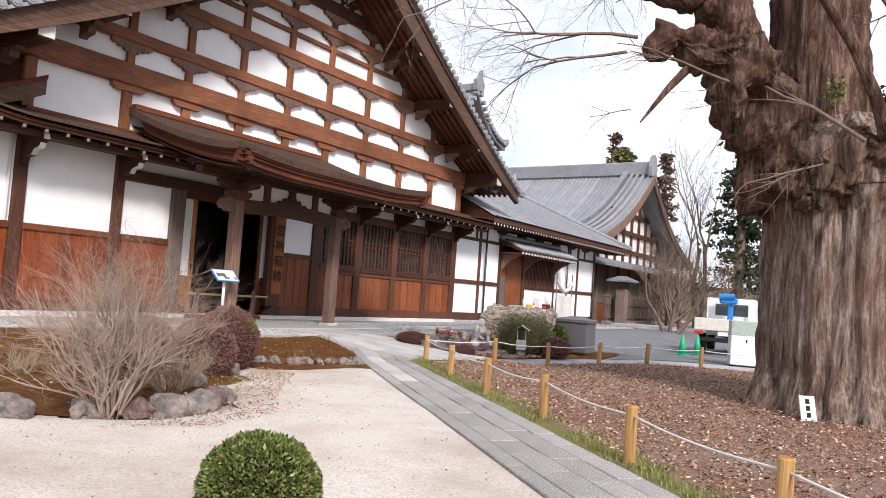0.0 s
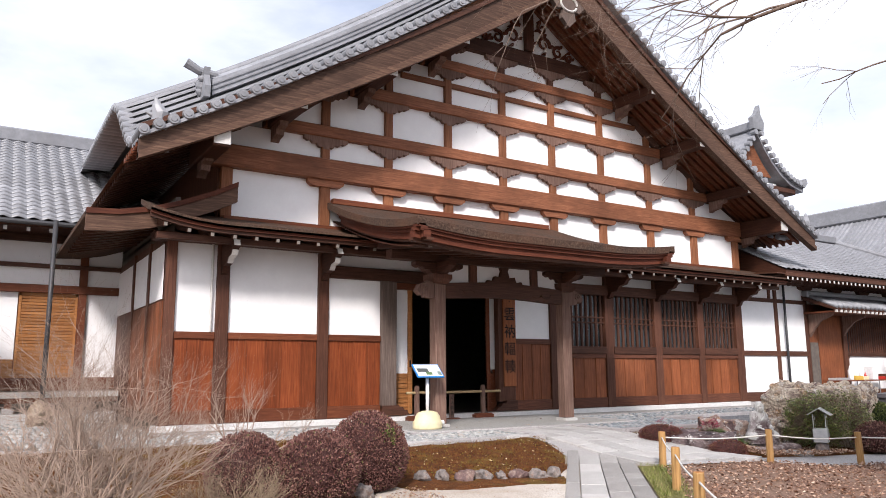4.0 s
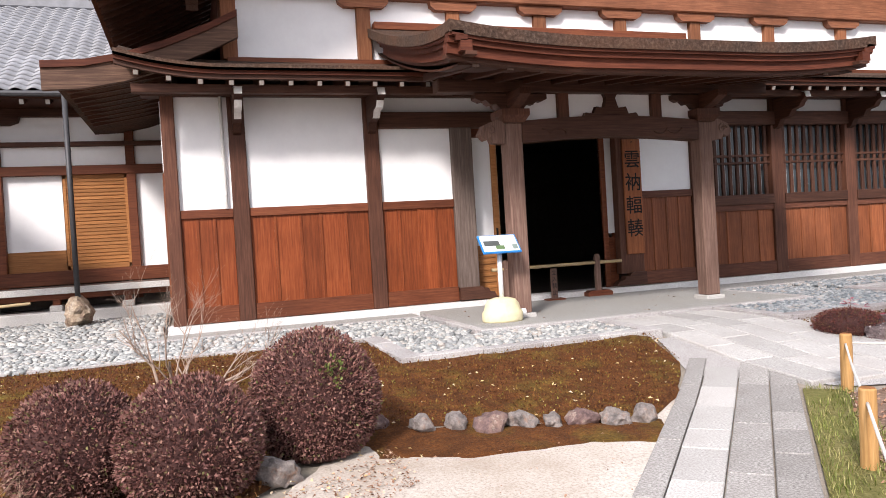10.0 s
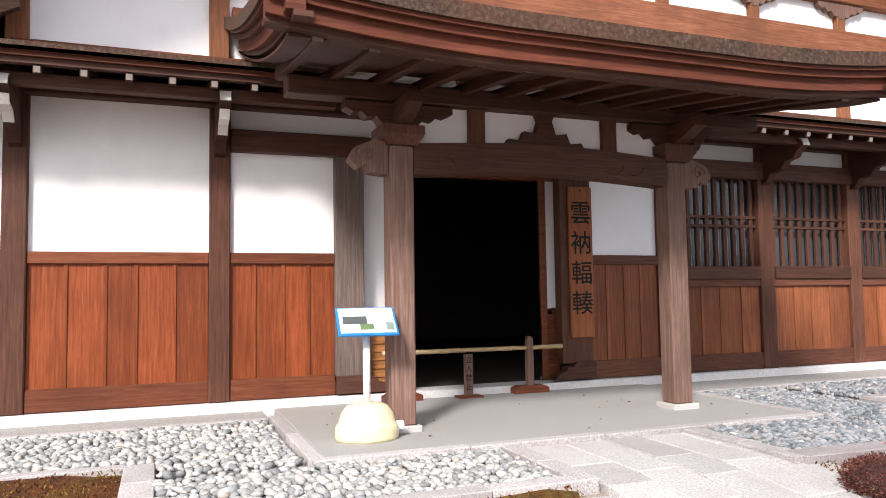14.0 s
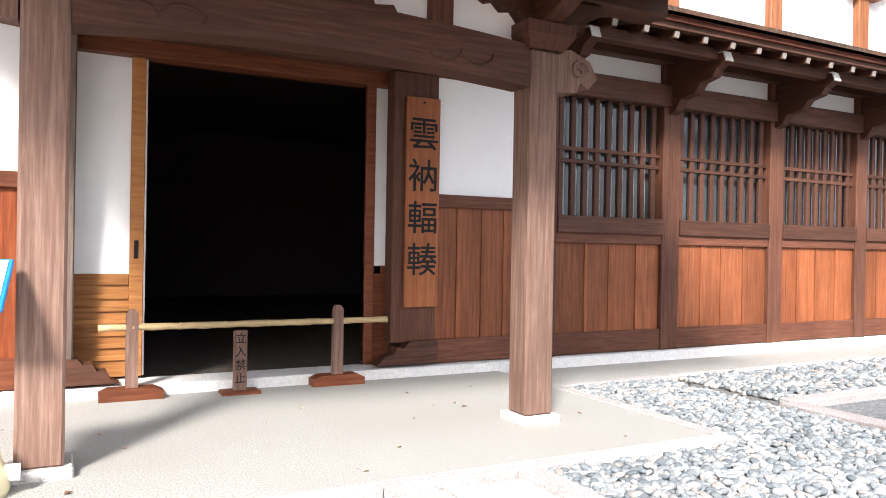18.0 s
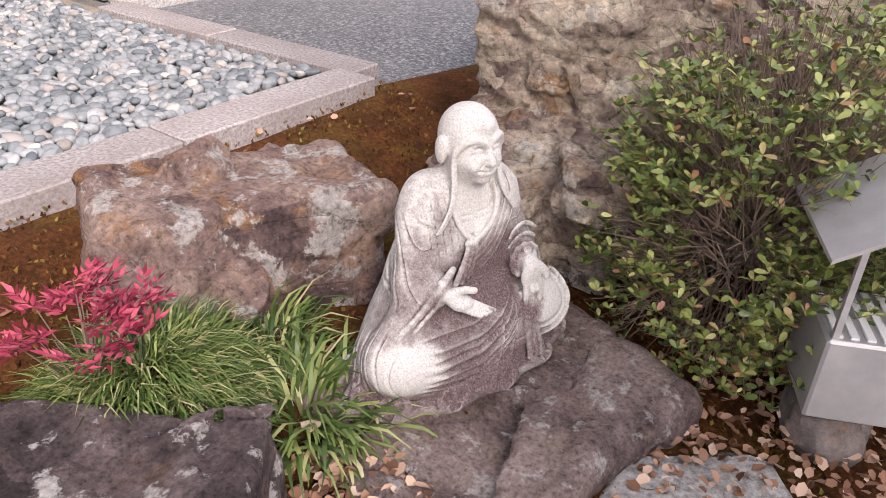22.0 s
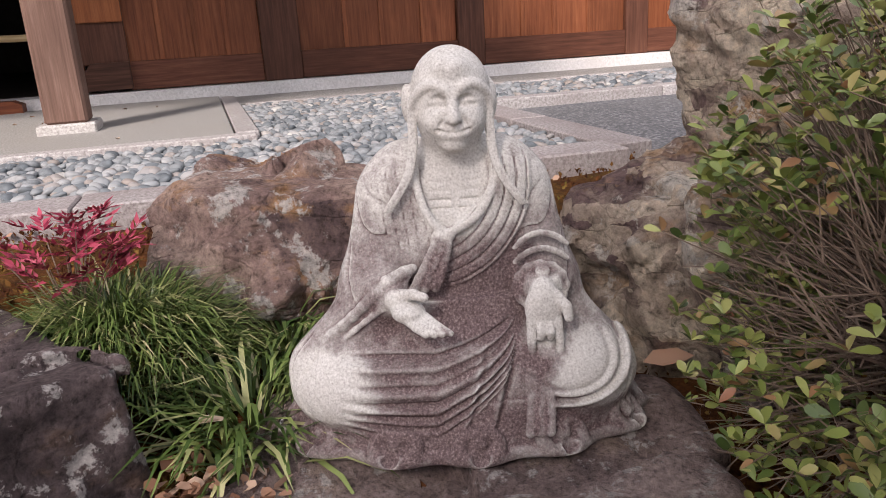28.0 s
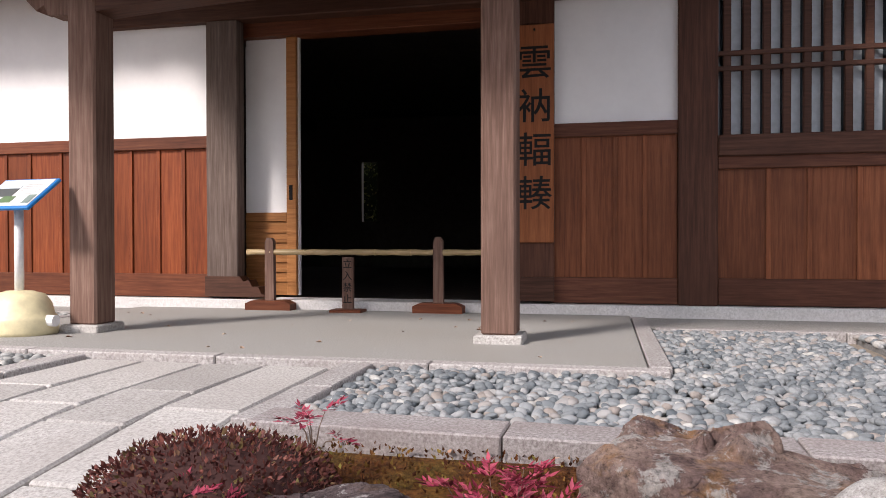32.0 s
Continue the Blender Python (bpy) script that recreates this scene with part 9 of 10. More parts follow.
    def along(pts, m=6):
        """A smooth curve that runs through its points."""
        p = [np.array(q, float) for q in pts]
        p = [2 * p[0] - p[1]] + p + [2 * p[-1] - p[-2]]
        out = []
        for a, b, c, d in zip(p, p[1:], p[2:], p[3:]):
            for j in range(m):
                u = j / m
                out.append(tuple(0.5 * (2 * b + (c - a) * u + (2 * a - 5 * b + 4 * c - d) * u * u + (3 * b - a - 3 * c + d) * u ** 3)))
        return out + [tuple(p[-2])]

    def fold(q, at, depth, width, mask):
        """A slit with the rolled edge of the next fold below it."""
        D[...] = D + mask * depth * (np.exp(-((q - at) / width) ** 2) - 0.9 * np.exp(-((q - at - 2.2 * width) / (1.5 * width)) ** 2))

    # swathes that swing over the lap from the far hip and fan out round the knee
    across = np.clip((0.135 - Y) / 0.4, 0.0, 1.3)
    fan = (0.315 - Z) / (np.sqrt(np.clip(across / 0.5, 0.02, 1)) - 0.5 * np.clip(across - 0.55, 0, 1) ** 2)
    lap = soft(X, 0.05, 0.09) * soft(Y, -0.29, -0.17) * (1 - soft(Y, 0.1, 0.14)) * soft(Z, 0.045, 0.075) * (1 - soft(Z, 0.28, 0.31))
    for at, depth, width in ((0.092, 0.011, 0.007), (0.15, 0.006, 0.006), (0.187, 0.01, 0.006), (0.216, 0.007, 0.005), (0.24, 0.009, 0.005), (0.262, 0.006, 0.0045)):
        fold(fan, at, depth, width, lap * soft(across, 0.03, 0.1))
    for at, depth in ((0.1, 0.008), (0.16, 0.007)):
        fold(0.135 - Y + 0.28 * (Z - 0.2), at - 0.065, depth, 0.006, lap * (1 - soft(Z, 0.2, 0.26)) * (1 - soft(Z, 0.1, 0.2) * 0.3))
    # the other knee
    ring = np.sqrt(((Y - 0.225) / 0.125) ** 2 + ((Z - 0.205) / 0.09) ** 2) * 0.1
    knee = soft(X, 0.04, 0.08) * soft(Y, 0.15, 0.19) * (1 - soft(Z, 0.22, 0.27)) * soft(Z, 0.06, 0.09)
    for at, depth in ((0.095, 0.011), (0.07, 0.004)):
        fold(ring, at, depth, 0.006, knee)
    # sleeves gathered at the elbow, cloth drawn over the upper arm
    side = soft(np.abs(Y), 0.125, 0.16) * soft(Z, 0.3, 0.36) * (1 - soft(Z, 0.52, 0.6))
    D[...] = D + side * 0.007 * crease((Z + 0.5 * X + 0.1 * np.sin(9 * X)) * math.pi / 0.062, 0.45)
    skirt = soft(np.abs(Y), 0.3, 0.34) * soft(Z, 0.05, 0.08) * (1 - soft(Z, 0.24, 0.3))
    D[...] = D + skirt * 0.007 * crease((X + 0.25 * Z) * math.pi / 0.045, 0.45)
    # the front: bare chest, collar, robe that sweeps down from one shoulder
    front = soft(X, 0.0, 0.03) * (1 - soft(np.abs(Y), 0.15, 0.18)) * soft(Z, 0.3, 0.34) * (1 - soft(Z, 0.6, 0.64))
    left_edge = -0.074 + 0.05 * soft(Z, 0.53, 0.475)
    right_edge = 0.078 - 0.085 * soft(Z, 0.58, 0.475) ** 1.3
    bare = soft(Y, left_edge - 0.004, left_edge + 0.004) * (1 - soft(Y, right_edge - 0.004, right_edge + 0.004)) * soft(Z, 0.474, 0.48)
    D[...] = D + front * bare * 0.013
    ribs = soft(np.abs(Y), 0.004, 0.012) * (1 - soft(np.abs(Y), 0.045, 0.06)) * soft(Z, 0.515, 0.52) * (1 - soft(Z, 0.585, 0.59))
    D[...] = D + front * bare * (0.008 * crease((Z - 0.52) * math.pi / 0.019, 0.6) * ribs + 0.007 * np.exp(-(Y / 0.005) ** 2) * soft(Z, 0.5, 0.52))
    q = np.sqrt((Y + 0.075) ** 2 + ((Z - 0.585) * 1.0) ** 2)
    sash = front * (1 - bare) * soft(Y, -0.045, -0.02) * soft(Z, 0.34, 0.37)
    D[...] = D + sash * 0.013 * crease((q - 0.135) * math.pi / 0.024, 0.42) * (1 - soft(q, 0.235, 0.25)) - sash * 0.01 * (1 - soft(q, 0.235, 0.245))
    panel = front * (1 - bare) * (1 - soft(Y, -0.06, -0.04)) * soft(Z, 0.42, 0.46)
    D[...] = D + panel * 0.004 * crease((Y + 0.12 * (Z - 0.5)) * math.pi / 0.022, 0.35)
    # collar bands
    line(bow([(0.03, -0.085, 0.635), (0.095, -0.08, 0.56), (0.115, -0.07, 0.5), (0.12, -0.025, 0.478)]), 0.008, 0.008, 0.006)
    line(bow([(0.03, 0.088, 0.63), (0.1, 0.09, 0.56), (0.12, 0.06, 0.5), (0.125, -0.015, 0.478)]), 0.009, 0.009, 0.006)
    # knot and tails
    ell((0.118, -0.03, 0.468), (0.018, 0.026, 0.015), 0.006)
    for o, e in ((-0.018, 0.0), (0.0, 0.004), (0.018, 0.0)):
        line(bow([(0.12, -0.03 + 0.6 * o, 0.468), (0.14, -0.04 + o, 0.43), (0.142, -0.075 + 1.3 * o, 0.36)], 6), 0.0085, 0.011, 0.004)
    # hanging ribbon below the turned hand
    for o in (-0.014, 0.0, 0.014):
        line(bow([(0.185, 0.16 + o, 0.25), (0.235, 0.165 + o * 1.2, 0.17), (0.3, 0.15 + o * 1.5, 0.06)], 6), 0.011, 0.0115, 0.006)
    # rolled rims of the sleeves
    line(bow([(0.12, -0.1, 0.4), (0.17, -0.15, 0.405), (0.165, -0.2, 0.33), (0.15, -0.28, 0.27), (0.12, -0.35, 0.21)], 12), 0.0125, 0.009, 0.008)
    line(bow([(0.13, -0.11, 0.39), (0.165, -0.14, 0.335), (0.165, -0.19, 0.315), (0.16, -0.25, 0.265)], 8), 0.008, 0.006, 0.006)
    ring = [(0.145 - 0.012 * math.sin(a), 0.172 + 0.053 * math.cos(a), 0.35 + 0.047 * math.sin(a)) for a in [2 * math.pi * j / 12 for j in range(13)]]
    line(ring, 0.0095, 0.0095, 0.006)
    for dz in (0.03, 0.062):
        line(bow([(0.12, 0.12, 0.372 + dz), (0.15 - dz * 0.9, 0.175, 0.425 + dz), (0.1, 0.235, 0.37 + dz)], 8), 0.006, 0.006, 0.008)
    # hands: one palm up, one turned out
    cap((0.13, -0.15, 0.355), (0.18, -0.135, 0.345), 0.026, 0.024, 0.008)
    ell((0.205, -0.112, 0.325), (0.05, 0.036, 0.021), 0.01)
    for j in range(4):
        line([(0.225, -0.125 + 0.0155 * j, 0.32), (0.262, -0.098 + 0.016 * j, 0.304), (0.285 - 0.004 * abs(j - 1.4), -0.078 + 0.0165 * j, 0.293)], 0.0098, 0.0078, 0.0025)
    line([(0.18, -0.125, 0.358), (0.21, -0.1, 0.365), (0.23, -0.078, 0.362)], 0.0135, 0.0105, 0.005)
    cap((0.135, 0.172, 0.352), (0.175, 0.172, 0.345), 0.028, 0.03, 0.008)
    ell((0.196, 0.172, 0.315), (0.026, 0.041, 0.05), 0.01)
    for j, ln in enumerate((0.068, 0.028, 0.028, 0.062)):
        y = 0.143 + 0.019 * j
        bent = j in (1, 2)
        line([(0.207, y, 0.29), (0.228 if bent else 0.217, y + 0.001 * j, 0.282 - ln * 0.55), (0.221 if bent else 0.219, y + 0.001 * j, 0.282 - ln)], 0.0102, 0.0088, 0.0025)
    line([(0.2, 0.198, 0.34), (0.216, 0.217, 0.318), (0.222, 0.222, 0.295)], 0.0135, 0.0105, 0.005)
    # thick lip along the hem, with folds that curl up from it between the flutes
    def hem(u, z):
        t = max(0.0, 1 - z / 0.13)
        q = 0.8 + t * (0.17 + 0.055 * t * math.sin(12 * u + 0.9 + 0.7 * math.sin(3 * u)))
        return (0.02 + 0.3 * q * math.cos(u), 0.43 * q * math.sin(u), z)

    line([hem(-1.8 + 3.6 * k / 150, 0.01) for k in range(151)], 0.0125, 0.0125, 0.008)
    for k in range(-4, 5):
        for side in (-1, 1):
            u = (2 * math.pi * k + 0.67 + side * 1.25) / 12
            u -= 0.7 * math.sin(3 * u) / 12
            line(along([hem(u, 0.012), hem(u + 0.02 * side, 0.04), hem(u - 0.03 * side, 0.062), hem(u - 0.085 * side, 0.058), hem(u - 0.1 * side, 0.04)]), 0.016, 0.012, 0.004)
        u = (2 * math.pi * k + 0.67) / 12
        u -= 0.7 * math.sin(3 * u) / 12
        x, y, z = hem(u, 0.02)
        ell((x + 0.012 * math.cos(u), y + 0.012 * math.sin(u), z), (0.017, 0.02, 0.022), 0.004, True)
    # neck and head
    cap((0.0, 0, 0.57), (0.03, 0, 0.68), 0.058, 0.052, 0.03)
    ell((0.035, 0.003, 0.765), (0.09, 0.082, 0.09), 0.02)
    ell((0.058, 0.003, 0.708), (0.068, 0.068, 0.066), 0.035)
    ell((0.1, 0.003, 0.81), (0.024, 0.036, 0.023), 0.01)
    for sy in (-1, 1):
        e = 0.003
        ell((0.102, 0.036 * sy + e, 0.706), (0.024, 0.023, 0.022), 0.014)
        ell((0.126, 0.031 * sy + e, 0.747), (0.021, 0.023, 0.0145), 0.006, True)
        ell((0.101, 0.031 * sy + e, 0.744), (0.0165, 0.0185, 0.0105), 0.002)
        line([(0.116, 0.015 * sy + e, 0.7395), (0.119, 0.031 * sy + e, 0.742), (0.109, 0.047 * sy + e, 0.7385)], 0.0048, 0.0042, 0.001, True)
        # brow that arches and runs down into a long lock
        line(bow([(0.119, 0.011 * sy + e, 0.766), (0.121, 0.025 * sy + e, 0.785), (0.112, 0.052 * sy + e, 0.79), (0.082, 0.074 * sy + e, 0.765), (0.078, 0.081 * sy + e, 0.74)], 8), 0.0095, 0.0105, 0.004)
        for o in (-0.006, 0.0, 0.006):
            line(bow([(0.08 + 0.3 * o, (0.077 + o * 0.8) * sy, 0.752), (0.072, (0.084 + o) * sy, 0.69), (0.082, (0.072 + o) * sy, 0.64), (0.105, (0.083 + o) * sy, 0.585), (0.11, (0.128 + o * 1.2) * sy, 0.56), (0.098, (0.142 + o) * sy, 0.525)], 12), 0.0052, 0.0042, 0.002)
        ell((0.03, 0.088 * sy, 0.74), (0.022, 0.013, 0.042), 0.008)
        ell((0.124, 0.014 * sy + e, 0.7125), (0.011, 0.0095, 0.008), 0.003)
        line(bow([(0.128, 0.017 * sy + e, 0.715), (0.124, 0.027 * sy + e, 0.703), (0.118, 0.034 * sy + e, 0.69)], 4), 0.003, 0.003, 0.004, True)
    line([(0.118, 0.003, 0.758), (0.129, 0.003, 0.732), (0.137, 0.003, 0.715)], 0.0075, 0.013, 0.004)
    ell((0.113, 0.003, 0.685), (0.018, 0.032, 0.019), 0.012)
    line(bow([(0.12, -0.024, 0.695), (0.132, 0.003, 0.688), (0.12, 0.03, 0.695)], 6), 0.0052, 0.0052, 0.004)
    line(bow([(0.118, -0.017, 0.683), (0.13, 0.003, 0.677), (0.118, 0.023, 0.683)], 6), 0.0062, 0.0062, 0.004)
    line(bow([(0.1215, -0.03, 0.693), (0.143, 0.003, 0.679), (0.1215, 0.036, 0.693)], 6), 0.0038, 0.0032, 0.0015, True)
    ell((0.104, 0.003, 0.66), (0.022, 0.026, 0.017), 0.01)
    D[...] = np.maximum(D, -Z - 0.005)
    v, f = skin(D, step, lo)
    # one light pass that wears the carving
    for _ in range(2):
        total, hits = np.zeros_like(v), np.zeros(len(v))
        for a, b in ((0, 1), (1, 2), (2, 3), (3, 0)):
            for i, j in ((f[:, a], f[:, b]), (f[:, b], f[:, a])):
                for k in range(3):
                    total[:, k] += np.bincount(i, v[j, k], len(v))
                hits += np.bincount(i, minlength=len(v))
        v = v * 0.5 + 0.5 * total / np.maximum(hits, 1)[:, None]
    # the figure is carved shallow from front to back
    t = np.clip((v[:, 2] - 0.58) / 0.1, 0, 1)
    v[:, 0] = np.where(v[:, 0] > 0, v[:, 0] * (0.68 + 0.32 * t), v[:, 0]) - 0.03 * t
    me = bpy.data.meshes.new("stone_statue")
    me.from_pydata(v.tolist(), [], f.tolist())
    me.shade_smooth()
    m, nn, l, b = material("weathered_granite_figure", 0.9)
    co = coords(nn, l)
    fine, big, mid_ = noise_tex(nn, l, co, 190, 4, 0.75), noise_tex(nn, l, co, 7.0, 10, 0.78), noise_tex(nn, l, co, 170, 4, 0.75)
    base = ramp(nn, l, fine, [(0.3, (0.3, 0.285, 0.265)), (0.42, (0.48, 0.465, 0.435)), (0.55, (0.6, 0.585, 0.555)), (0.7, (0.72, 0.705, 0.675))])

    def spread(centre, size, amount):
        """A soft patch of old weather stain (or of clean stone, where the amount is below zero)."""
        mp, ln, rg = nn.new("ShaderNodeMapping"), nn.new("ShaderNodeVectorMath"), nn.new("ShaderNodeMapRange")
        mp.vector_type = "TEXTURE"
        mp.inputs["Location"].default_value, mp.inputs["Scale"].default_value = centre, size
        ln.operation = "LENGTH"
        l.new(co, mp.inputs["Vector"])
        l.new(mp.outputs["Vector"], ln.inputs[0])
        rg.inputs["From Min"].default_value, rg.inputs["From Max"].default_value = 0.5, 1.15
        rg.inputs["To Min"].default_value, rg.inputs["To Max"].default_value = amount, 0.0
        l.new(ln.outputs["Value"], rg.inputs["Value"])
        return rg.outputs["Result"]

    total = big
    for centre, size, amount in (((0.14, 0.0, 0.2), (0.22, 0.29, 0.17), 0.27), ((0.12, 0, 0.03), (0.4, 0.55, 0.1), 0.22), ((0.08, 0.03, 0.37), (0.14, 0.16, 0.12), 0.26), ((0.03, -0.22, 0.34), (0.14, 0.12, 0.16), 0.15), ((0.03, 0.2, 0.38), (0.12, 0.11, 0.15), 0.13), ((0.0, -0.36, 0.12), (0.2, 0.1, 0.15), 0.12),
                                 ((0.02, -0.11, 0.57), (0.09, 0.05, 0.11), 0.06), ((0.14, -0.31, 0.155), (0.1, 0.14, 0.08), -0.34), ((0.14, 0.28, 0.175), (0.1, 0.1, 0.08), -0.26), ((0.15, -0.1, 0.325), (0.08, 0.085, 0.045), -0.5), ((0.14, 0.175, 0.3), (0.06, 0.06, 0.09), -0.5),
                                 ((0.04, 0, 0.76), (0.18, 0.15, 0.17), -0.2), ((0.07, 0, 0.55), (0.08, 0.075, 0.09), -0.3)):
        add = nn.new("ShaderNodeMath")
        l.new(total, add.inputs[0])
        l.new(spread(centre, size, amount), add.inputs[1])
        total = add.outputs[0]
    # the ridges are worn clean; crease shade is painted into the hollows' colour
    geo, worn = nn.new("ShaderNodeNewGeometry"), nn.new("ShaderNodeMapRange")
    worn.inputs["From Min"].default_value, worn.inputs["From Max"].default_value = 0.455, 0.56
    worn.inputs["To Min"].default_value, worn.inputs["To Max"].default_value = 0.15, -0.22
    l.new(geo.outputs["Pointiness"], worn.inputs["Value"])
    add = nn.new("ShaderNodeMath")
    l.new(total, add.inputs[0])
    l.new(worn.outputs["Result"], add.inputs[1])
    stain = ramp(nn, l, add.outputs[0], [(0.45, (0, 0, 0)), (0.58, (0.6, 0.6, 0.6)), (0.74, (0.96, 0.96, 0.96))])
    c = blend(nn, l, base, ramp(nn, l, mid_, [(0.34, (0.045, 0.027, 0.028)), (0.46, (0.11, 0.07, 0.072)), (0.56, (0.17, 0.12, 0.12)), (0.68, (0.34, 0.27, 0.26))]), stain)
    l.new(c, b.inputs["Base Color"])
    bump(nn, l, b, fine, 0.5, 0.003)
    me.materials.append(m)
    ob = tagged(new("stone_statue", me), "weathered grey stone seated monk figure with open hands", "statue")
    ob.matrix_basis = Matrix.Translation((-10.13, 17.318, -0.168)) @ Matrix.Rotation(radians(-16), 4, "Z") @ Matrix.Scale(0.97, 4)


stone_figure()

# ---- small metal offering box on a stump ----
box = thing("offering_box", "small grey metal offering box with a gabled lid on a stump", "box")
LX, LY, LZ = -9.11, 17.78, -0.3
part("stump", rock_mesh("stump", (0.13, 0.13, 0.16), ROCK_GREY, 3, 15, 5, 0.02, 0.1), ROCK_GREY, box).matrix_basis = Matrix.Translation((LX, LY, LZ + 0.08))
bt = Matrix.Translation((LX, LY, LZ + 0.2)) @ Matrix.Rotation(radians(24), 4, "Z")
body = part("box_body", placed(Shape().box(-0.13, 0.13, -0.14, 0.14, 0.0, 0.26, 0.008), bt), METAL_GREY, box)
for k in range(6):
    part("grille_bar", placed(Shape().box(-0.11 + 0.04 * k, -0.09 + 0.04 * k, -0.12, 0.12, 0.26, 0.267), bt), WHITE_ENAMEL, body)
for sx in (-1, 1):
    for sy in (-1, 1):
        part("lid_post", placed(Shape().box(sx * 0.11 - 0.008, sx * 0.11 + 0.008, sy * 0.12 - 0.008, sy * 0.12 + 0.008, 0.26, 0.54), bt), METAL_GREY, box)
lid = part("lid", placed(Shape().prism([(-0.21, 0.52), (0.0, 0.65), (0.21, 0.52), (0.21, 0.532), (0.0, 0.665), (-0.21, 0.532)], "y", -0.21, 0.21), bt), METAL_GREY, box, "gabled sheet metal lid")
part("padlock", placed(Shape().box(0.132, 0.15, -0.02, 0.02, 0.05, 0.1, 0.005), bt), RED_PAINT, box)
solo("garden_block", Shape().loft([[(-9.0 + a * w, 21.1 + b * w * 0.75, z) for a, b in ((-1, -1), (1, -1), (1, 1), (-1, 1))] for w, z in ((0.5, -0.2), (0.5, 0.66), (0.56, 0.68), (0.56, 0.76), (0.1, 0.86))]), plain("grey_painted_metal", (0.17, 0.16, 0.165), 0.6), "plain grey metal utility box with a sloped lid", "utility box")

# ---- yard: truck, cones, cabinet, van ----
truck = thing("flatbed_truck", "white flatbed truck with a blue hoist behind the cab", "truck")


def truck_part(name, s, mat, parent=truck, label=""):
    return part(name, placed(s, TRK), mat, parent, label)


TRK = Matrix.Translation((-6.0, 27.0, ground_z(-6, 27) + 0.02)) @ Matrix.Rotation(radians(8), 4, "Z")
CREAM_WHITE = plain("cream_white_paint", (0.68, 0.66, 0.58), 0.4)
bedp = truck_part("bed", Shape().box(-0.95, 0.95, 0.0, 3.2, 0.85, 0.95, 0.02), METAL_GREY)
truck_part("tailgate", Shape().box(-0.97, 0.97, -0.03, 0.03, 0.85, 1.27, 0.015), CREAM_WHITE, bedp)
for sx in (-1, 1):
    truck_part("side_gate", Shape().box(sx * 0.95 - 0.03, sx * 0.95 + 0.03, 0.0, 3.2, 0.85, 1.27, 0.015), CREAM_WHITE, bedp)
    truck_part("tail_lamp", Shape().box(sx * 0.8 - 0.14, sx * 0.8 + 0.14, -0.06, 0.0, 0.7, 0.82, 0.01), RED_PAINT)
    truck_part("rear_post", Shape().box(sx * 0.85 - 0.03, sx * 0.85 + 0.03, 2.9, 3.0, 1.27, 2.05, 0.01), WHITE_ENAMEL)
    for yy in (0.9, 4.0):
        w = truck_part("wheel", Shape().tube([(sx * 0.65, yy, 0.36), (sx * 0.9, yy, 0.36)], 0.36, 20), RUBBER)
        truck_part("rim", Shape().tube([(sx * 0.9, yy, 0.36), (sx * 0.915, yy, 0.36)], 0.2, 16), METAL_GREY, w)
truck_part("rack_bar", Shape().box(-0.88, 0.88, 2.9, 3.0, 2.0, 2.07, 0.01), WHITE_ENAMEL)
truck_part("bumper", Shape().box(-0.85, 0.85, 0.0, 0.12, 0.45, 0.6, 0.02), RUBBER)
truck_part("number_plate", Shape().box(-0.17, 0.17, -0.05, -0.035, 0.68, 0.82), WHITE_ENAMEL)
cab = truck_part("cab", Shape().prism([(3.3, 0.6), (3.3, 1.95), (3.55, 2.05), (4.5, 1.95), (4.95, 1.3), (5.0, 0.6)], "x", -0.9, 0.9), WHITE_ENAMEL)
truck_part("rear_window", Shape().box(-0.6, 0.6, 3.28, 3.3, 1.4, 1.85, 0.01), GLASS_DARK, cab)
hoist = truck_part("hoist_column", Shape().box(-0.1, 0.1, 2.65, 2.85, 0.95, 1.9, 0.03), BLUE)
truck_part("hoist_boom", Shape().box(-0.4, 0.25, 2.5, 2.85, 1.85, 2.1, 0.06), BLUE, hoist, "folded blue hoist arm")
truck_part("hoist_motor", Shape().tube([(-0.4, 2.5, 2.12), (0.15, 2.5, 2.15)], 0.11, 12), BLUE, hoist)
for x, y in ((-7.1, 26.0), (-6.75, 26.6)):
    z = ground_z(x, y) + 0.02
    cone = thing("traffic_cone", "green plastic traffic cone on the asphalt", "traffic cone", "traffic cones")
    part("cone", Shape().tube([(x, y, z + 0.03), (x, y, z + 0.7)], [0.16, 0.03], 16), GREEN_PLASTIC, cone, smooth=True)
    part("base", B(x - 0.2, x + 0.2, y - 0.2, y + 0.2, z, z + 0.035, 0.01), GREEN_PLASTIC, cone)
cabn = thing("white_cabinet", "white metal equipment cabinet with a glass display front", "cabinet")
cz = ground_z(-4.3, 22.6)
cm = Matrix.Translation((-4.35, 22.6, cz)) @ Matrix.Rotation(radians(20), 4, "Z")
part("body", placed(Shape().box(-0.45, 0.45, -0.3, 0.3, 0.06, 0.9, 0.015), cm), WHITE_ENAMEL, cabn)
part("top_frame", placed(Shape().box(-0.45, 0.45, -0.3, 0.3, 0.9, 1.32, 0.015), cm), plain("pale_green_glass", (0.4, 0.47, 0.43), 0.15), cabn)
part("handle", placed(Shape().box(-0.05, -0.01, -0.315, -0.3, 0.7, 0.8), cm), INK, cabn)
for sx in (-0.35, 0.35):
    part("foot", placed(Shape().box(sx - 0.05, sx + 0.05, -0.2, 0.2, 0.0, 0.06), cm), RUBBER, cabn)
van = thing("parked_van", "pale green and white van parked in the yard", "van")
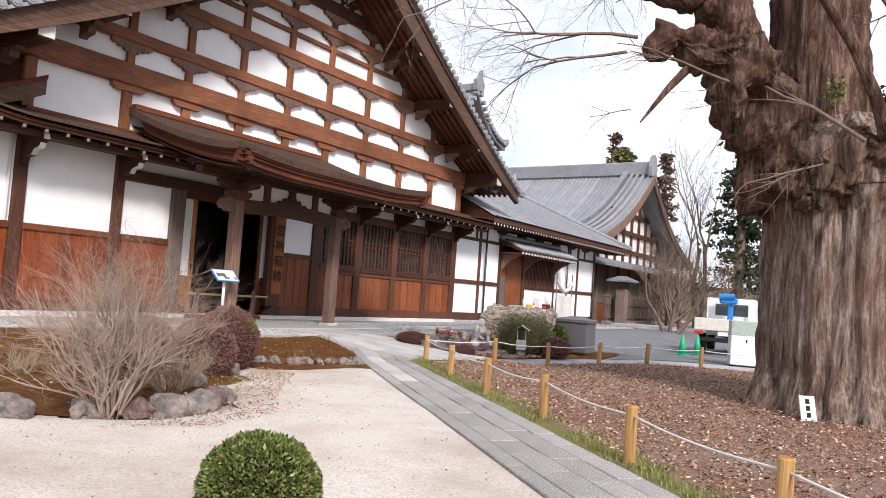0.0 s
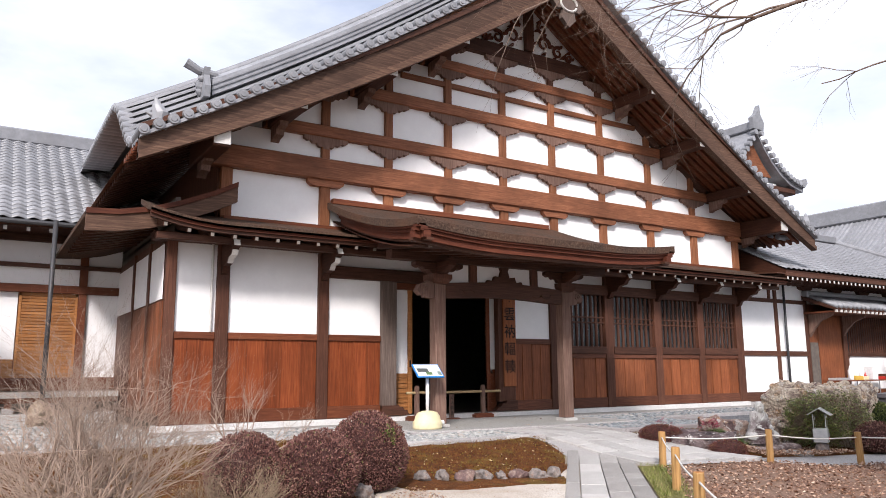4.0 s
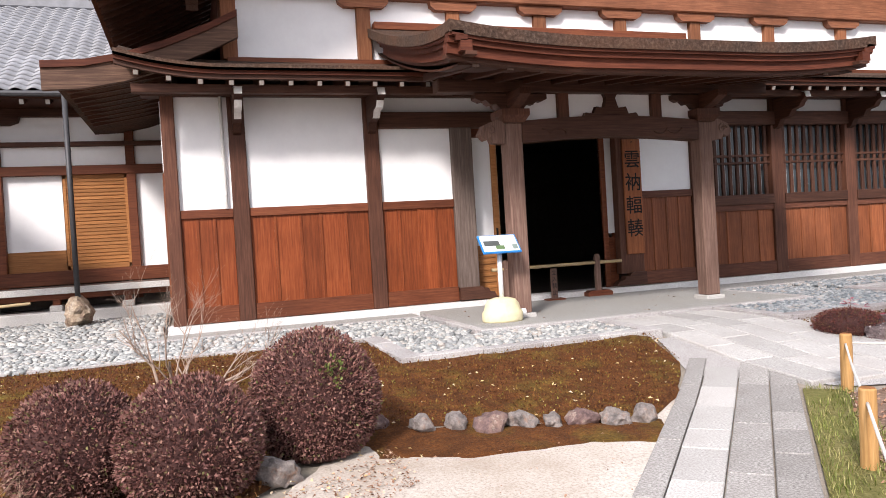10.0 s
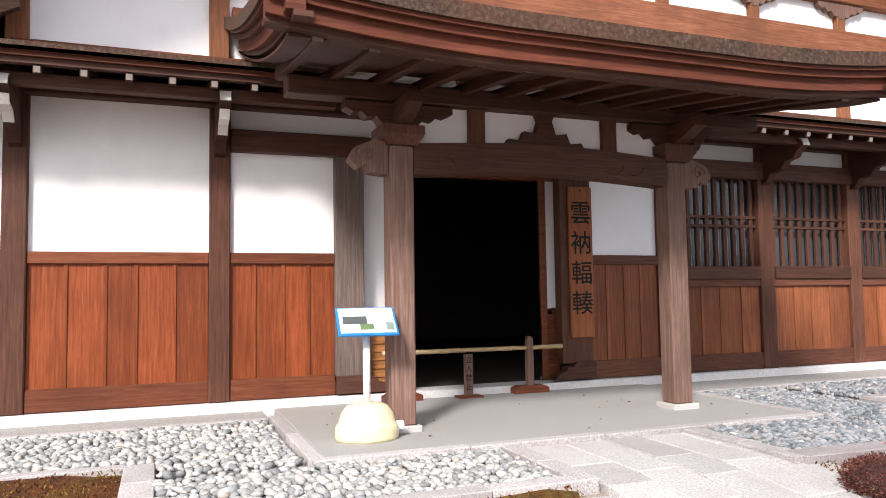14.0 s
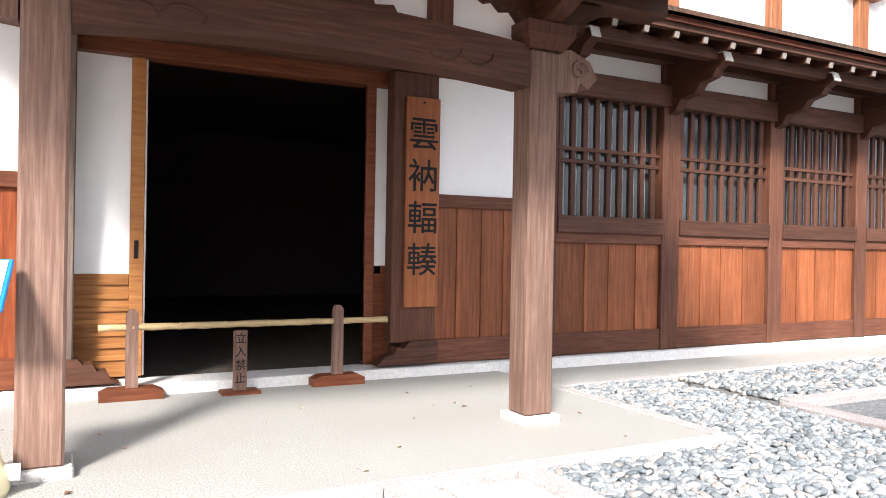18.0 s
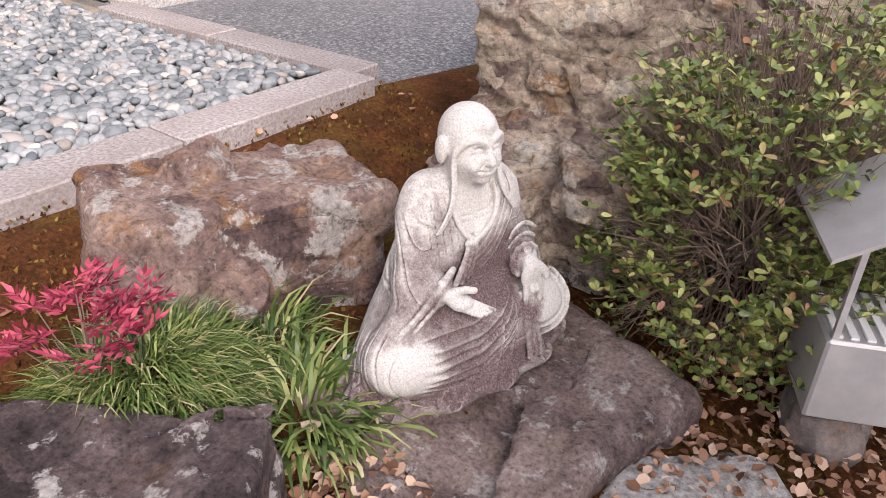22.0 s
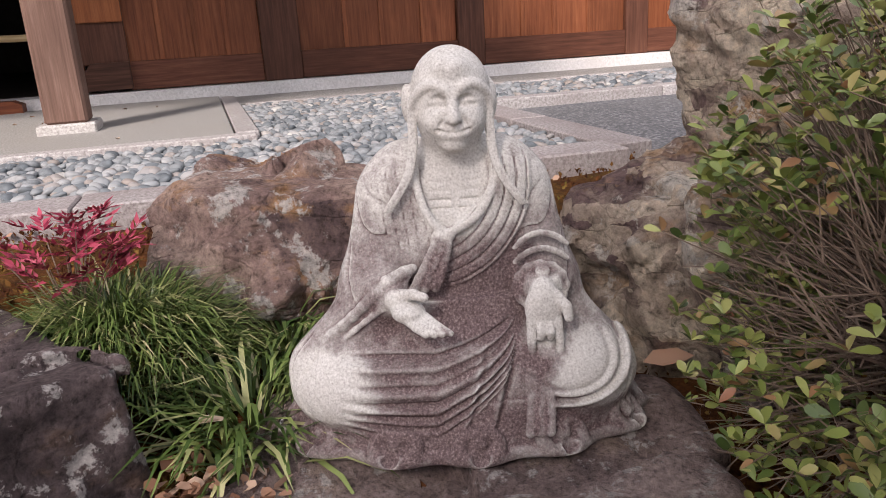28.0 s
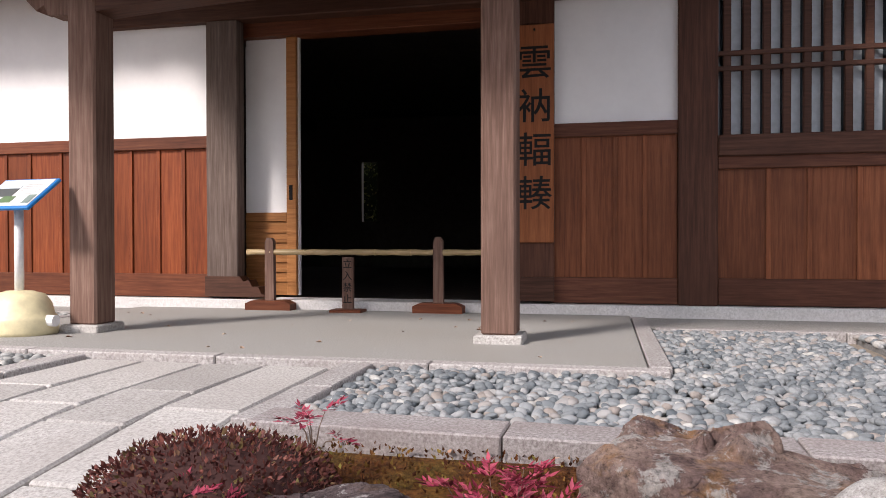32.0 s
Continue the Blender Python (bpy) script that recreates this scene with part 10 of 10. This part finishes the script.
vm = Matrix.Translation((0.6, 25.2, ground_z(0.6, 25.2) + 0.02)) @ Matrix.Rotation(radians(-60), 4, "Z")
vb = part("body", placed(Shape().prism([(-2.1, 0.35), (-2.1, 1.5), (-1.6, 1.95), (1.9, 1.95), (2.1, 1.4), (2.1, 0.35)], "y", -0.8, 0.8), vm), WHITE_ENAMEL, van)
part("window_band", placed(Shape().box(-1.7, 1.8, -0.815, 0.815, 1.15, 1.65, 0.01), vm), plain("green_tinted_glass", (0.1, 0.16, 0.15), 0.1), vb)
for xx in (-1.35, 1.35):
    for yy in (-0.72, 0.72):
        part("wheel", placed(Shape().tube([(xx, yy - 0.1, 0.3), (xx, yy + 0.1, 0.3)], 0.3, 18), vm), RUBBER, van)

# small tiled roof that rises behind the hall
tower = thing("rear_tower", "small grey tiled gabled roof rising behind the hall", "building")
GA, GB, GC = -23.0, 36.95, 13.65
half = [(0.0, 0.0), (0.5, -0.75), (1.1, -1.45), (1.8, -2.05), (2.6, -2.5), (3.7, -2.75)]
side = [(-a, b) for a, b in reversed(half[1:])] + half
s = Shape().loft([[(GA - dx, GB + a, GC + b) for a, b in side] + [(GA - dx, GB + a, GC + b - 0.22) for a, b in reversed(side)] for dx in (0.0, 4.5)])
troof = part("roof", s, TILE, tower, "grey tiled roof with upswept eaves")
part("gable_board", Shape().prism([(GB + a * 0.9, GC + b - 0.3) for a, b in side if b > -2.3] , "x", GA - 0.5, GA - 0.42), ORANGE_BEAM, tower)
part("wall", B(GA - 4.2, GA - 0.55, GB - 2.2, GB + 2.2, 0.0, GC - 2.6), PLASTER, tower)
part("eave_beam", B(GA - 4.4, GA - 0.1, GB - 3.2, GB + 3.2, GC - 3.15, GC - 2.85, 0.05), DARK_BEAM, tower)
knob = Shape().tube([(0, 0, 0), (0.3, 0, 0)], 0.14, 10).mesh("verge_tile", TILE)
for sg in (-1, 1):
    for k in range(13):
        u = 0.25 + 3.3 * k / 12
        j = max(i for i in range(len(half) - 1) if half[i][0] <= u)
        t = (u - half[j][0]) / (half[j + 1][0] - half[j][0])
        share("verge_tile", knob, troof, Matrix.Translation((GA - 0.1, GB + sg * u, GC + half[j][1] * (1 - t) + half[j + 1][1] * t + 0.1)))
part("ridge", Shape().box(GA - 4.4, GA - 0.05, GB - 0.2, GB + 0.2, GC - 0.05, GC + 0.4, 0.05), TILE, troof)
part("ridge_ornament", Shape().prism([(GB - 0.4, GC - 0.1), (GB - 0.45, GC + 0.5), (GB - 0.1, GC + 0.75), (GB + 0.2, GC + 1.25), (GB + 0.25, GC + 0.7), (GB + 0.5, GC + 0.35), (GB + 0.42, GC - 0.1)], "x", GA - 0.1, GA + 0.15), TILE, troof)
part("eave_ornament", Shape().prism([(GB + 3.3, GC - 2.7), (GB + 3.4, GC - 2.35), (GB + 3.9, GC - 2.2), (GB + 4.0, GC - 2.45), (GB + 3.7, GC - 2.75)], "x", GA - 0.15, GA + 0.12), TILE, troof)

# white lines on the asphalt
for a, b in (((-7.5, 23.0), (3.0, 27.2)), ((-7.9, 30.0), (3.0, 36.0))):
    d = (Vector(b) - Vector(a))
    s = Shape().box(0, d.length, -0.06, 0.06, 0.0, 0.006)
    s = placed(s, Matrix.Translation((a[0], a[1], ground_z(*a) + 0.024)) @ Matrix.Rotation(math.atan2(d.y, d.x), 4, "Z"))
    solo("road_line", s, WHITE_PAINT, "worn white painted line on the asphalt", "road line", kind="structure")

# ---- trees and hills beyond ----
CONIFER = foliage("conifer_needles", [(0.0, (0.012, 0.022, 0.012)), (0.5, (0.03, 0.048, 0.022)), (1.0, (0.07, 0.085, 0.035))], 0.8)
OLIVE = foliage("olive_crown", [(0.0, (0.05, 0.06, 0.02)), (0.5, (0.12, 0.125, 0.04)), (1.0, (0.22, 0.2, 0.08))], 0.8)
RUSSET = foliage("russet_crown", [(0.0, (0.06, 0.035, 0.025)), (0.5, (0.13, 0.08, 0.055)), (1.0, (0.2, 0.14, 0.1))], 0.8)


def far_tree(x, y, h, w, mat, label, seed, conic=True, count=3000, leaf=0.5):
    r = random.Random(seed)
    t = thing("tree", label, "tree", "far trees")
    s = Shape()
    s.tube([(x, y, -0.3), (x + 0.1, y, h * 0.5), (x, y, h * 0.97)], [h * 0.028, h * 0.018, 0.03], 8)
    spots = []
    lv_, lf_ = leaf_shape(0.6, 0.1)
    levels = 26 if conic else 16
    for k in range(levels):
        u = (k + r.random()) / levels
        z = h * (0.18 + 0.8 * u)
        reach_ = w * ((1 - u) ** 0.8 + 0.06 if conic else math.sin(math.pi * min(1, 0.15 + 0.85 * u)) ** 0.6)
        for _ in range(4):
            a = r.uniform(0, 6.28)
            L = reach_ * r.uniform(0.6, 1.1)
            tip_ = Vector((x + L * math.cos(a), y + L * math.sin(a), z + (-0.12 if conic else 0.25) * L))
            s.tube([(x, y, z - 0.1), tuple(tip_)], [0.05, 0.015], 4, False)
            for _ in range(count // (levels * 4)):
                q = r.uniform(0.25, 1.05) if conic else r.uniform(0.5, 1.1)
                p = Vector((x, y, z)).lerp(tip_, q) + Vector((r.gauss(0, 0.16 * w * 0.5), r.gauss(0, 0.16 * w * 0.5), r.gauss(0, 0.1 * w * 0.5)))
                spots.append(aim(p, (r.gauss(0, 1), r.gauss(0, 1), r.gauss(-0.2, 0.6)), leaf * r.uniform(0.5, 1.2), r.uniform(0, 6)))
    part("trunk", s, TWIG, t)
    part("crown", pieces_mesh("crown", lv_, lf_, spots, mat, False), mat, t, kind="stuff")


far_tree(-27, 72, 17.5, 3.6, OLIVE, "tall olive green tree behind the rear hall", 1, False, 3600, 0.6)
far_tree(-23, 74, 17.5, 2.6, RUSSET, "tall russet conifer behind the rear hall", 2, True, 3000, 0.5)
far_tree(-28.5, 74, 20, 2.2, RUSSET, "tall thin russet conifer behind the rear hall", 3, True, 2600, 0.5)
far_tree(-12.0, 57, 17, 3.0, CONIFER, "dark tall conifer at the yard's edge", 4, True, 5200, 0.45)
far_tree(-8.6, 60, 19, 3.4, CONIFER, "dark tall conifer at the yard's edge", 5, True, 5200, 0.45)
far_tree(-4.5, 64, 20, 3.6, CONIFER, "dark tall conifer at the yard's edge", 6, True, 4200, 0.5)
far_tree(2.0, 52, 9, 3.6, CONIFER, "dark evergreen beyond the yard", 7, False, 4200, 0.4)
far_tree(8.0, 50, 12, 4.0, CONIFER, "dark evergreen beyond the yard", 8, False, 4200, 0.45)


def far_bare(x, y, h, label, seed, lean=0.25, stems=3, rad=0.13, depth=5, mat=TWIG, spread=0.33):
    r = random.Random(seed)
    t = thing("bare_tree", label, "tree", "far bare trees")
    for k in range(stems):
        s = Shape()
        a = 2 * math.pi * k / stems + r.uniform(0, 0.5)
        twig_tree(s, (x + 0.15 * math.cos(a), y + 0.15 * math.sin(a), -0.3), (lean * math.cos(a), lean * math.sin(a), 1), h * 0.36, rad, depth, r, spread, 0.3, (2, 4), None, 0.0, 6)
        part("stem", s, mat, t, smooth=True)


far_bare(-15.0, 58.0, 19, "tall leafless tree against the sky", 21, 0.18, 2, 0.22, 5)
far_bare(-13.2, 46.5, 8.5, "bare maple with many slanting stems before the rear hall", 22, 0.5, 5, 0.13, 5, TWIG, 0.45)
far_bare(-12.0, 41.0, 6.5, "bare garden tree with mossy leaning stems", 23, 0.6, 4, 0.14, 5, TWIG, 0.45)
far_bare(-14.8, 49.5, 7.5, "bare russet maple before the rear hall", 24, 0.55, 4, 0.1, 5, TWIG, 0.5)
far_bare(-8.5, 44.0, 7.0, "bare tree at the edge of the yard", 25, 0.4, 4, 0.12, 5, TWIG, 0.45)
HILL = speckled("winter_wood_hill", [(0.3, (0.05, 0.045, 0.025)), (0.5, (0.11, 0.09, 0.055)), (0.7, (0.17, 0.14, 0.095))], 1.2, (0.06, 0.07, 0.03), 0.15, 0.95, 0.6, 0.3)
solo("hill", Shape().sheet(lambda x, y: (x, 95 + y * 60, -1 + (9 + 5 * noise.noise((x * 0.02, 0, 0))) * math.sin(math.pi * min(1.0, y * 0.9 + 0.02)) + 1.2 * noise.noise((x * 0.2, y * 9, 1))), [-190 + 5 * k for k in range(70)], [k / 12 for k in range(13)]), HILL, "low wooded hill in winter brown", "hill", kind="structure", smooth=True)
HEDGE = foliage("brown_hedge", [(0.0, (0.06, 0.04, 0.02)), (0.5, (0.13, 0.1, 0.05)), (1.0, (0.2, 0.16, 0.08))], 0.9)
hedge = thing("hedge", "long low clipped brown hedge beyond the yard", "hedge")
# solid filler, coloured as the shade inside the hedge
part("shade_core", B(-11.5, 14, 47.0, 48.2, -0.3, 1.05, 0.2), plain("hedge_shade_core", (0.05, 0.035, 0.02), 0.95), hedge)
spots = [aim((rnd.uniform(-11.6, 14), rnd.choice((46.95, 47.0, rnd.uniform(47, 48.2))), rnd.uniform(-0.1, 1.1)), (rnd.gauss(0, 1), rnd.gauss(-0.5, 1), rnd.gauss(0.3, 1)), rnd.uniform(0.1, 0.2)) for _ in range(9000)]
part("leaves", pieces_mesh("leaves", *leaf_shape(0.6), spots, HEDGE, False), HEDGE, hedge, kind="stuff")
# garden seen through the far opening of the hall
solo("garden_wall", B(-36.6, -36.2, 2, 14, -0.2, 1.5, 0.05), ROCK_TAN, "low stone retaining wall behind the hall", "wall", kind="structure")
clipped_bush("boxwood_ball", (-38.2, 7.6, 1.2), 1.5, 3.6, 5.0, BOX_GREEN, "green shrub above the garden wall behind the hall", 5200, 0.16, 44, core=(0.012, 0.02, 0.008))
